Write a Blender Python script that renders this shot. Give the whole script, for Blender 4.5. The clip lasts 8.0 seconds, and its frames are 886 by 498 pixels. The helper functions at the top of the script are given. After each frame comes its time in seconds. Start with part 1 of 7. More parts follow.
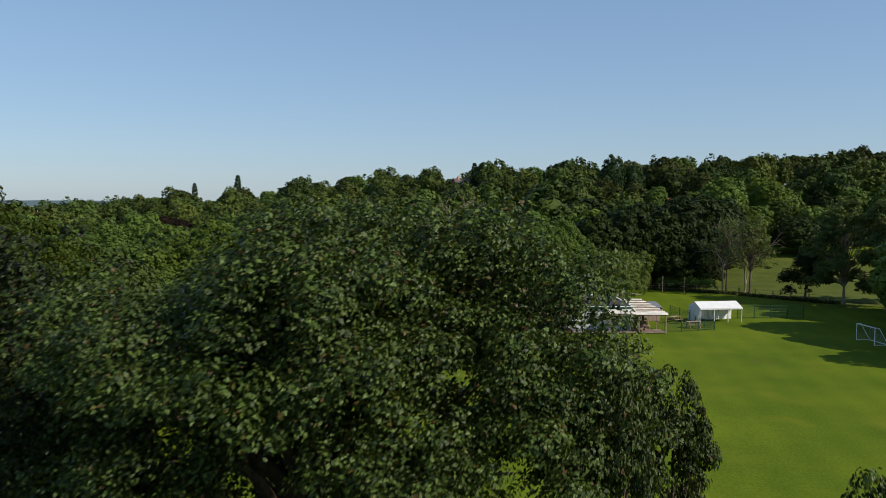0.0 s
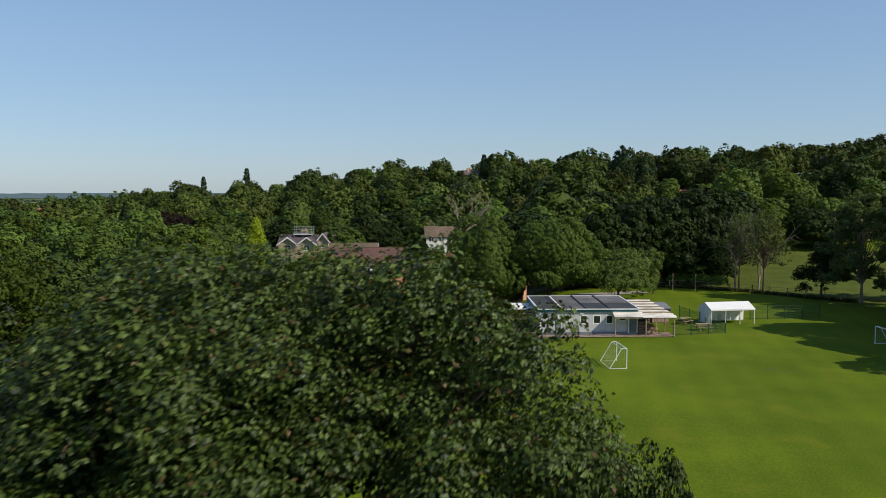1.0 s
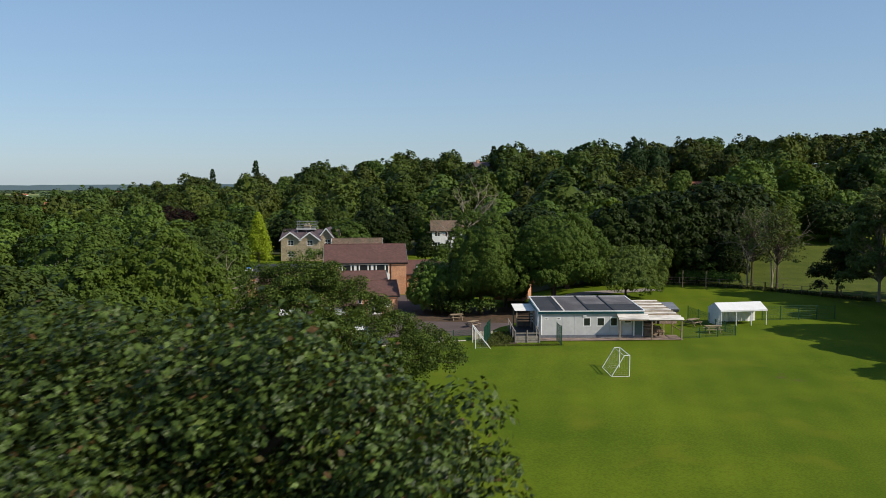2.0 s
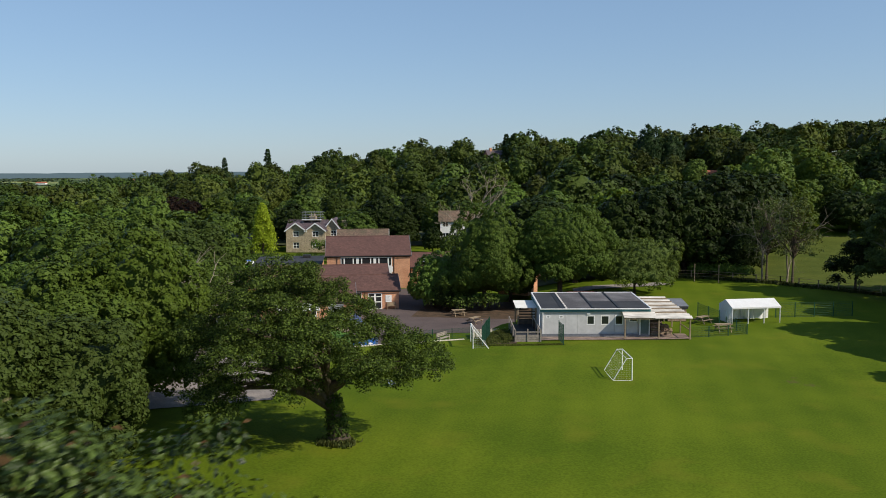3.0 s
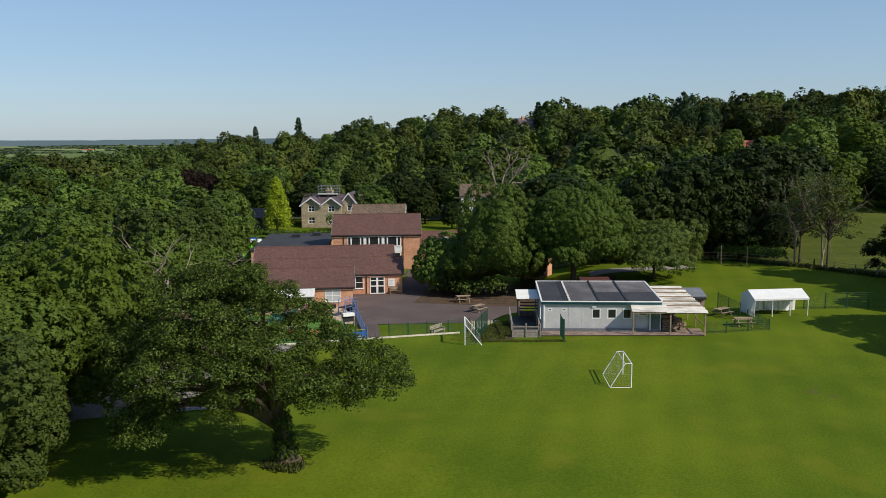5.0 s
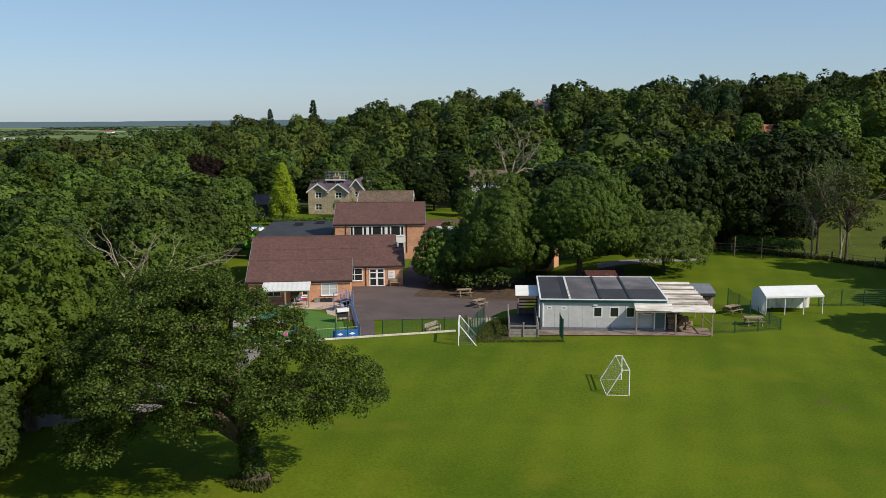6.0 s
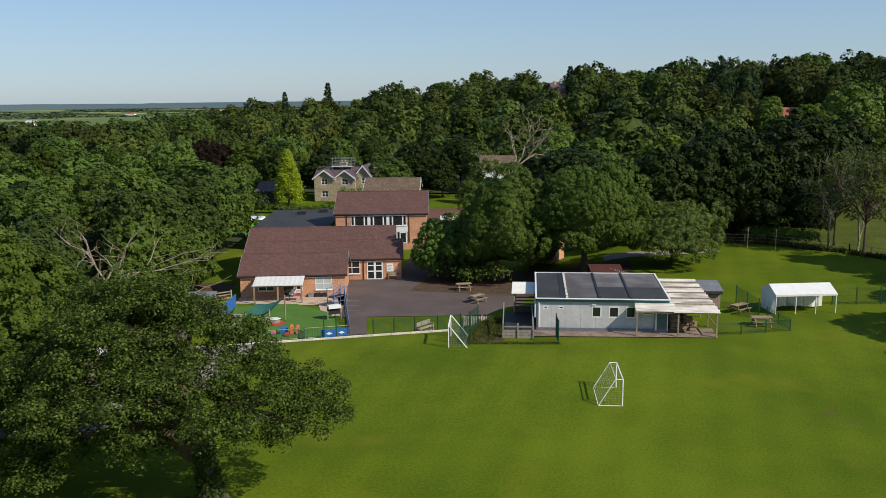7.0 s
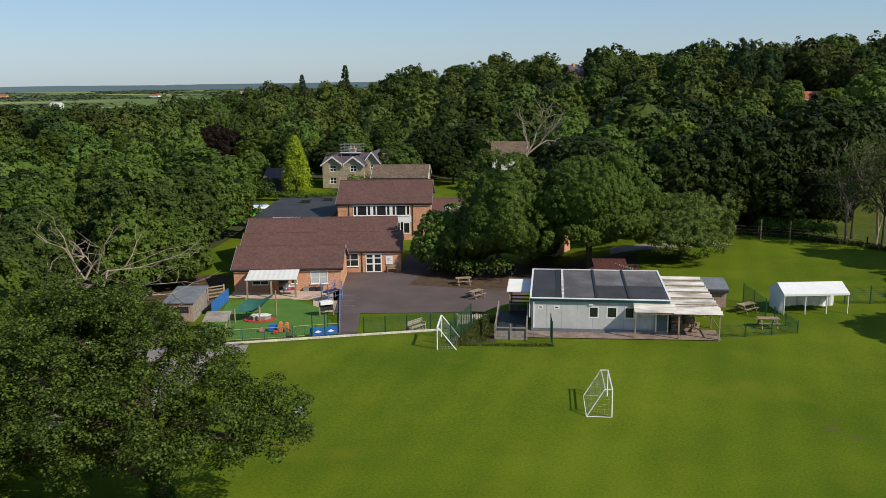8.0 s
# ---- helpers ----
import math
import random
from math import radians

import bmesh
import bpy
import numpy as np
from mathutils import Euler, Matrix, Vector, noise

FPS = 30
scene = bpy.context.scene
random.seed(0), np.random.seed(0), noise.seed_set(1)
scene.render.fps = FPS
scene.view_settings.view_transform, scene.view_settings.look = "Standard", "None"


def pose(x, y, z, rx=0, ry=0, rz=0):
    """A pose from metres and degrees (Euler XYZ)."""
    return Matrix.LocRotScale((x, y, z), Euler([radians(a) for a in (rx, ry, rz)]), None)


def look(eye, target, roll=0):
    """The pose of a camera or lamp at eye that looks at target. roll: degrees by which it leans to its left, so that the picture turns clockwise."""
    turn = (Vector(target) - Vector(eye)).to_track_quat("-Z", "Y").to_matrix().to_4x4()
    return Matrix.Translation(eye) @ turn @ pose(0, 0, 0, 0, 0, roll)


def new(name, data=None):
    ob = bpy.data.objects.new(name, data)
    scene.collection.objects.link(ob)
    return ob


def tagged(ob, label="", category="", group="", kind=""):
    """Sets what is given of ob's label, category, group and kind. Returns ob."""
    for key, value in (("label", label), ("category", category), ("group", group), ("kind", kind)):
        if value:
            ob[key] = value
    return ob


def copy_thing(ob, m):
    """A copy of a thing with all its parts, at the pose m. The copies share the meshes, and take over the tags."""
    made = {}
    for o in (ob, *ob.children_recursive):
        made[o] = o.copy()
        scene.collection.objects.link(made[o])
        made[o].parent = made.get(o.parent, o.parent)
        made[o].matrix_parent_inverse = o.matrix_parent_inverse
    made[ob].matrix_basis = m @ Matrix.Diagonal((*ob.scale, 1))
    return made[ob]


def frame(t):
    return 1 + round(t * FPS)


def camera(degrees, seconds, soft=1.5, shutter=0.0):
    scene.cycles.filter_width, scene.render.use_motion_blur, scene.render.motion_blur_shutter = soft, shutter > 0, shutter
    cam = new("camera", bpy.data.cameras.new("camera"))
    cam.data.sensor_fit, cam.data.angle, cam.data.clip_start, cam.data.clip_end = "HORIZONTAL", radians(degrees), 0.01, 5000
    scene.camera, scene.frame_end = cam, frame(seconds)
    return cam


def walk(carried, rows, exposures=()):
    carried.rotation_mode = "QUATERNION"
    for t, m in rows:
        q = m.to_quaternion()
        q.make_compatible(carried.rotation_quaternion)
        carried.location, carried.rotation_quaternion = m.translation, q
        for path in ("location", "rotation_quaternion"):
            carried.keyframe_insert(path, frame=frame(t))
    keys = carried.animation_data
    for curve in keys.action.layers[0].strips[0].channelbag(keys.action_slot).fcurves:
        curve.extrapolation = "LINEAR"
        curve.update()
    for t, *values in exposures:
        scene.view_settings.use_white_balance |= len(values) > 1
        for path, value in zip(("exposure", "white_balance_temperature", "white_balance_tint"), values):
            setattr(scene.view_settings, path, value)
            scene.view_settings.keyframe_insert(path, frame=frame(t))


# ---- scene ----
cam = camera(54.9, 8.0, soft=0.8, shutter=0.5)
PATH = [
    (0, (-0.028, 0.228, 14.639), (-0.03, 2.224, 14.525), 0.5),
    (0.5, (0.778, 2.058, 15.127), (0.759, 4.054, 15.002), 0.2),
    (1, (1.684, 4.056, 15.645), (1.649, 6.051, 15.507), 0.1),
    (1.5, (2.553, 5.967, 16.048), (2.502, 7.961, 15.899), -0.0),
    (3, (5.226, 11.504, 16.812), (5.118, 13.492, 16.622), -0.2),
    (3.5, (6.269, 13.219, 17.099), (6.137, 15.203, 16.891), -0.2),
    (4, (7.304, 14.881, 17.442), (7.147, 16.862, 17.215), -0.2),
    (4.5, (8.327, 16.521, 17.746), (8.146, 18.497, 17.499), -0.3),
    (6, (11.198, 21.948, 18.797), (10.946, 23.907, 18.486), -0.4),
    (6.5, (12.119, 23.807, 19.15), (11.845, 25.761, 18.818), -0.5),
    (7, (13.214, 25.678, 19.539), (12.914, 27.623, 19.185), -0.6),
    (7.5, (14.248, 27.32, 19.905), (13.921, 29.257, 19.53), -0.7),
    (8, (15.334, 28.973, 20.243), (14.981, 30.902, 19.847), -0.7),
]
walk(cam, [(t, look(eye, target, roll)) for t, eye, target, roll in PATH])

# ---- world, sun, exposure ----
SUN_WAY = Vector((0.918, -0.396, 0.0)).normalized()
SUN_UP = radians(37)
to_sun = Vector((SUN_WAY.x * math.cos(SUN_UP), SUN_WAY.y * math.cos(SUN_UP), math.sin(SUN_UP)))
world = bpy.data.worlds.new("world")
scene.world = world
world.use_nodes = True
sky = world.node_tree.nodes.new("ShaderNodeTexSky")
sky.sky_type = "NISHITA"
sky.sun_disc = False
sky.sun_elevation = SUN_UP
sky.sun_rotation = math.atan2(SUN_WAY.x, SUN_WAY.y)
sky.altitude = 60
sky.air_density, sky.dust_density, sky.ozone_density = 1.0, 0.35, 7.0
background = world.node_tree.nodes["Background"]
background.inputs["Strength"].default_value = 0.265
# the haze of a summer morning evens the sky out towards the horizon
even = world.node_tree.nodes.new("ShaderNodeGamma")
even.inputs["Gamma"].default_value = 0.55
cool = world.node_tree.nodes.new("ShaderNodeMix")
cool.data_type, cool.blend_type = "RGBA", "MULTIPLY"
cool.inputs["Factor"].default_value = 1.0
cool.inputs["B"].default_value = (0.75, 0.845, 0.95, 1)
world.node_tree.links.new(sky.outputs[0], even.inputs["Color"])
world.node_tree.links.new(even.outputs[0], cool.inputs["A"])
world.node_tree.links.new(cool.outputs["Result"], background.inputs["Color"])
sun = new("sun", bpy.data.lights.new("sun", "SUN"))
sun.data.energy, sun.data.angle, sun.data.color = 5.0, radians(0.53), (1.0, 0.92, 0.78)
sun.matrix_world = look(to_sun * 200, (0, 0, 0))


# ---- materials ----
def material(name, colour, colour_b=None, scale=1.0, fine=None, rough=0.8, metal=0.0, bump=0.0, bump_scale=40.0, vary=0.0,
             island=0.0, detail=4.0, stretch=None, spec=0.3, low=0.35, high=0.65, fine_amount=0.25):
    """A surface of two colours mixed by noise in object space, with a finer grain, relief, and a drift from object to object."""
    m = bpy.data.materials.new(name)
    m.use_nodes = True
    nt = m.node_tree
    b = nt.nodes["Principled BSDF"]
    b.inputs["Roughness"].default_value = rough
    b.inputs["Metallic"].default_value = metal
    b.inputs["Specular IOR Level"].default_value = spec
    co = nt.nodes.new("ShaderNodeTexCoord").outputs["Object"]
    if stretch:
        mp = nt.nodes.new("ShaderNodeMapping")
        mp.inputs["Scale"].default_value = stretch
        nt.links.new(co, mp.inputs[0])
        co = mp.outputs[0]

    def noise_node(s, d=4.0):
        n = nt.nodes.new("ShaderNodeTexNoise")
        n.inputs["Scale"].default_value, n.inputs["Detail"].default_value = s, d
        nt.links.new(co, n.inputs["Vector"])
        return n.outputs["Fac"]

    def ramp(fac, a, c, lo, hi):
        r = nt.nodes.new("ShaderNodeValToRGB")
        r.color_ramp.elements[0].position, r.color_ramp.elements[1].position = lo, hi
        r.color_ramp.elements[0].color, r.color_ramp.elements[1].color = (*a, 1), (*c, 1)
        nt.links.new(fac, r.inputs[0])
        return r.outputs[0]

    colour_b = colour_b or tuple(c * 0.8 for c in colour)
    out = ramp(noise_node(scale, detail), colour, colour_b, low, high)
    if fine:
        g = nt.nodes.new("ShaderNodeMix")
        g.data_type, g.blend_type = "RGBA", "MULTIPLY"
        g.inputs["Factor"].default_value = 1.0
        nt.links.new(out, g.inputs["A"])
        nt.links.new(ramp(noise_node(fine), (1 - fine_amount,) * 3, (1 + fine_amount,) * 3, 0.3, 0.7), g.inputs["B"])
        out = g.outputs["Result"]
    if vary or island:
        h = nt.nodes.new("ShaderNodeHueSaturation")
        if island:
            src = nt.nodes.new("ShaderNodeNewGeometry").outputs["Random Per Island"]
            amount = island
        else:
            src = nt.nodes.new("ShaderNodeObjectInfo").outputs["Random"]
            amount = vary
        mr = nt.nodes.new("ShaderNodeMapRange")
        mr.inputs["To Min"].default_value, mr.inputs["To Max"].default_value = 1 - amount, 1 + amount
        nt.links.new(src, mr.inputs["Value"])
        nt.links.new(mr.outputs[0], h.inputs["Value"])
        nt.links.new(out, h.inputs["Color"])
        out = h.outputs[0]
    nt.links.new(out, b.inputs["Base Color"])
    if bump:
        bp = nt.nodes.new("ShaderNodeBump")
        bp.inputs["Strength"].default_value = bump
        bp.inputs["Distance"].default_value = 0.02
        nt.links.new(noise_node(bump_scale), bp.inputs["Height"])
        nt.links.new(bp.outputs[0], b.inputs["Normal"])
    return m


def leaf_material(name, dark, light, glow=0.24, hue=0.02, by_tint=False, gloss=0.45, spread=1.0, tip=None, grain=1.6, sheen=0.07, mottle=1.0):
    """Leaves: a colour from leaf to leaf and from tree to tree, with light coming through the blade."""
    m = bpy.data.materials.new(name)
    m.use_nodes = True
    nt = m.node_tree
    b = nt.nodes["Principled BSDF"]
    b.inputs["Roughness"].default_value = gloss
    b.inputs["Specular IOR Level"].default_value = sheen
    geo = nt.nodes.new("ShaderNodeNewGeometry")
    r = nt.nodes.new("ShaderNodeValToRGB")
    r.color_ramp.elements[0].color, r.color_ramp.elements[1].color = (*dark, 1), (*light, 1)
    if tip:
        r.color_ramp.elements[1].position = 0.95
        r.color_ramp.elements.new(0.985).color = (*tip, 1)
    even = nt.nodes.new("ShaderNodeMapRange")
    even.inputs["To Min"].default_value, even.inputs["To Max"].default_value = 0.5 - 0.5 * mottle, 0.5 + 0.5 * mottle
    nt.links.new(geo.outputs["Random Per Island"], even.inputs["Value"])
    nt.links.new(even.outputs[0], r.inputs[0])
    h = nt.nodes.new("ShaderNodeHueSaturation")
    if by_tint:
        at = nt.nodes.new("ShaderNodeAttribute")
        at.attribute_name = "tint"
        src = at.outputs["Fac"]
    else:
        src = nt.nodes.new("ShaderNodeObjectInfo").outputs["Random"]
    for socket, lo, hi in (("Hue", 0.5 - hue * 0.38, 0.5 + hue * 0.36), ("Value", 1 - 0.45 * spread, 1 + 0.45 * spread)):
        mr = nt.nodes.new("ShaderNodeMapRange")
        mr.inputs["To Min"].default_value, mr.inputs["To Max"].default_value = lo, hi
        if socket == "Hue":
            shuffle = [nt.nodes.new("ShaderNodeMath") for _ in range(2)]
            shuffle[0].operation, shuffle[1].operation = "MULTIPLY", "FRACT"
            shuffle[0].inputs[1].default_value = 7.31
            nt.links.new(src, shuffle[0].inputs[0])
            nt.links.new(shuffle[0].outputs[0], shuffle[1].inputs[0])
            nt.links.new(shuffle[1].outputs[0], mr.inputs["Value"])
        else:
            nt.links.new(src, mr.inputs["Value"])
        nt.links.new(mr.outputs[0], h.inputs[socket])
    # sprays of leaves: light and dark tips at two sizes, with relief
    co = nt.nodes.new("ShaderNodeTexCoord").outputs["Object"]
    ns = nt.nodes.new("ShaderNodeTexNoise")
    ns.inputs["Scale"].default_value, ns.inputs["Detail"].default_value, ns.inputs["Roughness"].default_value = grain, 5.0, 0.65
    nt.links.new(co, ns.inputs["Vector"])
    rg = nt.nodes.new("ShaderNodeMapRange")
    rg.inputs["From Min"].default_value, rg.inputs["From Max"].default_value = 0.32, 0.68
    rg.inputs["To Min"].default_value, rg.inputs["To Max"].default_value = 0.72, 1.24
    nt.links.new(ns.outputs["Fac"], rg.inputs["Value"])
    spray = nt.nodes.new("ShaderNodeMix")
    spray.data_type, spray.blend_type = "RGBA", "MULTIPLY"
    spray.inputs["Factor"].default_value = 1.0
    nt.links.new(r.outputs[0], spray.inputs["A"])
    nt.links.new(rg.outputs[0], spray.inputs["B"])
    bp = nt.nodes.new("ShaderNodeBump")
    bp.inputs["Strength"].default_value, bp.inputs["Distance"].default_value = 0.7, 0.25
    nt.links.new(ns.outputs["Fac"], bp.inputs["Height"])
    nt.links.new(bp.outputs[0], b.inputs["Normal"])
    nt.links.new(spray.outputs["Result"], h.inputs["Color"])
    nt.links.new(h.outputs[0], b.inputs["Base Color"])
    tr = nt.nodes.new("ShaderNodeBsdfTranslucent")
    warm = nt.nodes.new("ShaderNodeMix")
    warm.data_type, warm.blend_type = "RGBA", "MULTIPLY"
    warm.inputs["Factor"].default_value = 1.0
    warm.inputs["B"].default_value = (1.75, 1.5, 0.5, 1)
    nt.links.new(h.outputs[0], warm.inputs["A"])
    nt.links.new(warm.outputs["Result"], tr.inputs["Color"])
    mix = nt.nodes.new("ShaderNodeMixShader")
    mix.inputs[0].default_value = glow
    nt.links.new(b.outputs[0], mix.inputs[1])
    nt.links.new(tr.outputs[0], mix.inputs[2])
    out = mix.outputs[0]
    nt.links.new(out, nt.nodes["Material Output"].inputs[0])
    return m


def glass_material(name, tint, rough=0.05):
    m = bpy.data.materials.new(name)
    m.use_nodes = True
    b = m.node_tree.nodes["Principled BSDF"]
    b.inputs["Base Color"].default_value = (*tint, 1)
    b.inputs["Roughness"].default_value = rough
    b.inputs["Specular IOR Level"].default_value = 0.7
    return m


def lawn_material():
    """Mown grass: patches, wear and faint mowing lanes, with a grain of blades."""
    m = material("lawn", (0.1060, 0.1450, 0.0085), (0.0690, 0.1070, 0.0060), scale=0.09, fine=7.0, fine_amount=0.20, rough=0.9, bump=0.03, bump_scale=40, spec=0.05)
    nt = m.node_tree
    b = nt.nodes["Principled BSDF"]
    base = b.inputs["Base Color"].links[0].from_socket
    co = nt.nodes.new("ShaderNodeTexCoord").outputs["Object"]
    mp = nt.nodes.new("ShaderNodeMapping")
    mp.inputs["Rotation"].default_value = (0, 0, radians(8))
    nt.links.new(co, mp.inputs[0])
    wv = nt.nodes.new("ShaderNodeTexWave")
    wv.inputs["Scale"].default_value, wv.inputs["Distortion"].default_value = 0.11, 0.5
    wv.inputs["Detail"].default_value, wv.inputs["Detail Scale"].default_value = 2, 0.6
    nt.links.new(mp.outputs[0], wv.inputs["Vector"])
    rp = nt.nodes.new("ShaderNodeValToRGB")
    rp.color_ramp.elements[0].color, rp.color_ramp.elements[1].color = (0.945, 0.96, 0.945, 1), (1.045, 1.025, 1.045, 1)
    nt.links.new(wv.outputs["Fac"], rp.inputs[0])
    mx = nt.nodes.new("ShaderNodeMix")
    mx.data_type, mx.blend_type = "RGBA", "MULTIPLY"
    mx.inputs["Factor"].default_value = 1
    nt.links.new(base, mx.inputs["A"])
    nt.links.new(rp.outputs[0], mx.inputs["B"])
    # straw-coloured worn patches
    ns = nt.nodes.new("ShaderNodeTexNoise")
    ns.inputs["Scale"].default_value, ns.inputs["Detail"].default_value = 0.22, 6
    nt.links.new(co, ns.inputs["Vector"])
    r2 = nt.nodes.new("ShaderNodeValToRGB")
    r2.color_ramp.elements[0].position, r2.color_ramp.elements[1].position = 0.56, 0.72
    r2.color_ramp.elements[0].color, r2.color_ramp.elements[1].color = (0, 0, 0, 1), (0.45, 0.45, 0.45, 1)
    nt.links.new(ns.outputs["Fac"], r2.inputs[0])
    m2 = nt.nodes.new("ShaderNodeMix")
    m2.data_type = "RGBA"
    m2.inputs["B"].default_value = (0.145, 0.148, 0.013, 1)
    nt.links.new(r2.outputs[0], m2.inputs["Factor"])
    nt.links.new(mx.outputs["Result"], m2.inputs["A"])
    # two scuffed bare patches in the grass
    col = m2.outputs["Result"]
    wn = nt.nodes.new("ShaderNodeTexNoise")
    wn.inputs["Scale"].default_value, wn.inputs["Detail"].default_value = 2.2, 5
    nt.links.new(co, wn.inputs["Vector"])
    for px, py, reach in ((28.95, 78.4, 0.6), (30.0, 77.5, 0.5), (29.5, 79.9, 0.3)):
        far = nt.nodes.new("ShaderNodeVectorMath")
        far.operation = "DISTANCE"
        far.inputs[1].default_value = (px, py, 0)
        nt.links.new(co, far.inputs[0])
        add = nt.nodes.new("ShaderNodeMath")
        add.operation = "MULTIPLY_ADD"
        add.inputs[1].default_value = 2.4
        nt.links.new(wn.outputs["Fac"], add.inputs[0])
        nt.links.new(far.outputs["Value"], add.inputs[2])
        mr = nt.nodes.new("ShaderNodeMapRange")
        mr.inputs["From Min"].default_value, mr.inputs["From Max"].default_value = reach + 0.7, reach + 1.3
        mr.inputs["To Min"].default_value, mr.inputs["To Max"].default_value = 0.5, 0.0
        nt.links.new(add.outputs[0], mr.inputs["Value"])
        mw = nt.nodes.new("ShaderNodeMix")
        mw.data_type = "RGBA"
        mw.inputs["B"].default_value = (0.10, 0.075, 0.035, 1)
        nt.links.new(mr.outputs[0], mw.inputs["Factor"])
        nt.links.new(col, mw.inputs["A"])
        col = mw.outputs["Result"]
    nt.links.new(col, b.inputs["Base Color"])
    return m


def ground_material():
    """The lawn near by, rough pasture and farm fields far away, from one sheet."""
    m = lawn_material()
    m.name = "ground"
    nt = m.node_tree
    b = nt.nodes["Principled BSDF"]
    near = b.inputs["Base Color"].links[0].from_socket
    co = nt.nodes.new("ShaderNodeTexCoord").outputs["Object"]
    mp = nt.nodes.new("ShaderNodeMapping")
    mp.inputs["Scale"].default_value = (0.0022, 0.0045, 0.001)
    mp.inputs["Rotation"].default_value = (0, 0, 0.3)
    nt.links.new(co, mp.inputs[0])
    vo = nt.nodes.new("ShaderNodeTexVoronoi")
    vo.inputs["Scale"].default_value = 1.0
    nt.links.new(mp.outputs[0], vo.inputs["Vector"])
    sp = nt.nodes.new("ShaderNodeSeparateColor")
    nt.links.new(vo.outputs["Color"], sp.inputs[0])
    rp = nt.nodes.new("ShaderNodeValToRGB")
    rp.color_ramp.elements[0].color = (0.06, 0.10, 0.03, 1)
    rp.color_ramp.elements[1].color = (0.32, 0.33, 0.13, 1)
    e = rp.color_ramp.elements.new(0.7)
    e.color = (0.10, 0.14, 0.045, 1)
    nt.links.new(sp.outputs[0], rp.inputs[0])
    ds = nt.nodes.new("ShaderNodeSeparateXYZ")
    nt.links.new(co, ds.inputs[0])
    mr = nt.nodes.new("ShaderNodeMapRange")
    mr.inputs["From Min"].default_value, mr.inputs["From Max"].default_value = 380, 480
    nt.links.new(ds.outputs["Y"], mr.inputs["Value"])
    mx = nt.nodes.new("ShaderNodeMix")
    mx.data_type = "RGBA"
    nt.links.new(mr.outputs[0], mx.inputs["Factor"])
    nt.links.new(near, mx.inputs["A"])
    nt.links.new(rp.outputs[0], mx.inputs["B"])
    nt.links.new(mx.outputs["Result"], b.inputs["Base Color"])
    return m


def banded_material(name, colour, colour_b, period, axis_scale, rough=0.8, strength=0.6, **kw):
    """Courses (bricks, roof tiles) too far off to be told apart: relief and tone in rows."""
    m = material(name, colour, colour_b, rough=rough, **kw)
    nt = m.node_tree
    b = nt.nodes["Principled BSDF"]
    base = b.inputs["Base Color"].links[0].from_socket
    co = nt.nodes.new("ShaderNodeTexCoord").outputs["Object"]
    mp = nt.nodes.new("ShaderNodeMapping")
    mp.inputs["Rotation"].default_value = axis_scale
    nt.links.new(co, mp.inputs[0])
    br = nt.nodes.new("ShaderNodeTexBrick")
    br.inputs["Scale"].default_value = 1.0
    br.inputs["Brick Width"].default_value, br.inputs["Row Height"].default_value = period
    br.inputs["Mortar Size"].default_value = 0.012
    br.inputs["Color1"].default_value, br.inputs["Color2"].default_value = (0.86, 0.86, 0.86, 1), (1.12, 1.12, 1.12, 1)
    br.inputs["Mortar"].default_value = (1 - strength, 1 - strength, 1 - strength, 1) if strength > 0 else (1 - strength, 1 - strength, 1 - strength, 1)
    nt.links.new(mp.outputs[0], br.inputs["Vector"])
    mx = nt.nodes.new("ShaderNodeMix")
    mx.data_type, mx.blend_type = "RGBA", "MULTIPLY"
    mx.inputs["Factor"].default_value = 1
    nt.links.new(base, mx.inputs["A"])
    nt.links.new(br.outputs["Color"], mx.inputs["B"])
    nt.links.new(mx.outputs["Result"], b.inputs["Base Color"])
    bp = nt.nodes.new("ShaderNodeBump")
    bp.inputs["Strength"].default_value, bp.inputs["Distance"].default_value = 0.5, 0.02
    nt.links.new(br.outputs["Fac"], bp.inputs["Height"])
    bp.invert = True
    nt.links.new(bp.outputs[0], b.inputs["Normal"])
    return m


GROUND = ground_material()
ASPHALT = material("asphalt", (0.118, 0.090, 0.084), (0.090, 0.069, 0.065), scale=0.35, fine=14, rough=0.92, bump=0.3, bump_scale=120, spec=0.2)
TARMAC = material("worn_tarmac", (0.27, 0.235, 0.21), (0.20, 0.175, 0.16), scale=0.5, fine=10, rough=0.95, bump=0.3, bump_scale=90)
PAVING = material("buff_paving", (0.52, 0.39, 0.30), (0.42, 0.31, 0.24), scale=0.8, fine=12, rough=0.9, bump=0.2, bump_scale=60)
CONCRETE = material("concrete", (0.30, 0.265, 0.23), (0.20, 0.175, 0.15), scale=0.9, fine=9, rough=0.9, bump=0.3, bump_scale=50)
MEADOW = material("meadow", (0.088, 0.105, 0.020), (0.060, 0.080, 0.014), scale=0.25, fine=5, rough=0.95, bump=0.3, bump_scale=9, spec=0.05)
TURF = material("artificial_turf", (0.085, 0.175, 0.035), (0.072, 0.150, 0.029), scale=0.6, fine=14, rough=0.95, bump=0.5, bump_scale=70, spec=0.1)
SOIL = material("leaf_litter", (0.10, 0.06, 0.035), (0.05, 0.035, 0.02), scale=1.2, fine=10, rough=1, bump=0.7, bump_scale=30)
WOOD_FLOOR = material("woodland_floor", (0.035, 0.042, 0.012), (0.05, 0.055, 0.018), scale=0.5, fine=6, rough=1, bump=0.8, bump_scale=4)
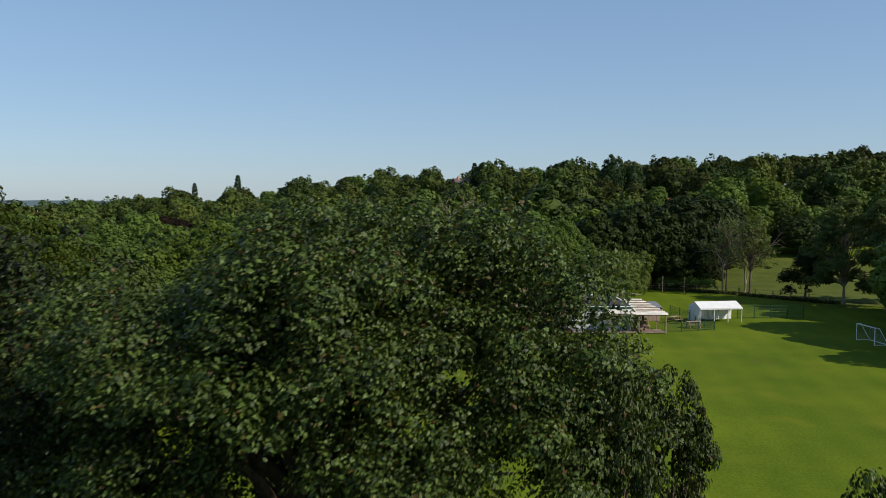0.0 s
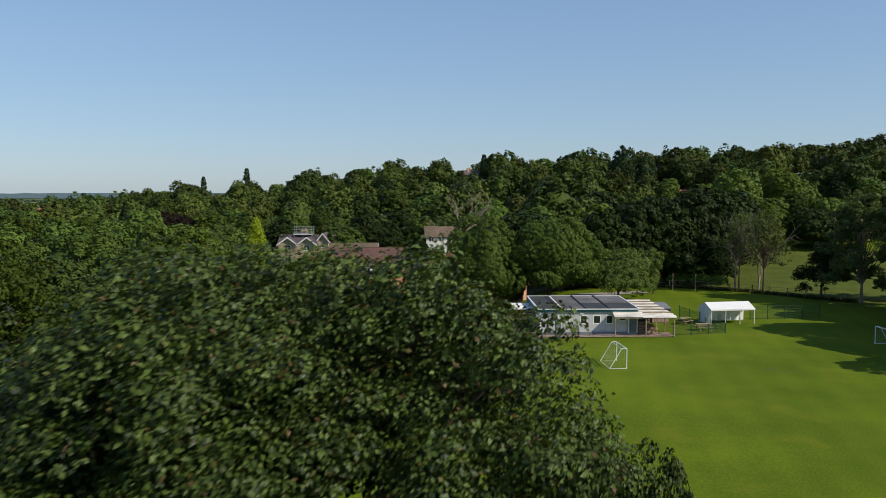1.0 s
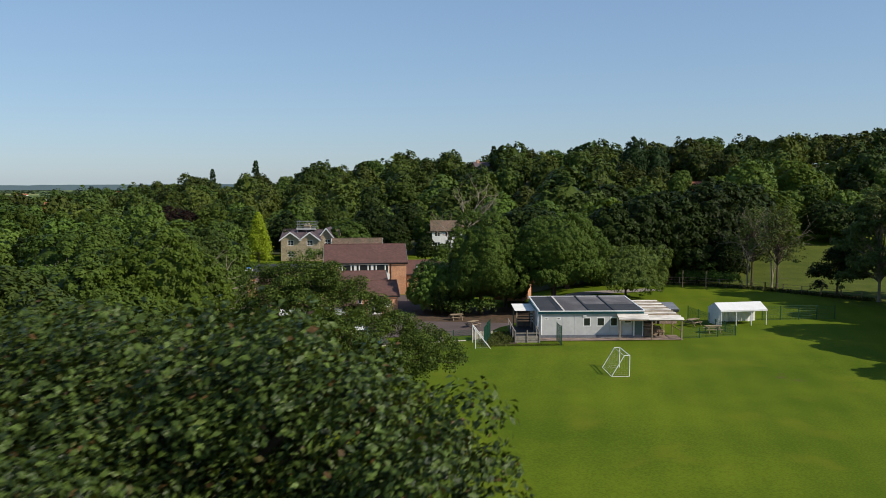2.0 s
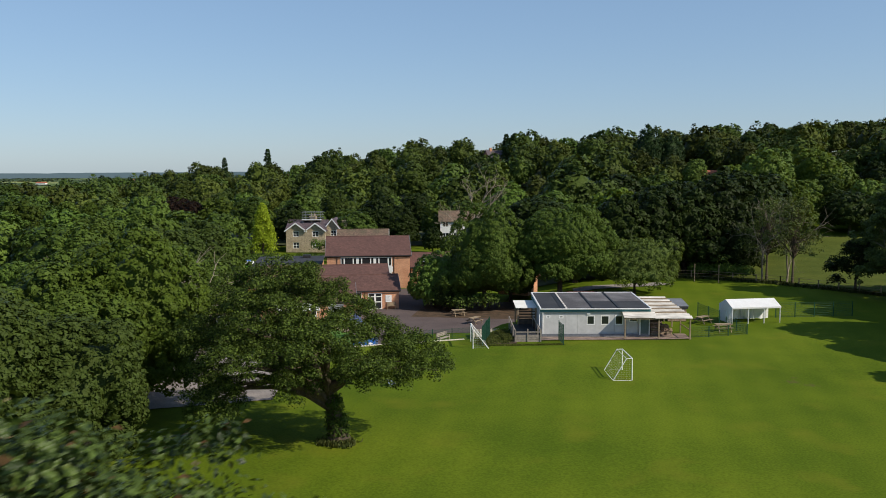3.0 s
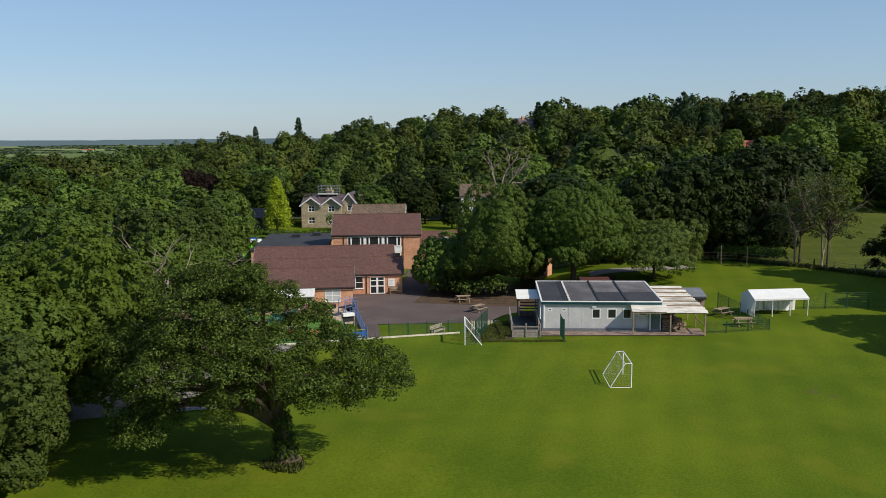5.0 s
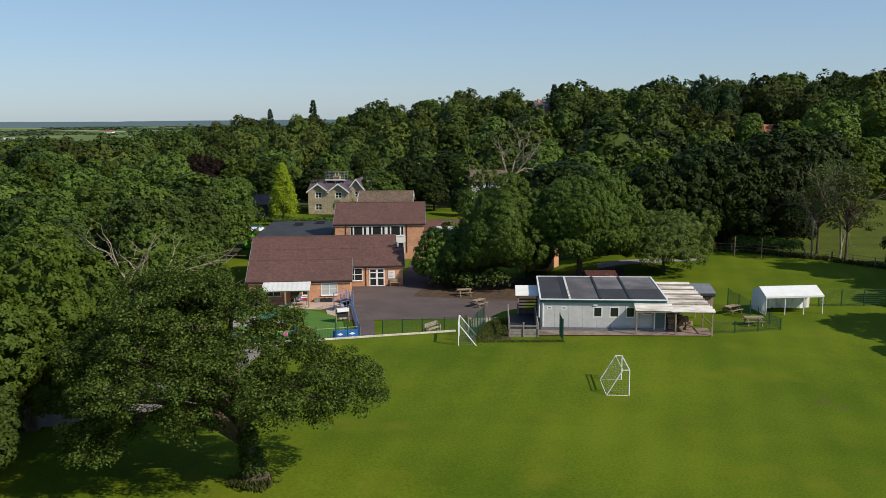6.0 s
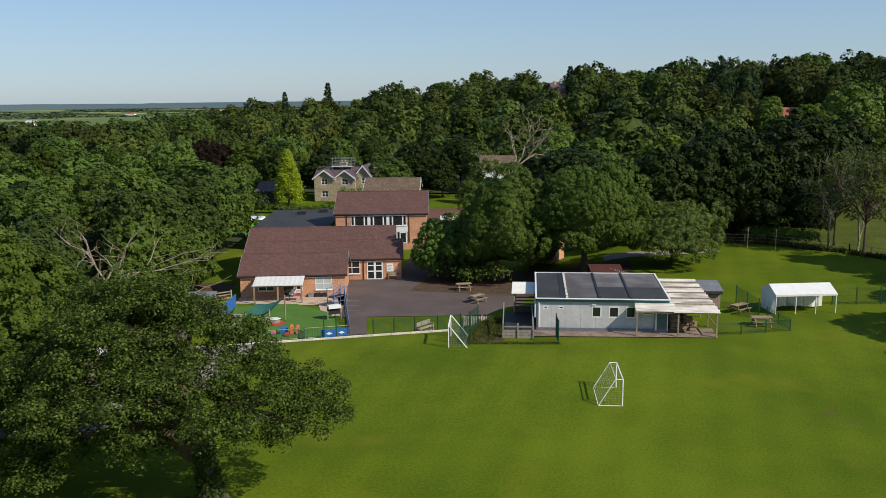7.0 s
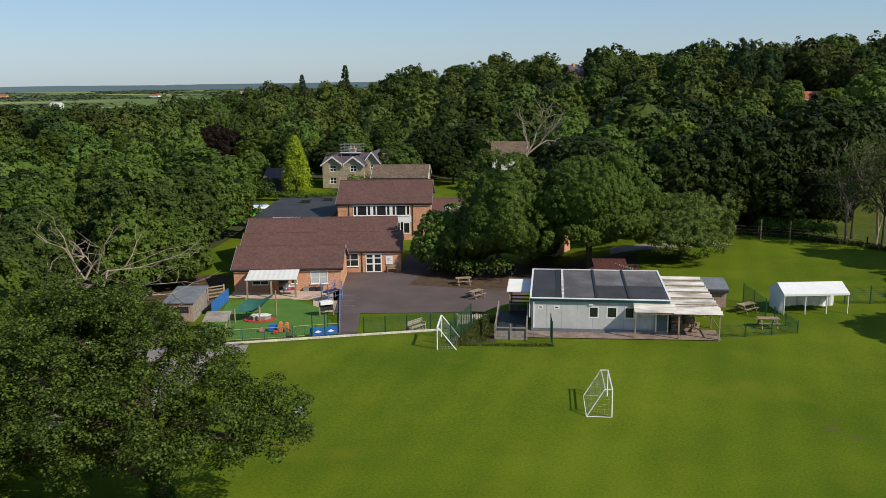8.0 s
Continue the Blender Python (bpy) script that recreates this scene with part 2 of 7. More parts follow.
DARK_FELT = material("black_felt", (0.030, 0.031, 0.036), (0.045, 0.046, 0.05), scale=0.4, fine=6, rough=0.8)
BRICK = banded_material("orange_brick", (0.600, 0.320, 0.190), (0.510, 0.250, 0.145), (0.225, 0.075), (radians(90), 0, 0), strength=0.06, scale=0.7, fine=6, fine_amount=0.12)
BRICK_SIDE = banded_material("orange_brick_side", (0.600, 0.320, 0.190), (0.510, 0.250, 0.145), (0.225, 0.075), (radians(90), 0, radians(90)), strength=0.06, scale=0.7, fine=6, fine_amount=0.12)
TILE = banded_material("brown_roof_tile", (0.120, 0.061, 0.050), (0.104, 0.054, 0.045), (0.33, 0.30), (0, 0, 0), strength=0.22, scale=0.5, fine=3.0, fine_amount=0.15)
STONE = banded_material("buff_stone", (0.46, 0.375, 0.25), (0.35, 0.28, 0.185), (0.42, 0.20), (radians(90), 0, 0), strength=0.2, scale=1.1, fine=4, fine_amount=0.3)
SLATE = banded_material("purple_slate", (0.105, 0.078, 0.085), (0.08, 0.06, 0.068), (0.3, 0.25), (0, 0, 0), strength=0.3, scale=0.6, fine=3, fine_amount=0.25, rough=0.6)
OLD_TILE = banded_material("mossy_stone_tile", (0.16, 0.105, 0.075), (0.11, 0.085, 0.055), (0.4, 0.3), (0, 0, 0), strength=0.35, scale=0.7, fine=3, fine_amount=0.35)
RED_TILE = banded_material("red_clay_tile", (0.40, 0.13, 0.07), (0.30, 0.10, 0.055), (0.3, 0.3), (0, 0, 0), strength=0.25, scale=0.7, fine=3)
UPVC = material("white_plastic", (0.78, 0.78, 0.77), (0.70, 0.70, 0.69), scale=1.5, rough=0.4, spec=0.5)
WHITE_PAINT = material("white_paint", (0.80, 0.80, 0.78), (0.68, 0.68, 0.66), scale=2.0, fine=12, rough=0.5, fine_amount=0.08)
CANVAS = material("white_canvas", (0.80, 0.80, 0.80), (0.74, 0.74, 0.74), scale=1.2, fine=5, rough=0.75, bump=0.25, bump_scale=4, fine_amount=0.05)
cn = CANVAS.node_tree
lit = cn.nodes.new("ShaderNodeBsdfTranslucent")
lit.inputs["Color"].default_value = (0.9, 0.9, 0.88, 1)
thin = cn.nodes.new("ShaderNodeMixShader")
thin.inputs[0].default_value = 0.18
cn.links.new(cn.nodes["Principled BSDF"].outputs[0], thin.inputs[1])
cn.links.new(lit.outputs[0], thin.inputs[2])
cn.links.new(thin.outputs[0], cn.nodes["Material Output"].inputs[0])
PANEL = material("grey_cladding", (0.5160, 0.5160, 0.5117), (0.4558, 0.4558, 0.4515), scale=0.8, fine=3, rough=0.55, vary=0.03, fine_amount=0.06)
TEAL = material("teal_fascia", (0.055, 0.19, 0.215), (0.045, 0.16, 0.18), scale=1.2, rough=0.5)
FELT = material("roofing_felt", (0.075, 0.070, 0.073), (0.155, 0.147, 0.148), scale=0.45, fine=7, rough=0.8, vary=0.22, detail=8, low=0.4, high=0.75)
PLINTH = material("dark_plinth", (0.17, 0.18, 0.20), (0.13, 0.14, 0.16), scale=1.0, fine=8, rough=0.8)
SHEET = material("weathered_sheet", (0.62, 0.58, 0.52), (0.20, 0.17, 0.14), scale=1.1, fine=2.5, rough=0.6, detail=9, fine_amount=0.25, stretch=(0.35, 1.6, 1), low=0.45, high=0.74)
KERB = material("pale_edging", (0.66, 0.60, 0.50), (0.52, 0.47, 0.39), scale=0.9, fine=9, rough=0.9, vary=0.1)
GREY_TIMBER = material("grey_timber", (0.30, 0.26, 0.22), (0.20, 0.175, 0.15), scale=3.0, fine=20, rough=0.85, vary=0.12)
PALE_BLUE = material("faded_blue_paint", (0.13, 0.19, 0.38), (0.10, 0.15, 0.30), scale=2, rough=0.5)
OLIVE = material("olive_rail", (0.30, 0.33, 0.13), (0.25, 0.28, 0.11), scale=2, rough=0.6)
DOOR_GREY = material("grey_green_door", (0.10, 0.14, 0.14), (0.085, 0.12, 0.12), scale=1.5, rough=0.4)
CLEAR_SHEET = material("white_polycarbonate", (0.70, 0.69, 0.65), (0.62, 0.61, 0.57), scale=0.9, rough=0.35)
TIMBER = material("weathered_timber", (0.34, 0.26, 0.17), (0.22, 0.165, 0.11), scale=3.0, fine=24, rough=0.85, stretch=(1, 1, 0.3), vary=0.12, bump=0.3)
DARK_TIMBER = material("dark_timber", (0.10, 0.075, 0.055), (0.06, 0.045, 0.035), scale=2.5, fine=20, rough=0.85, vary=0.15, bump=0.3)
BARK = material("bark", (0.115, 0.085, 0.058), (0.055, 0.042, 0.03), scale=2.4, fine=9, rough=0.95, bump=0.9, bump_scale=14, stretch=(1, 1, 0.25))
PALE_BARK = material("pale_bark", (0.30, 0.25, 0.19), (0.17, 0.14, 0.10), scale=2.4, fine=9, rough=0.95, bump=0.6, bump_scale=14, stretch=(1, 1, 0.25))
GREEN_STEEL = material("green_steel", (0.018, 0.075, 0.045), (0.014, 0.06, 0.036), scale=3, rough=0.5)
BLUE_STEEL = material("blue_paint", (0.03, 0.14, 0.42), (0.025, 0.11, 0.34), scale=2, rough=0.45)
BLACK = material("black_plastic", (0.022, 0.022, 0.024), (0.03, 0.03, 0.032), scale=3, rough=0.5)
GREY_METAL = material("grey_metal", (0.30, 0.31, 0.32), (0.24, 0.25, 0.26), scale=2, rough=0.45, metal=0.4)
LODGE_RED = material("red_brown_boards", (0.10, 0.033, 0.025), (0.07, 0.025, 0.02), scale=2, fine=12, rough=0.8)
CHAIR_BLUE = material("faded_blue_canvas", (0.22, 0.27, 0.36), (0.17, 0.21, 0.29), scale=3, rough=0.7)
RED = material("red_paint", (0.48, 0.045, 0.035), (0.38, 0.035, 0.03), scale=2, rough=0.5)
PINK = material("pink_plastic", (0.62, 0.16, 0.28), (0.5, 0.12, 0.22), scale=3, rough=0.5)
ORANGE = material("orange_plastic", (0.62, 0.20, 0.08), (0.52, 0.16, 0.06), scale=3, rough=0.5)
LIME = material("lime_vinyl", (0.16, 0.62, 0.04), (0.12, 0.52, 0.03), scale=2, rough=0.4)
SAIL = material("green_shade_sail", (0.02, 0.10, 0.085), (0.016, 0.08, 0.07), scale=2, rough=0.8)
NET = material("net_cord", (0.55, 0.56, 0.55), (0.45, 0.46, 0.45), scale=8, rough=0.9)
GLASS = glass_material("window_glass", (0.018, 0.022, 0.024))
RED_PAVING = material("brown_paving", (0.27, 0.20, 0.16), (0.17, 0.125, 0.10), scale=1.3, fine=10, rough=0.9, bump=0.3, bump_scale=50)
PINK_BOARD = material("pinkish_timber", (0.36, 0.25, 0.20), (0.27, 0.19, 0.15), scale=3, fine=20, rough=0.85, stretch=(1, 1, 0.3))
PALE_GLASS = glass_material("curtained_glass", (0.45, 0.47, 0.47), 0.15)
CAR_WHITE = material("white_car_paint", (0.75, 0.75, 0.75), (0.70, 0.70, 0.70), scale=1, rough=0.25, spec=0.6)
CAR_DARK = material("dark_car_paint", (0.03, 0.035, 0.045), (0.025, 0.03, 0.04), scale=1, rough=0.2, spec=0.6)
OAK_LEAF = leaf_material("oak_leaves", (0.011, 0.022, 0.0055), (0.116, 0.168, 0.0300), hue=0.006, glow=0.2, spread=0.1)
NEAR_LEAF = leaf_material("near_oak_leaves", (0.0085, 0.0165, 0.0050), (0.0740, 0.1100, 0.0220), hue=0.01, glow=0.16, tip=(0.075, 0.042, 0.016), gloss=0.36, sheen=0.2)
TREE_LEAF = leaf_material("tree_leaves", (0.045, 0.076, 0.0140), (0.094, 0.142, 0.0235), hue=0.020, glow=0.14, spread=1.1, mottle=0.4)
MAPLE_LEAF = leaf_material("maple_leaves", (0.046, 0.075, 0.0130), (0.100, 0.148, 0.0240), hue=0.008, glow=0.14, spread=0.15, mottle=0.4)
# dark green leaf, darkened further so its colour carries the eastern wood's shade
DARK_SHADED_LEAF = leaf_material("dark_shaded_leaves", (0.013, 0.022, 0.0045), (0.030, 0.046, 0.0085), hue=0.008, spread=0.5, glow=0.08, mottle=0.4)
MID_LEAF = leaf_material("mid_green_leaves", (0.034, 0.053, 0.012), (0.064, 0.092, 0.018), hue=0.01, glow=0.12, spread=0.25, mottle=0.4)
BRIGHT_LEAF = leaf_material("bright_leaves", (0.047, 0.071, 0.0100), (0.104, 0.148, 0.0210), hue=0.012, mottle=0.4)
ASH_LEAF = leaf_material("ash_leaves", (0.046, 0.066, 0.020), (0.120, 0.155, 0.046), hue=0.01, spread=0.3)
GREY_LEAF = leaf_material("grey_green_leaves", (0.072, 0.108, 0.024), (0.190, 0.260, 0.058), hue=0.012, mottle=0.4)
GOLD_LEAF = leaf_material("golden_conifer", (0.17, 0.24, 0.014), (0.31, 0.39, 0.03), hue=0.0, spread=0.0)
COPPER_LEAF = leaf_material("copper_beech_leaves", (0.018, 0.0105, 0.0075), (0.044, 0.024, 0.0140), hue=0.01)
PINE_LEAF = leaf_material("dark_conifer", (0.016, 0.034, 0.014), (0.045, 0.075, 0.024), hue=0.012)
WOOD_LEAF = leaf_material("wood_leaves", (0.036, 0.055, 0.0112), (0.076, 0.106, 0.0185), hue=0.055, glow=0.10, by_tint=True, mottle=0.4)
# paler and bluer than the near leaves: distance haze mixed into the base colour
HAZE_TINTED_LEAF = leaf_material("haze_tinted_hedgerow_leaves", (0.050, 0.075, 0.036), (0.085, 0.115, 0.055), hue=0.02, glow=0.1, by_tint=True, spread=0.5)
HEDGE_LEAF = leaf_material("hedge_leaves", (0.0375, 0.0713, 0.0135), (0.0900, 0.1425, 0.0225), hue=0.015)


# ---- mesh helpers ----
class Geo:
    """Vertices and faces of one mesh."""

    def __init__(self):
        self.v, self.f = [], []

    def add(self, vs, fs):
        n = len(self.v)
        self.v.extend(tuple(p) for p in vs)
        self.f.extend(tuple(i + n for i in f) for f in fs)
        return self

    def box(self, x0, y0, z0, x1, y1, z1, bevel=0.0):
        if bevel <= 0:
            self.add([(x0, y0, z0), (x1, y0, z0), (x1, y1, z0), (x0, y1, z0), (x0, y0, z1), (x1, y0, z1), (x1, y1, z1), (x0, y1, z1)],
                     [(3, 2, 1, 0), (4, 5, 6, 7), (0, 1, 5, 4), (1, 2, 6, 5), (2, 3, 7, 6), (3, 0, 4, 7)])
            return self
        b = min(bevel, (x1 - x0) / 2.1, (y1 - y0) / 2.1, (z1 - z0) / 2.1)
        rings = []
        for z, i in ((z0, b), (z0 + b, 0), (z1 - b, 0), (z1, b)):
            rings.append([(x0 + i, y0 + i, z), (x1 - i, y0 + i, z), (x1 - i, y1 - i, z), (x0 + i, y1 - i, z)])
        vs = [p for r in rings for p in r]
        fs = [(3, 2, 1, 0), (12, 13, 14, 15)]
        for k in range(3):
            for j in range(4):
                fs.append((4 * k + j, 4 * k + (j + 1) % 4, 4 * k + 4 + (j + 1) % 4, 4 * k + 4 + j))
        return self.add(vs, fs)

    def prism(self, outline, y0, y1):
        """An outline in x and z, pushed from y0 to y1."""
        n = len(outline)
        vs = [(x, y0, z) for x, z in outline] + [(x, y1, z) for x, z in outline]
        fs = [tuple(range(n)), tuple(range(2 * n - 1, n - 1, -1))]
        fs += [(i, i + n, (i + 1) % n + n, (i + 1) % n) for i in range(n)]
        return self.add(vs, fs)

    def slab(self, outline, z0, z1):
        """An outline in x and y, anticlockwise, from z0 to z1."""
        n = len(outline)
        vs = [(x, y, z0) for x, y in outline] + [(x, y, z1) for x, y in outline]
        fs = [tuple(range(n - 1, -1, -1)), tuple(range(n, 2 * n))]
        fs += [(i, (i + 1) % n, (i + 1) % n + n, i + n) for i in range(n)]
        return self.add(vs, fs)

    def plate(self, a, b, c, d, thick):
        """A quadrilateral plate with its thickness below it."""
        a, b, c, d = (Vector(p) for p in (a, b, c, d))
        n = (b - a).cross(d - a).normalized() * thick
        vs = [a, b, c, d, a - n, b - n, c - n, d - n]
        return self.add(vs, [(0, 1, 2, 3), (7, 6, 5, 4), (0, 4, 5, 1), (1, 5, 6, 2), (2, 6, 7, 3), (3, 7, 4, 0)])

    def tube(self, pts, radii, sides=6):
        pts = [Vector(p) for p in pts]
        radii = [radii] * len(pts) if isinstance(radii, (int, float)) else radii
        vs, fs = [], []
        for i, p in enumerate(pts):
            way = (pts[min(i + 1, len(pts) - 1)] - pts[max(i - 1, 0)]).normalized()
            side = way.cross(Vector((0.31, 0.93, 0.2))).normalized()
            other = way.cross(side)
            for k in range(sides):
                a = 2 * math.pi * k / sides
                vs.append(p + (side * math.cos(a) + other * math.sin(a)) * radii[i])
        for i in range(len(pts) - 1):
            for k in range(sides):
                fs.append((i * sides + k, i * sides + (k + 1) % sides, (i + 1) * sides + (k + 1) % sides, (i + 1) * sides + k))
        fs.append(tuple(range(sides - 1, -1, -1)))
        fs.append(tuple(range((len(pts) - 1) * sides, len(pts) * sides)))
        return self.add(vs, fs)

    def mesh(self, name):
        me = bpy.data.meshes.new(name)
        me.from_pydata([tuple(p) for p in self.v], [], self.f)
        me.update()
        return me


def part(name, geo, mat, parent, label=""):
    """One mesh object under a thing or a part."""
    me = geo.mesh(name) if isinstance(geo, Geo) else geo
    if not me.materials:
        me.materials.append(mat)
    ob = new(name, me)
    ob.parent = parent
    return tagged(ob, label)


def thing(name, m, label, category, group="", kind=""):
    ob = new(name)
    ob.empty_display_size = 0.3
    ob.matrix_world = m
    return tagged(ob, label, category, group, kind)


def solid(name, geo, mat, label, category, m=None, group="", kind=""):
    """A thing of one mesh."""
    me = geo.mesh(name) if isinstance(geo, Geo) else geo
    if not me.materials:
        me.materials.append(mat)
    ob = new(name, me)
    if m is not None:
        ob.matrix_world = m
    return tagged(ob, label, category, group, kind)


def smooth(t):
    t = np.clip(t, 0.0, 1.0)
    return t * t * (3 - 2 * t)


# ---- ground ----
ZP = -1.7          # level of the playground and the school


def terrain(x, y):
    """Height of the ground: the playing field at 0, the school terrace below it, the wooded hill and the far plain."""
    x, y = np.asarray(x, float), np.asarray(y, float)
    d = (x + 5.2) * -0.35 + (y - 93.8) * 0.937
    back = smooth((y - 102) / 10)
    a, w = 3.0 + 5.0 * back, 4.0 + 9.0 * back
    low = smooth((d + 4) / 9) * (1 - smooth((x - a) / w)) * (1 - 0.5 * smooth((y - 150) / 40))
    z = ZP * low
    k = smooth((x + 50) / 100)
    foot, brow = 245 - 80 * k, 425 - 135 * k
    crest = np.interp(x, (-240, -180, -150, -100, -40, 0, 50, 100, 170), (-4, -1, 3, 8, 16.5, 16.5, 16.5, 19.5, 24))
    z = z + crest * smooth((y - foot) / (brow - foot))
    z = z + 1.5 * smooth((x - 20) / 15) * smooth((y - 125) / 60) * (1 - smooth((y - 200) / 100))
    far = np.hypot(x * 0.7, y)
    drop = smooth((far - 430) / 900)
    z = z * (1 - drop) + drop * (-24 - 7 * smooth((far - 1400) / 3200))
    z = z + 0.10 * np.sin(x * 0.07 + 1.3) * np.sin(y * 0.09) * smooth((y - 20) / 20) * (1 - low)
    return z


def tz(x, y):
    return float(terrain(x, y))


def spread(a, b, step, lo, hi):
    mid = list(np.arange(a, b + step / 2, step))
    up, s = [b], step
    while up[-1] < hi:
        s *= 1.16
        up.append(up[-1] + s)
    dn, s = [a], step
    while dn[-1] > lo:
        s *= 1.16
        dn.append(dn[-1] - s)
    return np.array(dn[:0:-1] + mid + up[1:])


def sheet_mesh(name, xs, ys, zs):
    nx, ny = len(xs), len(ys)
    gx, gy = np.meshgrid(xs, ys, indexing="ij")
    v = np.stack([gx, gy, zs(gx, gy)], -1).reshape(-1, 3)
    i, j = np.meshgrid(np.arange(nx - 1), np.arange(ny - 1), indexing="ij")
    k = (i * ny + j).ravel()
    return quad_mesh(name, v, np.stack([k, k + ny, k + ny + 1, k + 1], -1))


def quad_mesh(name, v, f):
    """A mesh from arrays of vertices and of faces with one number of corners."""
    me = bpy.data.meshes.new(name)
    n = f.shape[1]
    me.vertices.add(len(v))
    me.vertices.foreach_set("co", np.ascontiguousarray(v, np.float32).ravel())
    me.loops.add(f.size)
    me.loops.foreach_set("vertex_index", np.ascontiguousarray(f, np.int32).ravel())
    me.polygons.add(len(f))
    me.polygons.foreach_set("loop_start", np.arange(0, f.size, n, dtype=np.int32))
    me.polygons.foreach_set("loop_total", np.full(len(f), n, np.int32))
    me.update(calc_edges=True)
    return me


ground = solid("ground", sheet_mesh("ground", spread(-42, 62, 0.9, -4950, 4950), spread(10, 165, 0.9, -400, 4950), terrain), GROUND,
               "mown green playing field running out to woods and farmland", "ground", kind="structure")
for p in ground.data.polygons:
    p.use_smooth = True


def drape(name, a, b, c, d, nu, nv, mat, label, category, lift=0.05, kind="structure"):
    """A sheet over four corners that lies on the ground."""
    a, b, c, d = (np.array(p, float) for p in (a, b, c, d))
    u, v = np.meshgrid(np.linspace(0, 1, nu + 1), np.linspace(0, 1, nv + 1), indexing="ij")
    p = (a * ((1 - u) * (1 - v))[..., None] + b * (u * (1 - v))[..., None] + c * (u * v)[..., None] + d * ((1 - u) * v)[..., None])
    z = terrain(p[..., 0], p[..., 1]) + lift
    pts = np.concatenate([p, z[..., None]], -1).reshape(-1, 3)
    i, j = np.meshgrid(np.arange(nu), np.arange(nv), indexing="ij")
    k = (i * (nv + 1) + j).ravel()
    return solid(name, quad_mesh(name, pts, np.stack([k, k + nv + 1, k + nv + 2, k + 1], -1)), mat, label, category, kind=kind)


drape("playground", (-9.0, 104.0), (7.5, 106.8), (10.5, 127), (-15, 122.6), 30, 30, ASPHALT, "dark asphalt school playground", "playground")
drape("playground_side", (-9.0, 104.0), (-7.0, 112), (-14.0, 123.5), (-11.2, 113.4), 12, 12, ASPHALT, "dark asphalt strip beside the school wing", "playground", lift=0.06)
drape("path", (-6.0, 95.0), (-4.4, 95.6), (-6.6, 104.6), (-8.6, 104.2), 8, 30, ASPHALT, "tarmac path from playing field to playground", "path", lift=0.09)
drape("yard_path", (-20, 88.8), (-5.0, 94.3), (-5.6, 96.2), (-20.6, 91.4), 40, 8, ASPHALT, "tarmac path along the nursery fence", "path", lift=0.07)
drape("nursery_paving", (-21.6, 108.2), (-9.8, 108.6), (-10.9, 113.2), (-22.1, 111.0), 20, 10, PAVING, "buff paved terrace by the nursery wing", "terrace", lift=0.05)
drape("nursery_paving_side", (-11.0, 104.0), (-9.2, 104.5), (-9.8, 108.6), (-12.6, 108.5), 8, 10, PAVING, "buff paving beside the climbing frame", "terrace", lift=0.056)
drape("artificial_lawn", (-17.4, 93.6), (-6.6, 97.6), (-10.6, 105.6), (-21.0, 107.0), 30, 30, TURF, "bright green artificial turf in the nursery yard", "artificial lawn", lift=0.08)
drape("artificial_lawn_tip", (-20.9, 106.9), (-10.6, 105.5), (-15.1, 108.7), (-17.5, 108.2), 12, 8, TURF, "tip of the bright green artificial turf", "artificial lawn", lift=0.085)
drape("driveway", (-26, 66), (-10.5, 71.5), (-12.2, 91.0), (-34, 84), 30, 30, TARMAC, "worn grey tarmac driveway behind the oak", "driveway", lift=0.06)
drape("drive_beyond", (17.0, 128.4), (31.5, 133.4), (29.5, 135.6), (17.0, 132.0), 12, 6, TARMAC, "grey tarmac path under the trees", "path", lift=0.08)
drape("deck_paving", (9.6, 93.2), (25.0, 94.75), (24.9, 97.5), (9.6, 96.5), 30, 8, RED_PAVING, "pale concrete paving along the classroom", "paving", lift=0.07)
drape("side_garden", (-31.0, 103.0), (-22.4, 107.0), (-25.4, 118.0), (-32.0, 117.0), 12, 14, SOIL, "bare earth and leaf litter beside the nursery wing", "bare soil", lift=0.05)
drape("shade_soil", (-4.5, 116), (20, 113.5), (20, 128), (-3, 128), 24, 16, SOIL, "brown leaf litter under the big trees", "bare soil", lift=0.055)

drape("woodland_floor", (-125, 92), (-31, 100), (-38, 166), (-125, 200), 60, 50, WOOD_FLOOR, "dark brambles and leaf litter under the western trees", "woodland floor", lift=0.15)
drape("woodland_floor_east", (10, 139.5), (33, 140), (62, 204), (2, 204), 40, 50, WOOD_FLOOR, "dark brambles and leaf litter under the eastern trees", "woodland floor", lift=0.15)
drape("woodland_floor_hill", (-190, 202), (110, 202), (160, 440), (-250, 440), 150, 110, WOOD_FLOOR, "dark leaf litter under the hillside woods", "woodland floor", lift=0.3)

drape("concrete_apron", (-13.6, 84.0), (-10.4, 86.5), (-11.0, 88.7), (-15.5, 87.8), 10, 10, TARMAC, "pinkish worn concrete apron beside the lawn", "path", lift=0.08)

kerb = thing("kerb", pose(0, 0, 0), "pale concrete edging between lawn and path", "kerb", kind="structure")
for i in range(26):
    ax, ay = -17.5 + 0.78 * i, 88.55 + 0.293 * i
    bx, by = ax + 0.765, ay + 0.287
    g = Geo()
    za, zb = tz(ax, ay), tz(bx, by)
    g.add([(ax, ay, za - 0.1), (bx, by, zb - 0.1), (bx - 0.07, by + 0.19, zb - 0.1), (ax - 0.07, ay + 0.19, za - 0.1),
           (ax, ay, za + 0.13), (bx, by, zb + 0.13), (bx - 0.07, by + 0.19, zb + 0.13), (ax - 0.07, ay + 0.19, za + 0.13)],
          [(4, 5, 6, 7), (0, 1, 5, 4), (1, 2, 6, 5), (2, 3, 7, 6), (3, 0, 4, 7)])
    part("edging_stone", g, KERB, kerb)


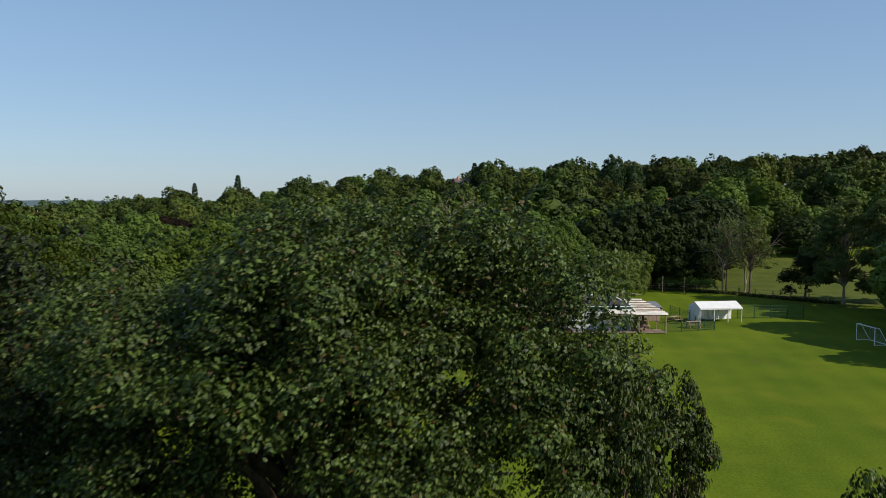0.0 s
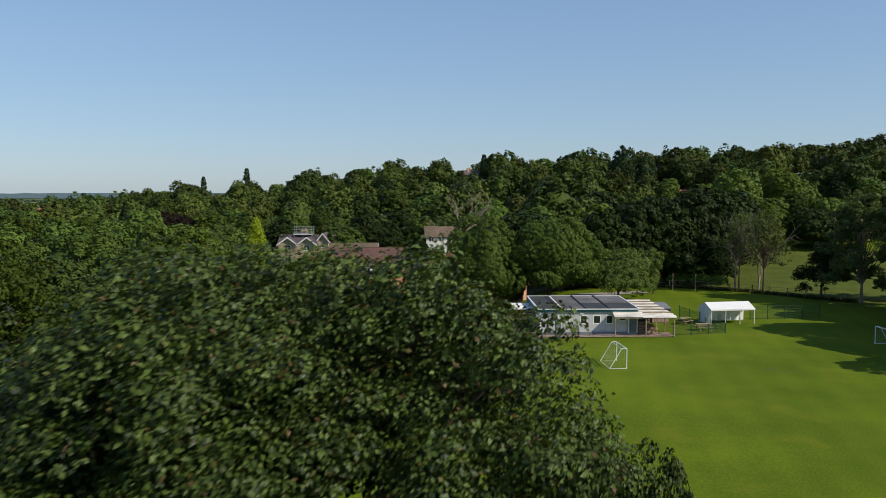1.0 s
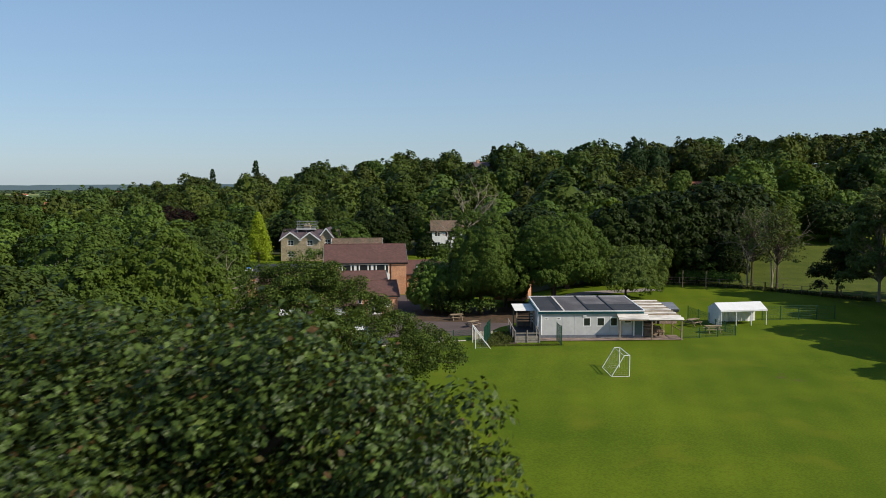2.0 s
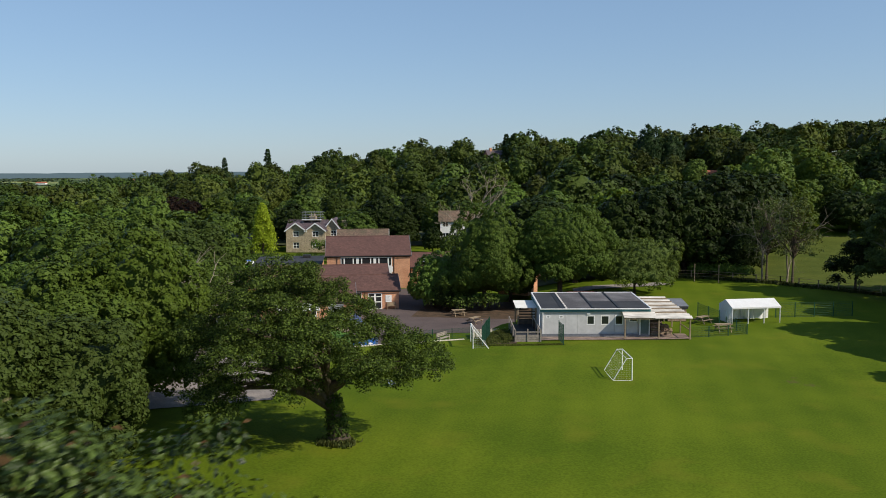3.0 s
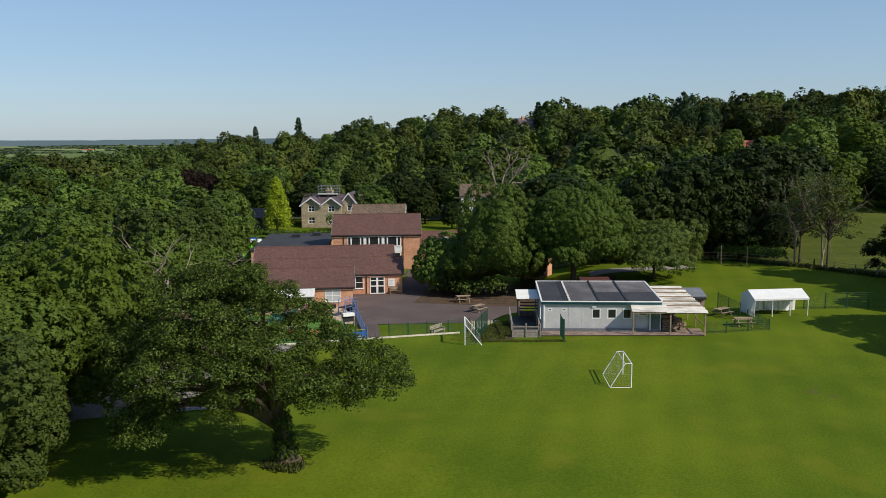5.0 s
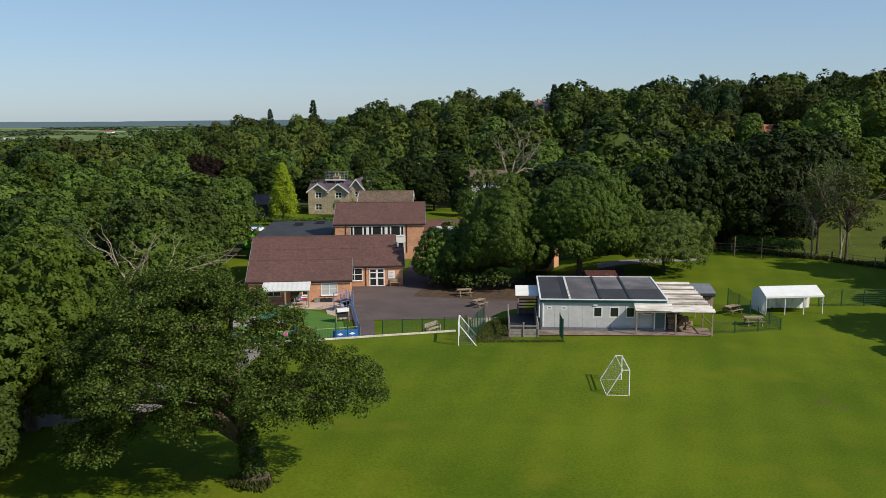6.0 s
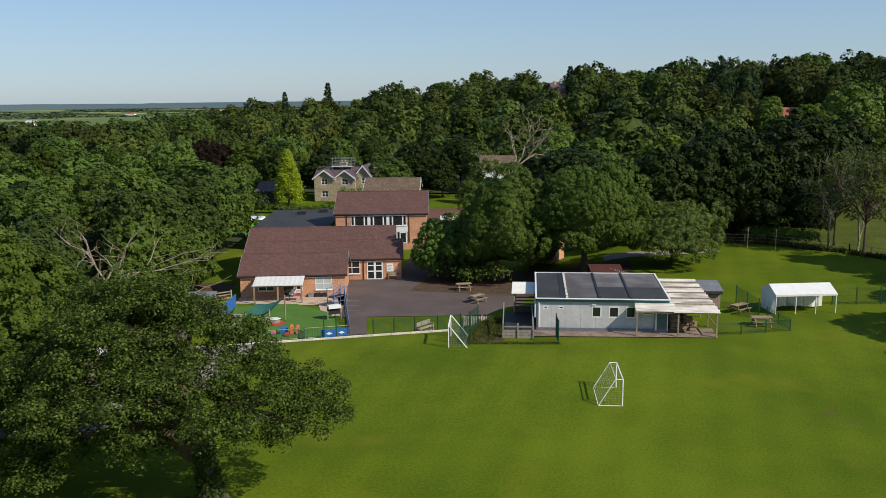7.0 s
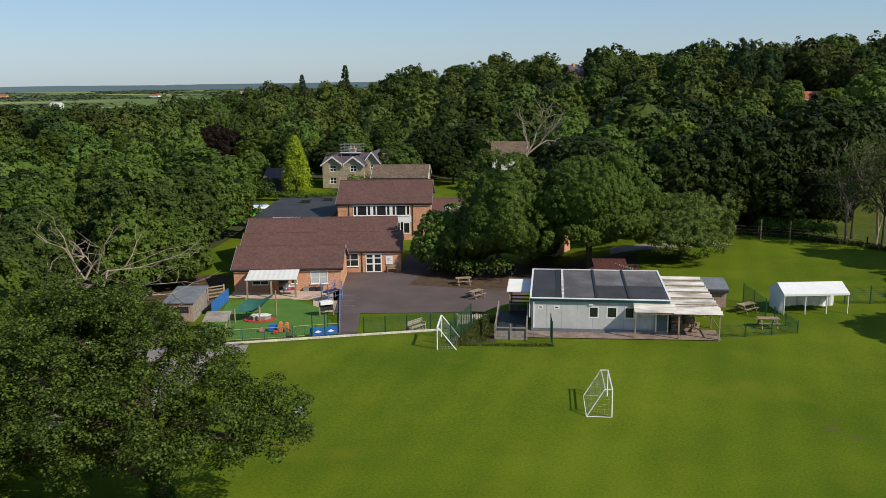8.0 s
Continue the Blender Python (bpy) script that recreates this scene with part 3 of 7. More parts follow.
# ---- buildings ----
def wall_with_openings(g, length, height, thick, openings, y=0.0):
    """A wall along x with its outer face at y, in one piece; openings are (x0, z0, x1, z1)."""
    xs = sorted({0.0, length, *(o[0] for o in openings), *(o[2] for o in openings)})
    zs = sorted({0.0, height, *(min(o[1], height) for o in openings), *(min(o[3], height) for o in openings)})
    nx, nz = len(xs), len(zs)
    full = {}
    for i in range(nx - 1):
        for j in range(nz - 1):
            cx, cz = (xs[i] + xs[i + 1]) / 2, (zs[j] + zs[j + 1]) / 2
            full[i, j] = not any(o[0] < cx < o[2] and o[1] < cz < o[3] for o in openings)
    vs = [(x, y, z) for x in xs for z in zs] + [(x, y + thick, z) for x in xs for z in zs]
    half = nx * nz
    at = lambda i, j: i * nz + j
    fs = []
    for (i, j), on in full.items():
        if not on:
            continue
        a, b, c, d = at(i, j), at(i + 1, j), at(i + 1, j + 1), at(i, j + 1)
        fs += [(a, b, c, d), (d + half, c + half, b + half, a + half)]
        for (p, q), near in (((a, b), (i, j - 1)), ((b, c), (i + 1, j)), ((c, d), (i, j + 1)), ((d, a), (i - 1, j))):
            if not full.get(near, False):
                fs.append((q, p, p + half, q + half))
    return g.add(vs, fs)


def window(parent, x0, z0, x1, z1, y, cols, rows, glass=None, frame_mat=None, bar=0.07, name="window", sill=True):
    """A framed window in an opening: frame, bars, panes and a sill."""
    glass, frame_mat = glass or GLASS, frame_mat or UPVC
    w = part(name, Geo().box(x0, y + 0.02, z0, x0 + bar, y + 0.10, z1).box(x1 - bar, y + 0.02, z0, x1, y + 0.10, z1)
             .box(x0 + bar, y + 0.02, z0, x1 - bar, y + 0.10, z0 + bar).box(x0 + bar, y + 0.02, z1 - bar, x1 - bar, y + 0.10, z1), frame_mat, parent, "white framed window")
    if cols > 1 or rows > 1:
        g = Geo()
        for i in range(1, cols):
            x = x0 + (x1 - x0) * i / cols
            g.box(x - bar / 2, y + 0.03, z0 + bar, x + bar / 2, y + 0.09, z1 - bar)
        for j in range(1, rows):
            z = z0 + (z1 - z0) * j / rows
            g.box(x0 + bar, y + 0.034, z - bar / 2, x1 - bar, y + 0.086, z + bar / 2)
        part("glazing_bar", g, frame_mat, w)
    for i in range(cols):
        for j in range(rows):
            a, b = x0 + (x1 - x0) * i / cols, x0 + (x1 - x0) * (i + 1) / cols
            c, d = z0 + (z1 - z0) * j / rows, z0 + (z1 - z0) * (j + 1) / rows
            part("pane", Geo().box(a + bar / 2, y + 0.055, c + bar / 2, b - bar / 2, y + 0.065, d - bar / 2), glass, w)
    if sill:
        part("sill", Geo().box(x0 - 0.05, y - 0.05, z0 - 0.06, x1 + 0.05, y + 0.1, z0 - 0.003), frame_mat, w)
    return w


def gabled(name, m, length, depth, eave, pitch, label, wall_mat, side_mat, roof_mat, openings=(), over=0.4, end=0.25, verge=None, category="building"):
    """A gabled building with its front along local x; the eave's edge lies over y = 0 and the front wall over y = over."""
    b = thing(name, m, label, category)
    run = depth / 2
    rise = run * math.tan(radians(pitch))
    top_front = eave + over * math.tan(radians(pitch)) - 0.16
    y0, y1 = over, depth - over
    part("front_wall", wall_with_openings(Geo(), length, top_front, 0.3, list(openings), y0), wall_mat, b)
    part("back_wall", Geo().box(0, y1 - 0.3, 0, length, y1, top_front), wall_mat, b)
    for x in (0.0, length - 0.3):
        g = Geo()
        outline = [(y0 + 0.3, 0), (y1 - 0.3, 0), (y1 - 0.3, top_front), (run, eave + rise - 0.2), (y0 + 0.3, top_front)]
        n = len(outline)
        g.add([(x, q, z) for q, z in outline] + [(x + 0.3, q, z) for q, z in outline],
              [tuple(range(n - 1, -1, -1)), tuple(range(n, 2 * n))] + [(i, (i + 1) % n, (i + 1) % n + n, i + n) for i in range(n)])
        part("gable_wall", g, side_mat, b)
    ridge = eave + rise
    part("roof_slope", Geo().plate((-end, 0, eave), (length + end, 0, eave), (length + end, run, ridge), (-end, run, ridge), 0.14), roof_mat, b)
    part("roof_slope", Geo().plate((length + end, depth, eave), (-end, depth, eave), (-end, run, ridge), (length + end, run, ridge), 0.14), roof_mat, b)
    part("ridge_tiles", Geo().tube([(-end, run, ridge - 0.02), (length + end, run, ridge - 0.02)], 0.10, 8), roof_mat, b)
    part("gutter", Geo().box(-end, -0.11, eave - 0.17, length + end, -0.005, eave - 0.05, 0.03), BLACK, b, "black gutter")
    part("fascia", Geo().box(-end, 0.0, eave - 0.25, length + end, 0.05, eave - 0.15), DARK_TIMBER, b)
    for x in (-end - 0.04, length + end):
        g = Geo()
        g.add([(x, 0, eave - 0.18), (x, run, ridge - 0.18), (x, run, ridge + 0.03), (x, 0, eave + 0.03),
               (x + 0.04, 0, eave - 0.18), (x + 0.04, run, ridge - 0.18), (x + 0.04, run, ridge + 0.03), (x + 0.04, 0, eave + 0.03)],
              [(0, 1, 2, 3), (7, 6, 5, 4), (0, 4, 5, 1), (1, 5, 6, 2), (2, 6, 7, 3), (3, 7, 4, 0)])
        part("verge_board", g, verge or GREY_METAL, b)
        g = Geo()
        g.add([(x, depth, eave - 0.18), (x, run, ridge - 0.18), (x, run, ridge + 0.03), (x, depth, eave + 0.03),
               (x + 0.04, depth, eave - 0.18), (x + 0.04, run, ridge - 0.18), (x + 0.04, run, ridge + 0.03), (x + 0.04, depth, eave + 0.03)],
              [(0, 1, 2, 3), (7, 6, 5, 4), (0, 4, 5, 1), (1, 5, 6, 2), (2, 6, 7, 3), (3, 7, 4, 0)])
        part("verge_board", g, verge or GREY_METAL, b)
    return b


SCHOOL_TURN = 12.0
# nursery wing
open_a = [(1.9, 0.75, 3.6, 1.95), (4.6, 0.05, 5.6, 2.1), (5.9, 0.8, 6.6, 2.1), (8.0, 0.75, 9.8, 2.15)]
wing_a = gabled("nursery_wing", pose(-21.9, 110.5, ZP, 0, 0, SCHOOL_TURN), 11.2, 7.6, 2.45, 25, "single-storey orange brick school wing with brown tiled roof", BRICK, BRICK_SIDE, TILE, open_a, over=0.2, category="school")
window(wing_a, 1.9, 0.75, 3.6, 1.95, 0.14, 2, 1)
window(wing_a, 5.9, 0.8, 6.6, 2.1, 0.14, 1, 1)
window(wing_a, 8.0, 0.75, 9.8, 2.15, 0.14, 2, 2, PALE_GLASS)
part("door", Geo().box(4.6, 0.3, 0.05, 5.6, 0.36, 2.1), GLASS, wing_a, "dark glazed door standing in shade")
# main wing
open_b = [(11.45, 0.75, 13.35, 2.3), (14.15, 0.02, 16.0, 2.2)]
wing_b = gabled("main_wing", pose(-24.4, 118.2, ZP, 0, 0, SCHOOL_TURN), 18.2, 7.2, 2.55, 25, "orange brick school wing with white glazed doors", BRICK, BRICK_SIDE, TILE, open_b, over=0.2, category="school")
window(wing_b, 11.45, 0.75, 13.35, 2.3, 0.14, 2, 2)
window(wing_b, 14.15, 0.02, 15.075, 2.2, 0.14, 1, 1, sill=False, name="door_leaf", bar=0.12)
window(wing_b, 15.075, 0.02, 16.0, 2.2, 0.14, 1, 1, sill=False, name="door_leaf", bar=0.12)
part("midrail", Geo().box(14.2, 0.145, 0.95, 15.95, 0.22, 1.08), UPVC, wing_b)
part("transom", Geo().box(14.2, 0.147, 1.65, 15.95, 0.22, 1.75), UPVC, wing_b)
part("downpipe", Geo().tube([(13.75, 0.14, 0), (13.75, 0.14, 2.4)], 0.05), BLACK, wing_b)
rear = gabled("rear_wing", pose(-26.2, 123.9, ZP, 0, 0, SCHOOL_TURN), 18.0, 8.2, 3.0, 25, "brown tiled roof of the rear school wing", BRICK, BRICK_SIDE, TILE, category="school")
# hall
HALL_OPEN = [(2.1, 3.42, 4.55, 4.85), (4.75, 3.42, 7.2, 4.85), (7.4, 3.42, 9.9, 4.85), (7.6, 0.9, 9.9, 2.5)]
hall = gabled("school_hall", pose(-19.5, 139.7, ZP, 0, 0, 9), 12.7, 11.0, 5.14, 25, "two-storey orange brick school hall with strip windows", BRICK, BRICK_SIDE, TILE, HALL_OPEN, over=0.2, category="school")
for x0, x1 in ((2.1, 4.55), (4.75, 7.2), (7.4, 9.9)):
    window(hall, x0, 3.42, x0 + 0.55, 4.85, 0.14, 1, 1, bar=0.11)
    window(hall, x0 + 0.55, 3.42, x1 - 0.55, 4.85, 0.14, 1, 1, bar=0.08)
    window(hall, x1 - 0.55, 3.42, x1, 4.85, 0.14, 1, 1, bar=0.11)
for x0 in (4.55, 7.2):
    part("mullion_panel", Geo().box(x0, 0.15, 3.40, x0 + 0.2, 0.3, 4.87), UPVC, hall)
part("white_panel", Geo().box(7.4, 0.15, 2.5, 10.05, 0.196, 3.38), UPVC, hall, "white cladding panel over the doors")
for x0 in (7.6, 8.9):
    window(hall, x0, 0.9, x0 + 1.0, 2.5, 0.14, 1, 1, bar=0.13, sill=False, name="door_leaf")
part("downpipe", Geo().tube([(1.55, 0.14, 1), (1.55, 0.14, 5.0)], 0.05), BLACK, hall)
part("downpipe", Geo().tube([(10.25, 0.14, 1), (10.25, 0.14, 5.0)], 0.05), BLACK, hall)
annex = gabled("side_annex", pose(-6.9, 143.2, ZP, 0, 0, 9), 7.0, 9.0, 3.1, 22, "low school annex with brown tiled roof and skylights", BRICK, BRICK_SIDE, TILE, category="school")
for x in (1.6, 3.3):
    s = part("skylight", Geo().plate((x, 1.4, 3.1 + 1.4 * 0.404 + 0.07), (x + 0.8, 1.4, 3.1 + 1.4 * 0.404 + 0.07), (x + 0.8, 2.6, 3.1 + 2.6 * 0.404 + 0.07), (x, 2.6, 3.1 + 2.6 * 0.404 + 0.07), 0.1), PALE_GLASS, annex)
flat = thing("flat_roof_block", pose(-31.5, 138.5, ZP, 0, 0, 9), "flat-roofed block with dark felt roof beside the hall", "school")
part("wall", Geo().box(0, 0, 0, 10.8, 20, 2.9), BRICK, flat)
part("roof", Geo().box(-0.2, -0.2, 2.9, 11.0, 20.2, 3.1, 0.03), DARK_FELT, flat)
part("white_fascia", Geo().box(3.0, -0.30, 2.88, 6.9, -0.21, 3.28), UPVC, flat)
for x, y in ((4.2, 14.5), (7.4, 16.5)):
    part("roof_vent", Geo().box(x, y, 3.1, x + 1.3, y + 1.2, 3.6, 0.05), BLACK, flat)


def stone_house():
    b = thing("stone_house", pose(-37.2, 187.3, -0.75), "old buff stone house with white-edged gables and purple slate", "house")
    eave, deep, ridge = 4.6, 8.2, 6.55

    def front_gable(x0, x1, y0, y1, peak, ops):
        """A gable that faces the front, with its roof running back over it."""
        wide, mid = x1 - x0, (x0 + x1) / 2
        g = wall_with_openings(Geo(), wide, eave, 0.4, [(a - x0, c, d - x0, e) for a, c, d, e in ops])
        g.add([(0, 0, eave), (wide, 0, eave), (wide / 2, 0, peak), (0, 0.4, eave), (wide, 0.4, eave), (wide / 2, 0.4, peak)], [(0, 1, 2), (5, 4, 3), (0, 2, 5, 3), (1, 4, 5, 2)])
        me = g.mesh("front_wall")
        me.transform(Matrix.Translation((x0, y0, 0)))
        part("front_wall", me, STONE, b)
        for a, c, d, e in ops:
            window(b, a, c, d, e, y0 + 0.08, 2, 2, bar=0.10)
        o, over = y0 - 0.4, 0.28
        drop = over * (peak - eave) / (wide / 2)
        for e in (x0 - over, x1 + over):
            zl = eave - drop + 0.1
            q = [(e, o, zl), (mid, o, peak + 0.12), (mid, y1, peak + 0.12), (e, y1, zl)]
            part("roof_slope", Geo().plate(*(q if e < mid else [q[i] for i in (1, 0, 3, 2)]), 0.12), SLATE, b)
            part("barge_board", Geo().add([(e, o - 0.06, zl - 0.26), (mid, o - 0.06, peak - 0.16), (mid, o - 0.06, peak + 0.16), (e, o - 0.06, zl + 0.04),
                                           (e, o, zl - 0.26), (mid, o, peak - 0.16), (mid, o, peak + 0.16), (e, o, zl + 0.04)],
                                          [(0, 1, 2, 3), (7, 6, 5, 4), (0, 4, 5, 1), (1, 5, 6, 2), (2, 6, 7, 3), (3, 7, 4, 0)]), UPVC, b)

    front_gable(0.0, 4.2, 0.0, 3.6, 6.1, [(1.45, 0.85, 2.75, 2.1), (1.45, 3.25, 2.75, 4.45)])
    front_gable(4.2, 8.3, 0.0, 3.6, 6.1, [(5.55, 0.85, 6.85, 2.1), (5.55, 3.25, 6.85, 4.45)])
    front_gable(7.5, 11.2, 2.2, 8.4, 6.85, [(9.0, 3.25, 10.2, 4.45)])
    # main roof behind the two gables, its ridge running across
    part("roof_slope", Geo().plate((-0.35, 0.3, eave - 0.1), (8.3, 0.3, eave - 0.1), (8.3, deep / 2, ridge), (-0.35, deep / 2, ridge), 0.12), SLATE, b)
    part("roof_slope", Geo().plate((8.3, deep + 0.3, eave - 0.2), (-0.35, deep + 0.3, eave - 0.2), (-0.35, deep / 2, ridge), (8.3, deep / 2, ridge), 0.12), SLATE, b)
    part("ridge_tiles", Geo().tube([(-0.35, deep / 2, ridge), (8.3, deep / 2, ridge)], 0.10, 8), SLATE, b)
    part("west_wall", Geo().add([(0, 0.4, 0), (0, deep, 0), (0, deep, eave), (0, deep / 2, ridge - 0.15), (0, 0.4, eave), (0.4, 0.4, 0), (0.4, deep, 0), (0.4, deep, eave), (0.4, deep / 2, ridge - 0.15), (0.4, 0.4, eave)],
                                [(0, 1, 2, 3, 4), (9, 8, 7, 6, 5), (0, 4, 9, 5), (1, 6, 7, 2), (2, 7, 8, 3), (3, 8, 9, 4)]), STONE, b)
    part("east_wall", Geo().box(10.8, 2.6, 0, 11.2, 8.4, eave), STONE, b)
    part("back_wall", Geo().box(0.4, deep - 0.4, 0, 10.8, deep, eave), STONE, b)
    side = part("chimney", Geo().box(11.25, 3.6, 0, 12.2, 4.8, 6.3, 0.05).box(11.15, 3.5, 6.3, 12.3, 4.9, 6.5), STONE, b)
    part("chimney_pot", Geo().tube([(11.7, 4.2, 6.5), (11.7, 4.2, 6.95)], [0.16, 0.13], 8), PAVING, side)
    stack = part("chimney", Geo().box(4.3, 3.6, 5.8, 5.6, 4.7, 7.25, 0.05).box(4.2, 3.5, 7.25, 5.7, 4.8, 7.4), STONE, b)
    for x in (4.6, 5.3):
        part("chimney_pot", Geo().tube([(x, 4.15, 7.4), (x, 4.15, 7.9)], [0.16, 0.13], 8), PAVING, stack)
    return b


stone_house()
scaffold = thing("scaffold", pose(-34.2, 190.2, 4.4), "scaffold platform of tubes and boards round a chimney", "scaffold")
for x in (0, 1.9, 3.8):
    for y in (0, 2.4):
        part("standard", Geo().tube([(x, y, -0.2), (x, y, 3.3)], 0.05), GREY_METAL, scaffold)
for z in (1.9, 2.5, 3.1):
    part("ledger", Geo().tube([(-0.3, 0, z), (4.1, 0, z)], 0.045), GREY_METAL, scaffold)
    part("ledger", Geo().tube([(-0.3, 2.4, z), (4.1, 2.4, z)], 0.045), GREY_METAL, scaffold)
part("boards", Geo().box(-0.2, -0.1, 1.35, 4.0, 2.5, 1.43), TIMBER, scaffold)
part("toe_board", Geo().box(-0.2, -0.14, 1.43, 4.0, -0.1, 1.65), CANVAS, scaffold)

cottage = gabled("stone_cottage", pose(-24.6, 177.0, -0.5, 0, 0, 6), 9.9, 7.6, 3.05, 28, "long low stone cottage with a mossy tiled roof", STONE, STONE, OLD_TILE,
                 [(0.8, 1.4, 2.6, 2.6), (3.6, 1.4, 5.6, 2.6), (6.8, 1.4, 8.4, 2.6)], verge=UPVC, category="house")
for x0, x1 in ((0.8, 2.6), (3.6, 5.6), (6.8, 8.4)):
    window(cottage, x0, 1.4, x1, 2.6, 0.42, 3, 1, bar=0.09)


def classroom():
    b = thing("mobile_classroom", pose(10.35, 95.1, 0.0, 0, 0, 3.0), "pale grey modular classroom with teal fascia and felt roof", "classroom")
    L, D, top = 10.75, 8.7, 2.62
    ops = [(0.55, 1.92, 0.95, 2.2), (1.8, 1.92, 2.25, 2.2), (4.55, 1.25, 5.35, 2.2), (5.95, 1.25, 6.8, 2.2), (7.35, 1.25, 8.15, 2.2), (8.75, 1.55, 9.6, 2.2)]
    edges = [0.0, 1.22, 2.44, 3.66, 4.88, 6.1, 7.32, 8.54, 9.76, L]
    part("plinth", Geo().box(0.05, 0.27, 0.0, L - 0.05, D - 0.1, 0.32), PLINTH, b)
    # cladding panels, each cut round the windows it meets
    for a, c in zip(edges, edges[1:]):
        g = Geo()
        local = [(max(o[0], a) - a, o[1] - 0.3, min(o[2], c) - a, o[3] - 0.3) for o in ops if o[0] < c and o[2] > a]
        wall_with_openings(g, c - a - 0.012, top - 0.3, 0.12, [(max(0, p), q, min(c - a - 0.012, r), s) for p, q, r, s in local], 0.2)
        me = g.mesh("cladding_panel")
        me.transform(Matrix.Translation((a, 0, 0.3)))
        part("cladding_panel", me, PANEL, b)
    part("side_wall", Geo().box(0, 0.32, 0.3, 0.14, D - 0.1, top), PANEL, b)
    part("side_wall", Geo().box(L - 0.14, 0.32, 0.3, L, D - 0.1, top), PANEL, b)
    part("back_wall", Geo().box(0.14, D - 0.22, 0.3, L - 0.14, D - 0.1, top), PANEL, b)
    part("lining", Geo().box(0.16, 0.34, 0.33, L - 0.16, 0.4, top), BLACK, b)
    for o in ops:
        window(b, o[0], o[1], o[2], o[3], 0.17, 1, 1, bar=0.09, sill=False)
    fz, bz = 2.95, 3.22
    part("fascia", Geo().box(-0.08, 0.02, top - 0.02, L + 0.08, 0.16, fz - 0.04), TEAL, b, "teal fascia board")
    part("fascia", Geo().box(-0.08, 0.16, top - 0.02, 0.1, D, fz - 0.04), TEAL, b, "teal fascia board")
    part("fascia", Geo().box(L - 0.1, 0.16, top - 0.02, L + 0.08, D, fz - 0.04), TEAL, b, "teal fascia board")
    # felt roof in four bays, with raised seams
    bays = [0.0, 2.5, 5.15, 7.7, L]
    for i, (a, c) in enumerate(zip(bays, bays[1:])):
        part("felt_bay", Geo().plate((a + 0.05, -0.04, fz), (c - 0.05, -0.04, fz), (c - 0.05, D, bz), (a + 0.05, D, bz), 0.06), DARK_FELT if i == 0 else FELT, b)
        if i > 1:
            k = 0.42
            part("felt_patch", Geo().plate((a + 0.12, 0.02, fz + 0.012), (c - 0.12, 0.02, fz + 0.012), (c - 0.12, D * k, fz + 0.012 + (bz - fz) * k), (a + 0.12, D * k, fz + 0.012 + (bz - fz) * k), 0.01), DARK_FELT, b, "newer dark felt sheet")
    part("upstand", Geo().plate((1.95, -0.04, fz + 0.02), (2.5, -0.04, fz + 0.02), (2.5, D, bz + 0.02), (1.95, D, bz + 0.02), 0.03), BLACK, b, "black felt strip")
    for x in bays[1:-1]:
        part("roof_seam", Geo().plate((x - 0.09, -0.05, fz + 0.07), (x + 0.09, -0.05, fz + 0.07), (x + 0.09, D, bz + 0.07), (x - 0.09, D, bz + 0.07), 0.13), BLACK if x > 3 else SHEET, b)
    for x in (-0.12, L - 0.02):
        part("edge_trim", Geo().plate((x, -0.1, fz + 0.05), (x + 0.14, -0.1, fz + 0.05), (x + 0.14, D + 0.05, bz + 0.05), (x, D + 0.05, bz + 0.05), 0.16), UPVC, b)
    part("edge_trim", Geo().box(-0.12, D, bz - 0.1, L + 0.12, D + 0.1, bz + 0.06), UPVC, b)
    part("gutter", Geo().box(-0.1, -0.14, fz - 0.11, L + 0.1, -0.02, fz - 0.01, 0.02), UPVC, b, "white gutter")
    part("downpipe", Geo().tube([(0.18, 0.12, fz - 0.1), (0.18, 0.12, 0.1)], 0.06), UPVC, b)
    part("downpipe", Geo().tube([(-0.14, 0.2, fz - 0.1), (-0.14, 0.2, 1.2)], 0.05), UPVC, b)
    part("junction_box", Geo().box(4.55, 0.12, 2.3, 4.9, 0.2, 2.45), UPVC, b)
    part("skirting", Geo().box(0.0, -0.035, 0.02, L, -0.004, 0.40), PLINTH, b, "dark grey skirting")
    part("door_frame", Geo().box(9.72, -0.05, 0.3, 9.84, -0.006, 2.3).box(10.66, -0.05, 0.3, 10.74, -0.006, 2.3), UPVC, b)
    part("door", Geo().box(9.85, -0.04, 0.41, 10.65, -0.005, 2.25), DOOR_GREY, b, "grey-green classroom door")
    return b


classroom()


def corrugated(x0, y0, z0, x1, y1, z1, along="x", pitch=0.18, amp=0.035, cuts=4):
    """A corrugated sheet whose ridges run along one axis; it falls from y1 to y0."""
    n = int(abs((y1 - y0) if along == "x" else (x1 - x0)) / pitch) * 2
    g = Geo()
    vs = []
    for i in range(n + 1):
        u = i / n
        off = amp if i % 2 else -amp
        for j in range(2):
            if along == "x":
                vs.append((x1 if j else x0, y0 + (y1 - y0) * u, z0 + (z1 - z0) * u + off))
            else:
                vs.append((x0 + (x1 - x0) * u, y1 if j else y0, (z1 if j else z0) + off))
    top = len(vs)
    vs += [(x, y, z - 0.02) for x, y, z in vs]
    fs = []
    for i in range(n):
        a = 2 * i
        fs += [(a, a + 1, a + 3, a + 2), (a + top + 2, a + top + 3, a + top + 1, a + top)]
    return g.add(vs, fs)


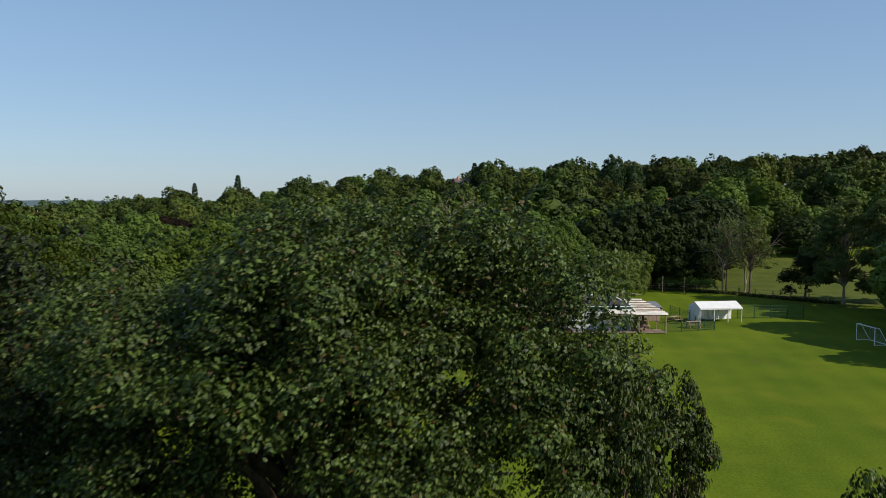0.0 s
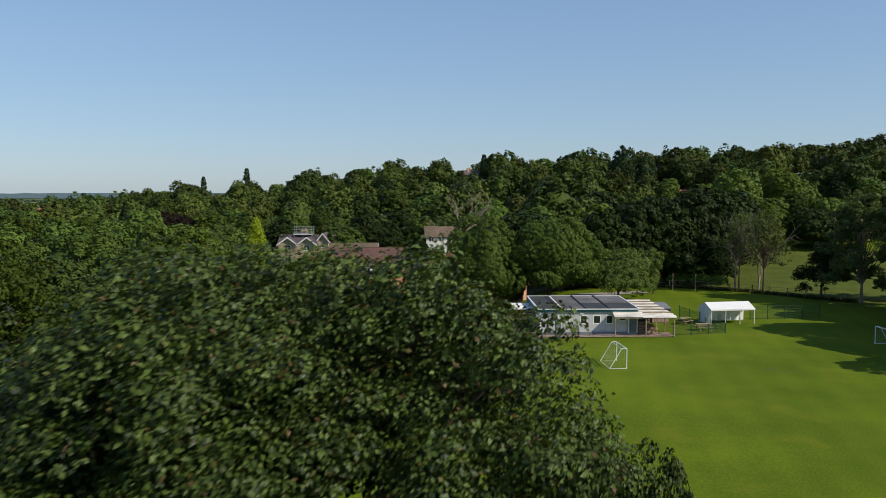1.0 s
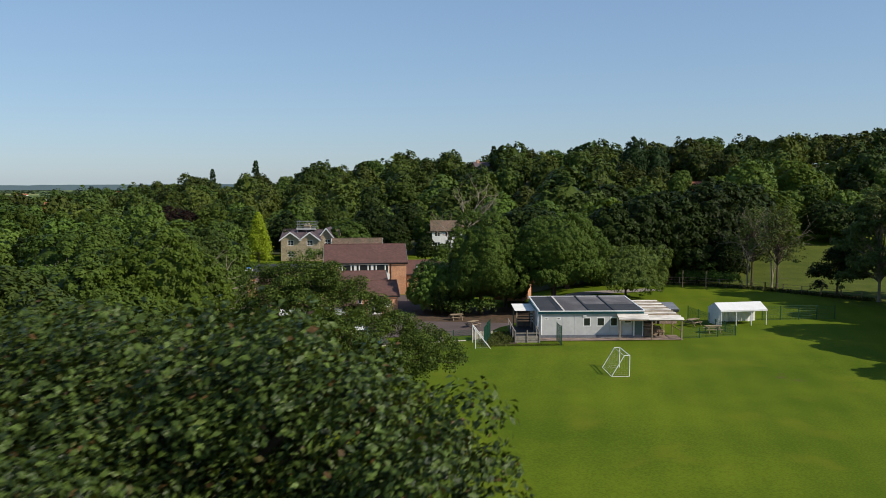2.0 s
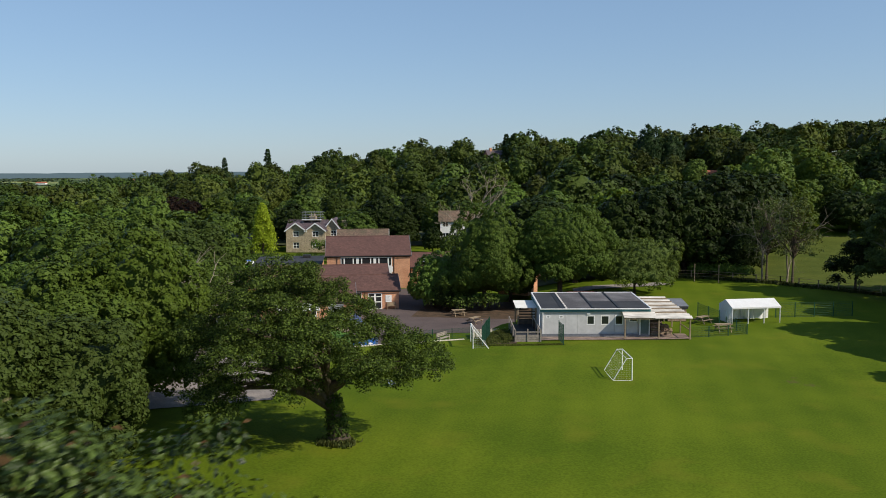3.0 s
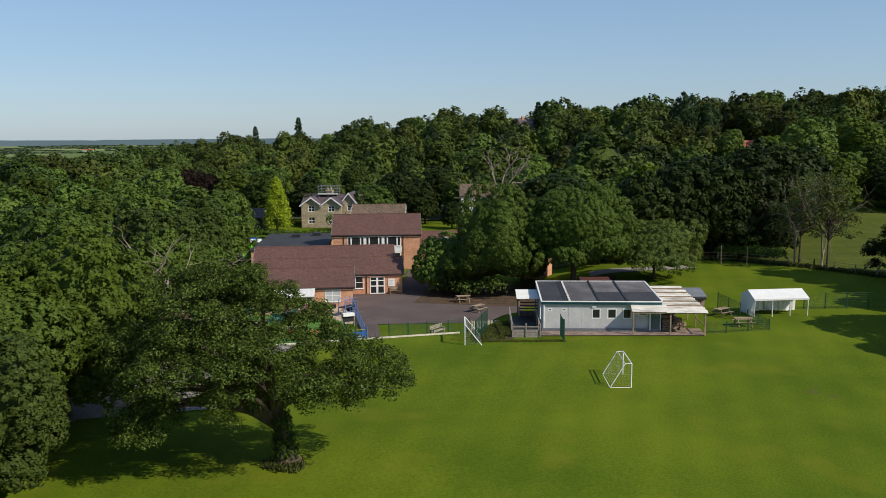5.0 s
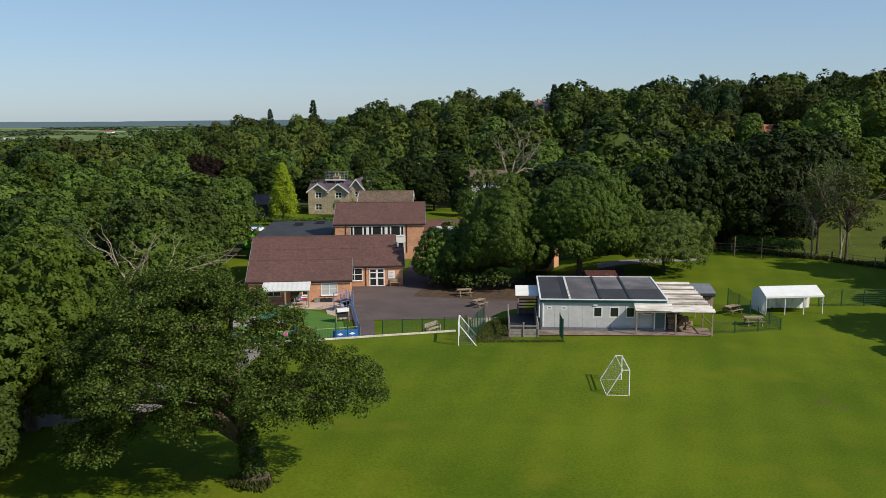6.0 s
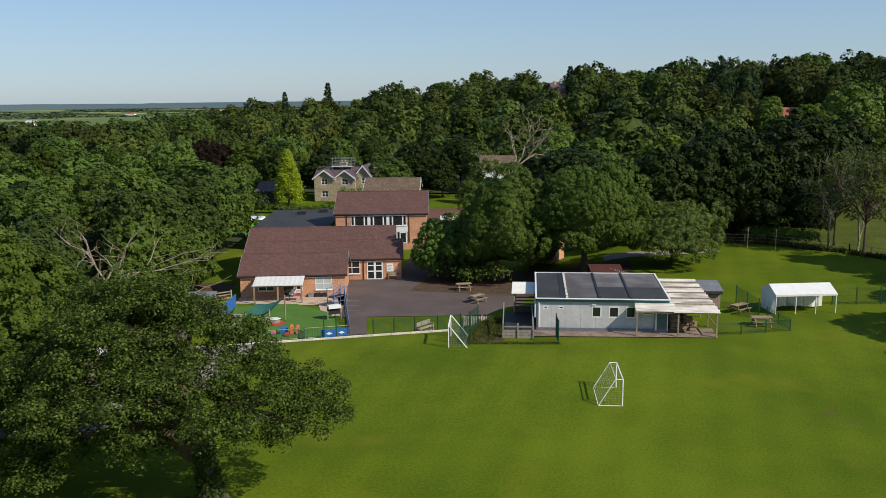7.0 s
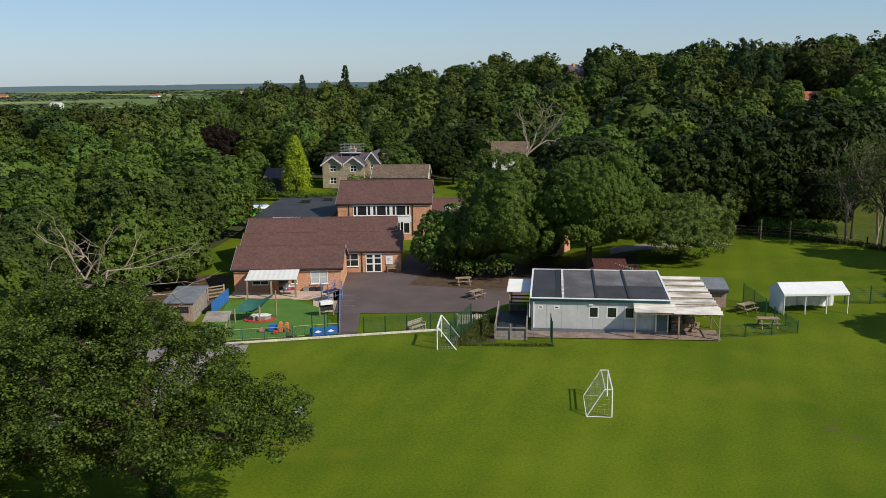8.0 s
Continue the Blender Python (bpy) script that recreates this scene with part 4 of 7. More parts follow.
def veranda():
    v = thing("veranda", pose(10.35, 95.1, 0.0, 0, 0, 3.0), "timber veranda with weathered corrugated sheet roof", "veranda")
    part("roof_sheet", corrugated(8.0, -1.15, 2.2, 11.2, 0.12, 2.62, "x", 0.32, 0.02), SHEET, v)
    for i in range(6):
        y0 = -1.25 + i * 1.75
        part("roof_sheet", corrugated(11.0, y0, 2.22 + 0.075 * i, 14.65 - 0.03 * i, y0 + 1.8, 2.33 + 0.075 * i, "x", 0.85, 0.085), SHEET, v)
    # thin brown strips stand in for the shading at the sheet joints
    for i in range(1, 6):
        y0 = -1.25 + i * 1.75
        part("dirt_strip", Geo().box(11.02, y0 - 0.02, 2.30 + 0.075 * i, 14.55 - 0.03 * i, y0 + 0.03, 2.42 + 0.075 * i), TIMBER, v, "brown strip put in for the shade along the sheet joint")
    part("front_beam", Geo().box(8.0, -1.1, 2.02, 14.6, -1.0, 2.15), TIMBER, v)
    part("side_beam", Geo().box(14.4, -1.0, 2.02, 14.5, 9.0, 2.15), TIMBER, v)
    for x, y in ((8.1, -1.05), (11.4, -1.05), (14.45, -1.05), (14.45, 2.4), (14.45, 5.6), (14.45, 8.8)):
        part("post", Geo().box(x - 0.06, y - 0.06, 0, x + 0.06, y + 0.06, 2.05), TIMBER, v)
    for k, (x, y, w, h) in enumerate(((11.15, 1.1, 0.8, 0.9), (11.2, 2.0, 0.9, 1.3), (12.05, 1.5, 0.7, 0.6), (12.3, 2.2, 0.8, 1.0), (12.9, 1.9, 0.5, 0.5))):
        crate = thing("timber_crate", pose(10.35, 95.1, 0.06, 0, 0, 3.0) @ pose(x, y, 0, 0, 0, 7 * (k % 3) - 6), "stacked brown timber crate under the veranda", "crate", "veranda crates")
        for s in range(max(2, int(h / 0.22))):
            part("slat", Geo().box(0, 0, 0.22 * s, w, 0.5, 0.22 * s + 0.18, 0.01), PINK_BOARD if (s + k) % 2 else TIMBER, crate)
    part("back_screen", Geo().box(11.0, 3.6, 0, 12.9, 3.66, 1.9), TIMBER, v)
    for z in (0.35, 0.75, 1.15):
        part("shelf_board", Geo().box(11.1, 2.9, z, 12.8, 3.58, z + 0.05), DARK_TIMBER, v)
    part("rail", Geo().box(14.42, -1.0, 0.9, 14.48, 2.4, 0.98), TIMBER, v)
    return v


veranda()


def left_lean_to():
    v = thing("lean_to_store", pose(8.2, 98.6, -0.35, 0, 0, 3), "dark timber store with white corrugated canopy", "store")
    part("roof_sheet", corrugated(-0.2, 0.2, 2.75, 2.0, 4.2, 2.9, "x", 0.4, 0.04), CLEAR_SHEET, v)
    part("front_wall", Geo().box(0.0, 0.5, 0, 1.9, 0.58, 1.5), DARK_TIMBER, v)
    for z in (1.65, 1.95, 2.25):
        part("slat", Geo().box(0.0, 0.48, z, 1.9, 0.54, z + 0.12), DARK_TIMBER, v)
    for x, y in ((0.05, 0.4), (1.85, 0.4), (0.05, 4.0), (1.85, 4.0)):
        part("post", Geo().box(x - 0.06, y - 0.06, 0, x + 0.06, y + 0.06, 2.75), TIMBER, v)
    return v


left_lean_to()
shed = thing("garden_shed", pose(24.7, 104.6, 0, 0, 0, 3), "brown timber garden shed with grey sheet roof", "shed")
part("wall", Geo().box(0, 0, 0, 2.0, 2.4, 1.75), DARK_TIMBER, shed)
part("tarpaulin", Geo().box(-0.1, -0.32, 1.42, 2.1, -0.04, 1.72, 0.05), DARK_FELT, shed, "dark blue-black tarpaulin over the eave")
for i in range(8):
    part("board", Geo().box(0.0 + i * 0.25, -0.03, 0.05, 0.24 + i * 0.25, -0.002, 1.72), PINK_BOARD, shed)
part("roof", Geo().plate((-0.2, -0.25, 1.75), (2.2, -0.25, 1.75), (2.2, 2.6, 2.15), (-0.2, 2.6, 2.15), 0.06), PLINTH, shed)


# ---- playing field ----
def tent():
    L, W, eave, peak = 5.5, 2.9, 1.8, 2.5
    t = thing("party_tent", pose(31.2, 103.15, 0.0, 0, 0, 12), "white party tent with open front on the lawn", "tent")
    part("roof_panel", Geo().plate((-0.08, -0.08, eave), (L + 0.08, -0.08, eave), (L + 0.08, W / 2, peak), (-0.08, W / 2, peak), 0.02), CANVAS, t)
    part("roof_panel", Geo().plate((L + 0.08, W + 0.08, eave), (-0.08, W + 0.08, eave), (-0.08, W / 2, peak), (L + 0.08, W / 2, peak), 0.02), CANVAS, t)
    for x in (-0.06, L + 0.04):
        part("gable_panel", Geo().add([(x, 0, eave), (x, W, eave), (x, W / 2, peak - 0.03), (x + 0.02, 0, eave), (x + 0.02, W, eave), (x + 0.02, W / 2, peak - 0.03)],
                                      [(0, 1, 2), (5, 4, 3), (0, 3, 4, 1), (1, 4, 5, 2), (2, 5, 3, 0)]), CANVAS, t)
    g = Geo()
    n = 24
    for s in range(n):
        u0, u1 = s / n, (s + 1) / n
        w0, w1 = 0.05 * math.sin(9 * u0 * 6.28), 0.05 * math.sin(9 * u1 * 6.28)
        g.add([(-0.05 + w0, W * u0, 0.02), (-0.05 + w1, W * u1, 0.02), (-0.05, W * u1, eave), (-0.05, W * u0, eave)], [(0, 1, 2, 3)])
    part("side_panel", g, CANVAS, t)
    g = Geo()
    n = 60
    for s in range(n):
        u0, u1 = s / n, (s + 1) / n
        if 0.30 < u0 < 0.36:
            continue
        drop = 0.35 + 0.15 * math.sin(u0 * 7) + (0.25 if u0 > 0.75 else 0)
        w0, w1 = 0.06 * math.sin(16 * u0 * 6.28), 0.06 * math.sin(16 * u1 * 6.28)
        g.add([(L * u0, W + w0, max(0.02, drop - 0.4)), (L * u1, W + w1, max(0.02, drop - 0.4)), (L * u1, W, eave - 0.05), (L * u0, W, eave - 0.05)], [(0, 1, 2, 3)])
    part("back_panel", g, CANVAS, t)
    for a, c, low, cut in ((0.15, 1.75, 0.30, 0.0), (1.95, 3.35, 0.28, 0.75), (3.45, 5.15, 0.22, 0.0)):
        g = Geo()
        n = 16
        for s in range(n):
            u0, u1 = s / n, (s + 1) / n
            p = [(a + (c - a) * u, W * 0.6 + 0.05 * math.sin(u * 17 + a), low + cut * max(0, 0.45 - u) * 1.4 + 0.03 * math.sin(9 * u)) for u in (u0, u1)]
            g.add([p[0], p[1], (p[1][0], W * 0.6, eave + 0.1), (p[0][0], W * 0.6, eave + 0.1)], [(0, 1, 2, 3)])
        part("curtain", g, CANVAS, t, "hanging white canvas curtain")
    for x in (0.0, L / 3, 2 * L / 3, L):
        for y in (0.0, W):
            part("leg", Geo().tube([(x, y, 0), (x, y, eave)], 0.05, 8), CANVAS, t)
    g = Geo()
    g.tube([(0, 0, eave - 0.04), (L, 0, eave - 0.04)], 0.03).tube([(0, W, eave - 0.04), (L, W, eave - 0.04)], 0.03).tube([(0, W / 2, peak - 0.06), (L, W / 2, peak - 0.06)], 0.03)
    part("roof_frame", g, WHITE_PAINT, t)
    part("valance", Geo().box(-0.08, -0.1, eave - 0.16, L + 0.08, -0.08, eave + 0.01), CANVAS, t)
    return t


tent()


def goal(m, flip=1, wide=3.45, tall=1.8, roof=0.45):
    g = thing("football_goal", m, "white steel junior football goal with net on grass", "football goal", "football goals")
    r = 0.045
    deep, top = 1.5 * flip, roof * flip
    for y in (0.0, wide):
        part("post", Geo().tube([(0, y, 0), (0, y, tall)], r, 8), WHITE_PAINT, g)
        part("back_stay", Geo().tube([(0, y, tall), (-top, y, tall), (-deep, y, 0.03)], r * 0.8, 8), WHITE_PAINT, g)
        part("base_bar", Geo().tube([(0, y, 0.03), (-deep, y, 0.03)], r * 0.8, 8), WHITE_PAINT, g)
    part("crossbar", Geo().tube([(0, 0, tall), (0, wide, tall)], r, 8), WHITE_PAINT, g)
    part("back_bar", Geo().tube([(-deep, 0, 0.03), (-deep, wide, 0.03)], r * 0.8, 8), WHITE_PAINT, g)
    n = Geo()
    w = 0.0025
    for i in range(1, 13):
        y = wide * i / 13
        n.tube([(0, y, tall), (-top, y, tall), (-deep, y, 0.05)], w, 3)
    for j in range(1, 11):
        u = j / 11
        x, z = -top + (top - deep) * u, tall + (0.05 - tall) * u
        n.tube([(x, 0, z), (x, wide, z)], w, 3)
        for y in (0.0, wide):
            n.tube([(0, y, z), (x, y, z)], w, 3)
    for y in (0.0, wide):
        for k in range(1, 7):
            x = -deep * k / 7
            zt = tall if abs(x) < abs(top) else tall * (abs(deep) - abs(x)) / (abs(deep) - abs(top))
            n.tube([(x, y, 0.03), (x, y, zt)], w, 3)
    part("net", n, NET, g, "thin pale net")
    part("gathered_net", Geo().tube([(-top * 0.9, wide * i / 10, tall - 0.05 - 0.03 * (i % 2)) for i in range(11)], 0.03, 6), NET, g)
    return g


goal(pose(16.5, 78.25, 0.0, 0, 0, 4))
goal(pose(3.75, 89.35, 0.0, 0, 0, 5), -1, 3.3, 1.85, 0.06)
goal(pose(44.7, 88.0, 0.0, 0, 0, 4), -1, 3.4)
tall_goal = thing("tall_goalposts", pose(35.1, 136.6, tz(35.1, 136.6), 0, 0, -25), "pair of weathered timber posts on the grass", "goalposts")
part("post", Geo().tube([(0, 0, 0), (0, 0, 2.6)], 0.07, 8), TIMBER, tall_goal)
part("post", Geo().tube([(3.4, 0, 0), (3.4, 0, 2.6)], 0.07, 8), TIMBER, tall_goal)


def mesh_fence(points, tall, label="green welded mesh fence with steel posts", step=2.4):
    """Welded mesh panels between posts along a line of ground points."""
    f = thing("mesh_fence", pose(points[0][0], points[0][1], tz(*points[0])), label, "fence")
    ox, oy, oz = f.matrix_world.translation
    for (ax, ay), (bx, by) in zip(points, points[1:]):
        length = math.hypot(bx - ax, by - ay)
        n = max(1, round(length / step))
        for k in range(n + 1):
            x, y = ax + (bx - ax) * k / n, ay + (by - ay) * k / n
            z = tz(x, y)
            if k < n or (bx, by) == points[-1]:
                part("post", Geo().box(x - ox - 0.04, y - oy - 0.04, z - oz - 0.1, x - ox + 0.04, y - oy + 0.04, z - oz + tall + 0.08), GREEN_STEEL, f)
            if k == n:
                continue
            x2, y2 = ax + (bx - ax) * (k + 1) / n, ay + (by - ay) * (k + 1) / n
            z2 = tz(x2, y2)
            g = Geo()
            bars = 24
            for i in range(1, bars):
                u = i / bars
                p = Vector((x + (x2 - x) * u - ox, y + (y2 - y) * u - oy, z + (z2 - z) * u - oz))
                g.tube([p + Vector((0, 0, 0.05)), p + Vector((0, 0, tall))], 0.009, 3)
            for j in range(int(tall / 0.2) + 1):
                h = 0.05 + j * 0.2
                g.tube([(x - ox, y - oy, z - oz + h), (x2 - ox, y2 - oy, z2 - oz + h)], 0.010, 3)
            part("mesh_panel", g, GREEN_STEEL, f)
    return f


mesh_fence([(4.6, 90.4), (5.3, 96.3)], 1.9)
mesh_fence([(12.25, 91.4), (12.0, 93.6)], 1.9)
mesh_fence([(25.0, 95.8), (27.0, 96.2), (31.2, 97.8), (30.2, 101.8)], 1.0, "low green mesh garden fence")
mesh_fence([(28.5, 107.0), (29.5, 101.8)], 1.7)
mesh_fence([(37.2, 107.5), (46.0, 108.6)], 1.6)
mesh_fence([(-4.1, 96.9), (-0.6, 98.2), (3.4, 99.2)], 1.5, "thin green mesh fence beside the playground")


def timber_posts_fence(points, tall, label, wires=3, step=3.0, mat=None):
    f = thing("post_fence", pose(points[0][0], points[0][1], tz(*points[0])), label, "fence")
    ox, oy, oz = f.matrix_world.translation
    for (ax, ay), (bx, by) in zip(points, points[1:]):
        n = max(1, round(math.hypot(bx - ax, by - ay) / step))
        for k in range(n + 1):
            x, y = ax + (bx - ax) * k / n, ay + (by - ay) * k / n
            part("post", Geo().box(x - ox - 0.06, y - oy - 0.06, tz(x, y) - oz - 0.1, x - ox + 0.06, y - oy + 0.06, tz(x, y) - oz + tall), mat or TIMBER, f)
        for j in range(wires):
            h = tall * (0.3 + 0.65 * j / max(1, wires - 1))
            part("rail", Geo().tube([(ax + (bx - ax) * k / n - ox, ay + (by - ay) * k / n - oy, tz(ax + (bx - ax) * k / n, ay + (by - ay) * k / n) - oz + h) for k in range(n + 1)], 0.02, 4), mat or TIMBER, f)
    return f


timber_posts_fence([(30.0, 140.5), (38.0, 139.2), (46.5, 134.0), (56, 124)], 1.2, "post and wire fence along the meadow")


def bench_table(m, label="weathered timber picnic table with fixed benches"):
    t = thing("picnic_table", m, label, "picnic table", "picnic tables")
    for i in range(4):
        part("top_board", Geo().box(-0.85, -0.36 + i * 0.185, 0.72, 0.85, -0.36 + i * 0.185 + 0.165, 0.76), TIMBER, t)
    for y in (-0.72, 0.54):
        part("seat_board", Geo().box(-0.85, y, 0.42, 0.85, y + 0.2, 0.46), TIMBER, t)
    for x in (-0.6, 0.6):
        part("leg", Geo().tube([(x, -0.25, 0.72), (x, -0.72, 0)], 0.05, 4), TIMBER, t)
        part("leg", Geo().tube([(x, 0.25, 0.72), (x, 0.72, 0)], 0.05, 4), TIMBER, t)
        part("cross_beam", Geo().box(x - 0.04, -0.72, 0.34, x + 0.04, 0.74, 0.42), TIMBER, t)
    return t


first_table = bench_table(pose(3.5, 111.6, ZP + 0.05, 0, 0, 55))
for m in (pose(1.4, 117.0, ZP + 0.05, 0, 0, 20), pose(28.2, 103.6, 0.02, 0, 0, 40), pose(29.2, 99.2, 0.02, 0, 0, 5), pose(22.9, 97.2, 0.1, 0, 0, 80)):
    copy_thing(first_table, m)


def park_bench(m):
    b = thing("park_bench", m, "grey weathered timber bench on the grass bank", "bench")
    for i in range(3):
        part("seat_slat", Geo().box(-0.95, -0.2 + i * 0.15, 0.44, 0.95, -0.08 + i * 0.15, 0.48), GREY_TIMBER, b)
    for z in (0.6, 0.74, 0.88):
        part("back_slat", Geo().box(-0.95, 0.26, z, 0.95, 0.3, z + 0.1), GREY_TIMBER, b)
    for x in (-0.85, 0.85):
        part("leg", Geo().box(x - 0.05, -0.18, 0, x + 0.05, -0.1, 0.62), GREY_TIMBER, b)
        part("leg", Geo().box(x - 0.05, 0.22, 0, x + 0.05, 0.3, 0.98), GREY_TIMBER, b)
        part("armrest", Geo().box(x - 0.05, -0.2, 0.62, x + 0.05, 0.3, 0.67), GREY_TIMBER, b)
    return b


park_bench(pose(0.6, 96.9, tz(0.6, 96.9) + 0.06, 0, 0, 60))
slab = thing("bench_slab", pose(0.6, 96.9, tz(0.6, 96.9), 0, 0, 60), "concrete slab under the park bench", "slab")
part("slab", Geo().box(-1.1, -0.45, -0.3, 1.1, 0.45, 0.06, 0.01), CONCRETE, slab)


# ---- trees ----
def unit(v):
    return v / np.maximum(np.linalg.norm(v, axis=-1, keepdims=True), 1e-9)


def leaf_cloud(centres, radii, per, size, rng, corners=4, up=0.35, shell=0.45, droop=0.0, aspect=0.62):
    """Leaves over the shells of clumps: small blades, turned outwards and up with much scatter."""
    n = len(centres)
    c = np.repeat(np.asarray(centres, float), per, 0)
    r = np.repeat(np.asarray(radii, float), per, 0)
    d = unit(rng.normal(size=(n * per, 3)))
    d[:, 2] = np.where(d[:, 2] < -0.35, -d[:, 2] * 0.6, d[:, 2])
    d = unit(d)
    reach = (1 - shell) + shell * rng.random((n * per, 1)) ** 0.7 + 0.06 * rng.normal(size=(n * per, 1)) ** 2
    p = c + d * r * reach
    nrm = unit(d * 0.9 + rng.normal(size=d.shape) * 0.42 + np.array([0, 0, up]))
    t = unit(np.cross(nrm, rng.normal(size=d.shape)))
    t[:, 2] -= droop
    t = unit(t)
    b = unit(np.cross(nrm, t))
    s = size * (0.6 + 0.8 * rng.random((n * per, 1)))
    if corners == 4:
        fold = nrm * s * 0.16
        quad = np.stack([p - t * s * 0.5, p + b * s * aspect * 0.5 + fold, p + t * s * 0.55, p - b * s * aspect * 0.5 + fold], 1)
    else:
        quad = np.stack([p - t * s * 0.45 - b * s * 0.35, p + t * s * 0.1 + b * s * 0.5, p + t * s * 0.5 - b * s * 0.25], 1)
    v = quad.reshape(-1, 3)
    return v, np.arange(len(v)).reshape(-1, corners)


def crown_clumps(rng, rx, ry, z0, z1, count, flat=0.55, core=0.35, size=(0.20, 0.34), widest=0.42):
    """Clump centres through an uneven dome, and their radii; sizes are shares of the crown's radius."""
    out, rad = [], []
    ph = rng.random(6) * 6.28
    mean = (rx + ry) / 2
    while len(out) < count:
        u = rng.random() ** 0.8
        a = rng.random() * 6.2832
        prof = math.sin(math.pi * min(1, max(0, (0.12 + 0.88 * u) ** (math.log(0.5) / math.log(widest))))) ** flat
        lobes = 1 + 0.16 * math.sin(3 * a + ph[0]) + 0.12 * math.sin(5 * a + ph[1] + u * 3)
        k = core + (1 - core) * rng.random() ** 0.5
        s = size[0] + (size[1] - size[0]) * rng.random()
        rr = prof * lobes * k * (1 - s * 0.6)
        z = z0 + (z1 - z0) * (u * 0.9 + 0.02)
        out.append((rx * rr * math.cos(a), ry * rr * math.sin(a), z + 0.25 * mean * s * rng.normal()))
        rad.append((mean * s, mean * s, mean * s * (0.85 + 0.2 * rng.random())))
    return np.array(out), np.array(rad)


def limb_geo(rng, height, z0, centres, girth, limbs, lean=(0, 0), fork=0.55):
    """A tapered trunk with root flare, and limbs that reach to some of the clumps."""
    g = Geo()
    lx, ly = lean
    n = 7
    pts = []
    for i in range(n + 1):
        u = i / n
        pts.append((lx * u * u + 0.05 * girth * rng.normal(), ly * u * u + 0.05 * girth * rng.normal(), -0.15 + height * fork * u))
    rad = [girth * (1.5 if i == 0 else 1.08 if i == 1 else 1.0 - 0.45 * i / n) for i in range(n + 1)]
    g.tube(pts, rad, 9)
    top = Vector(pts[-1])
    order = rng.permutation(len(centres))[:limbs]
    for k in order:
        c = Vector(centres[k])
        s = Vector(pts[int(rng.integers(max(2, n - 3), n + 1))])
        mid = s.lerp(c, 0.5) + Vector((rng.normal() * 0.2, rng.normal() * 0.2, 0.12 * (c - s).length))
        q = s.lerp(c, 0.22) + Vector((0, 0, 0.10 * (c - s).length))
        g.tube([s, q, mid, s.lerp(c, 0.78) + Vector((0, 0, 0.06 * (c - s).length)), c], [girth * 0.45, girth * 0.36, girth * 0.26, girth * 0.16, girth * 0.05], 6)
    return g


def bough_clumps(rng, rx, ry, z0, z1, clumps, boughs, size, flat, widest, core, big=(0.30, 0.44)):
    """Clumps of leaves gathered on the shells of boughs, with gaps between the boughs."""
    c0, r0 = crown_clumps(rng, rx, ry, z0, z1, boughs, flat=flat, size=big, widest=widest, core=core)
    k = max(1, clumps // boughs)
    c, r = np.repeat(c0, k, 0), np.repeat(r0, k, 0)
    d = rng.normal(size=c.shape)
    d[:, 2] = np.where(d[:, 2] < -0.5, -d[:, 2] * 0.5, d[:, 2])
    d = unit(d)
    pos = c + d * r * (0.5 + 0.5 * rng.random((len(c), 1)) ** 0.6)
    s = (size[0] + (size[1] - size[0]) * rng.random((len(c), 1))) * (rx + ry) / 2
    return pos, s * np.array([1, 1, 0.85]), np.concatenate([c0, r0[:, :1]], 1)


def blob_clumps(rng, blobs, clumps, small, large):
    """Clumps on the shells of given boughs (x, y, z, radius)."""
    b = np.array(blobs, float)
    share = b[:, 3] ** 2 / np.sum(b[:, 3] ** 2)
    pick = rng.choice(len(b), clumps, p=share)
    d = rng.normal(size=(clumps, 3))
    d[:, 2] = np.where(d[:, 2] < -0.6, -d[:, 2] * 0.5, d[:, 2])
    d = unit(d)
    reach = b[pick, 3:4] * (0.45 + 0.6 * rng.random((clumps, 1)) ** 0.6)
    pos = b[pick, :3] + d * reach * np.array([1, 1, 0.85])
    r = small + (large - small) * rng.random((clumps, 1))
    return pos, r * np.array([1, 1, 0.85]), b


def ball_shell(cuts):
    """The corners and faces of an even ball of triangles."""
    bm = bmesh.new()
    bmesh.ops.create_icosphere(bm, subdivisions=cuts, radius=1.0)
    bm.verts.index_update()
    shell = np.array([v.co[:] for v in bm.verts]), np.array([[v.index for v in f.verts] for f in bm.faces])
    bm.free()
    return shell


BALLS = {cuts: ball_shell(cuts) for cuts in (2, 3)}


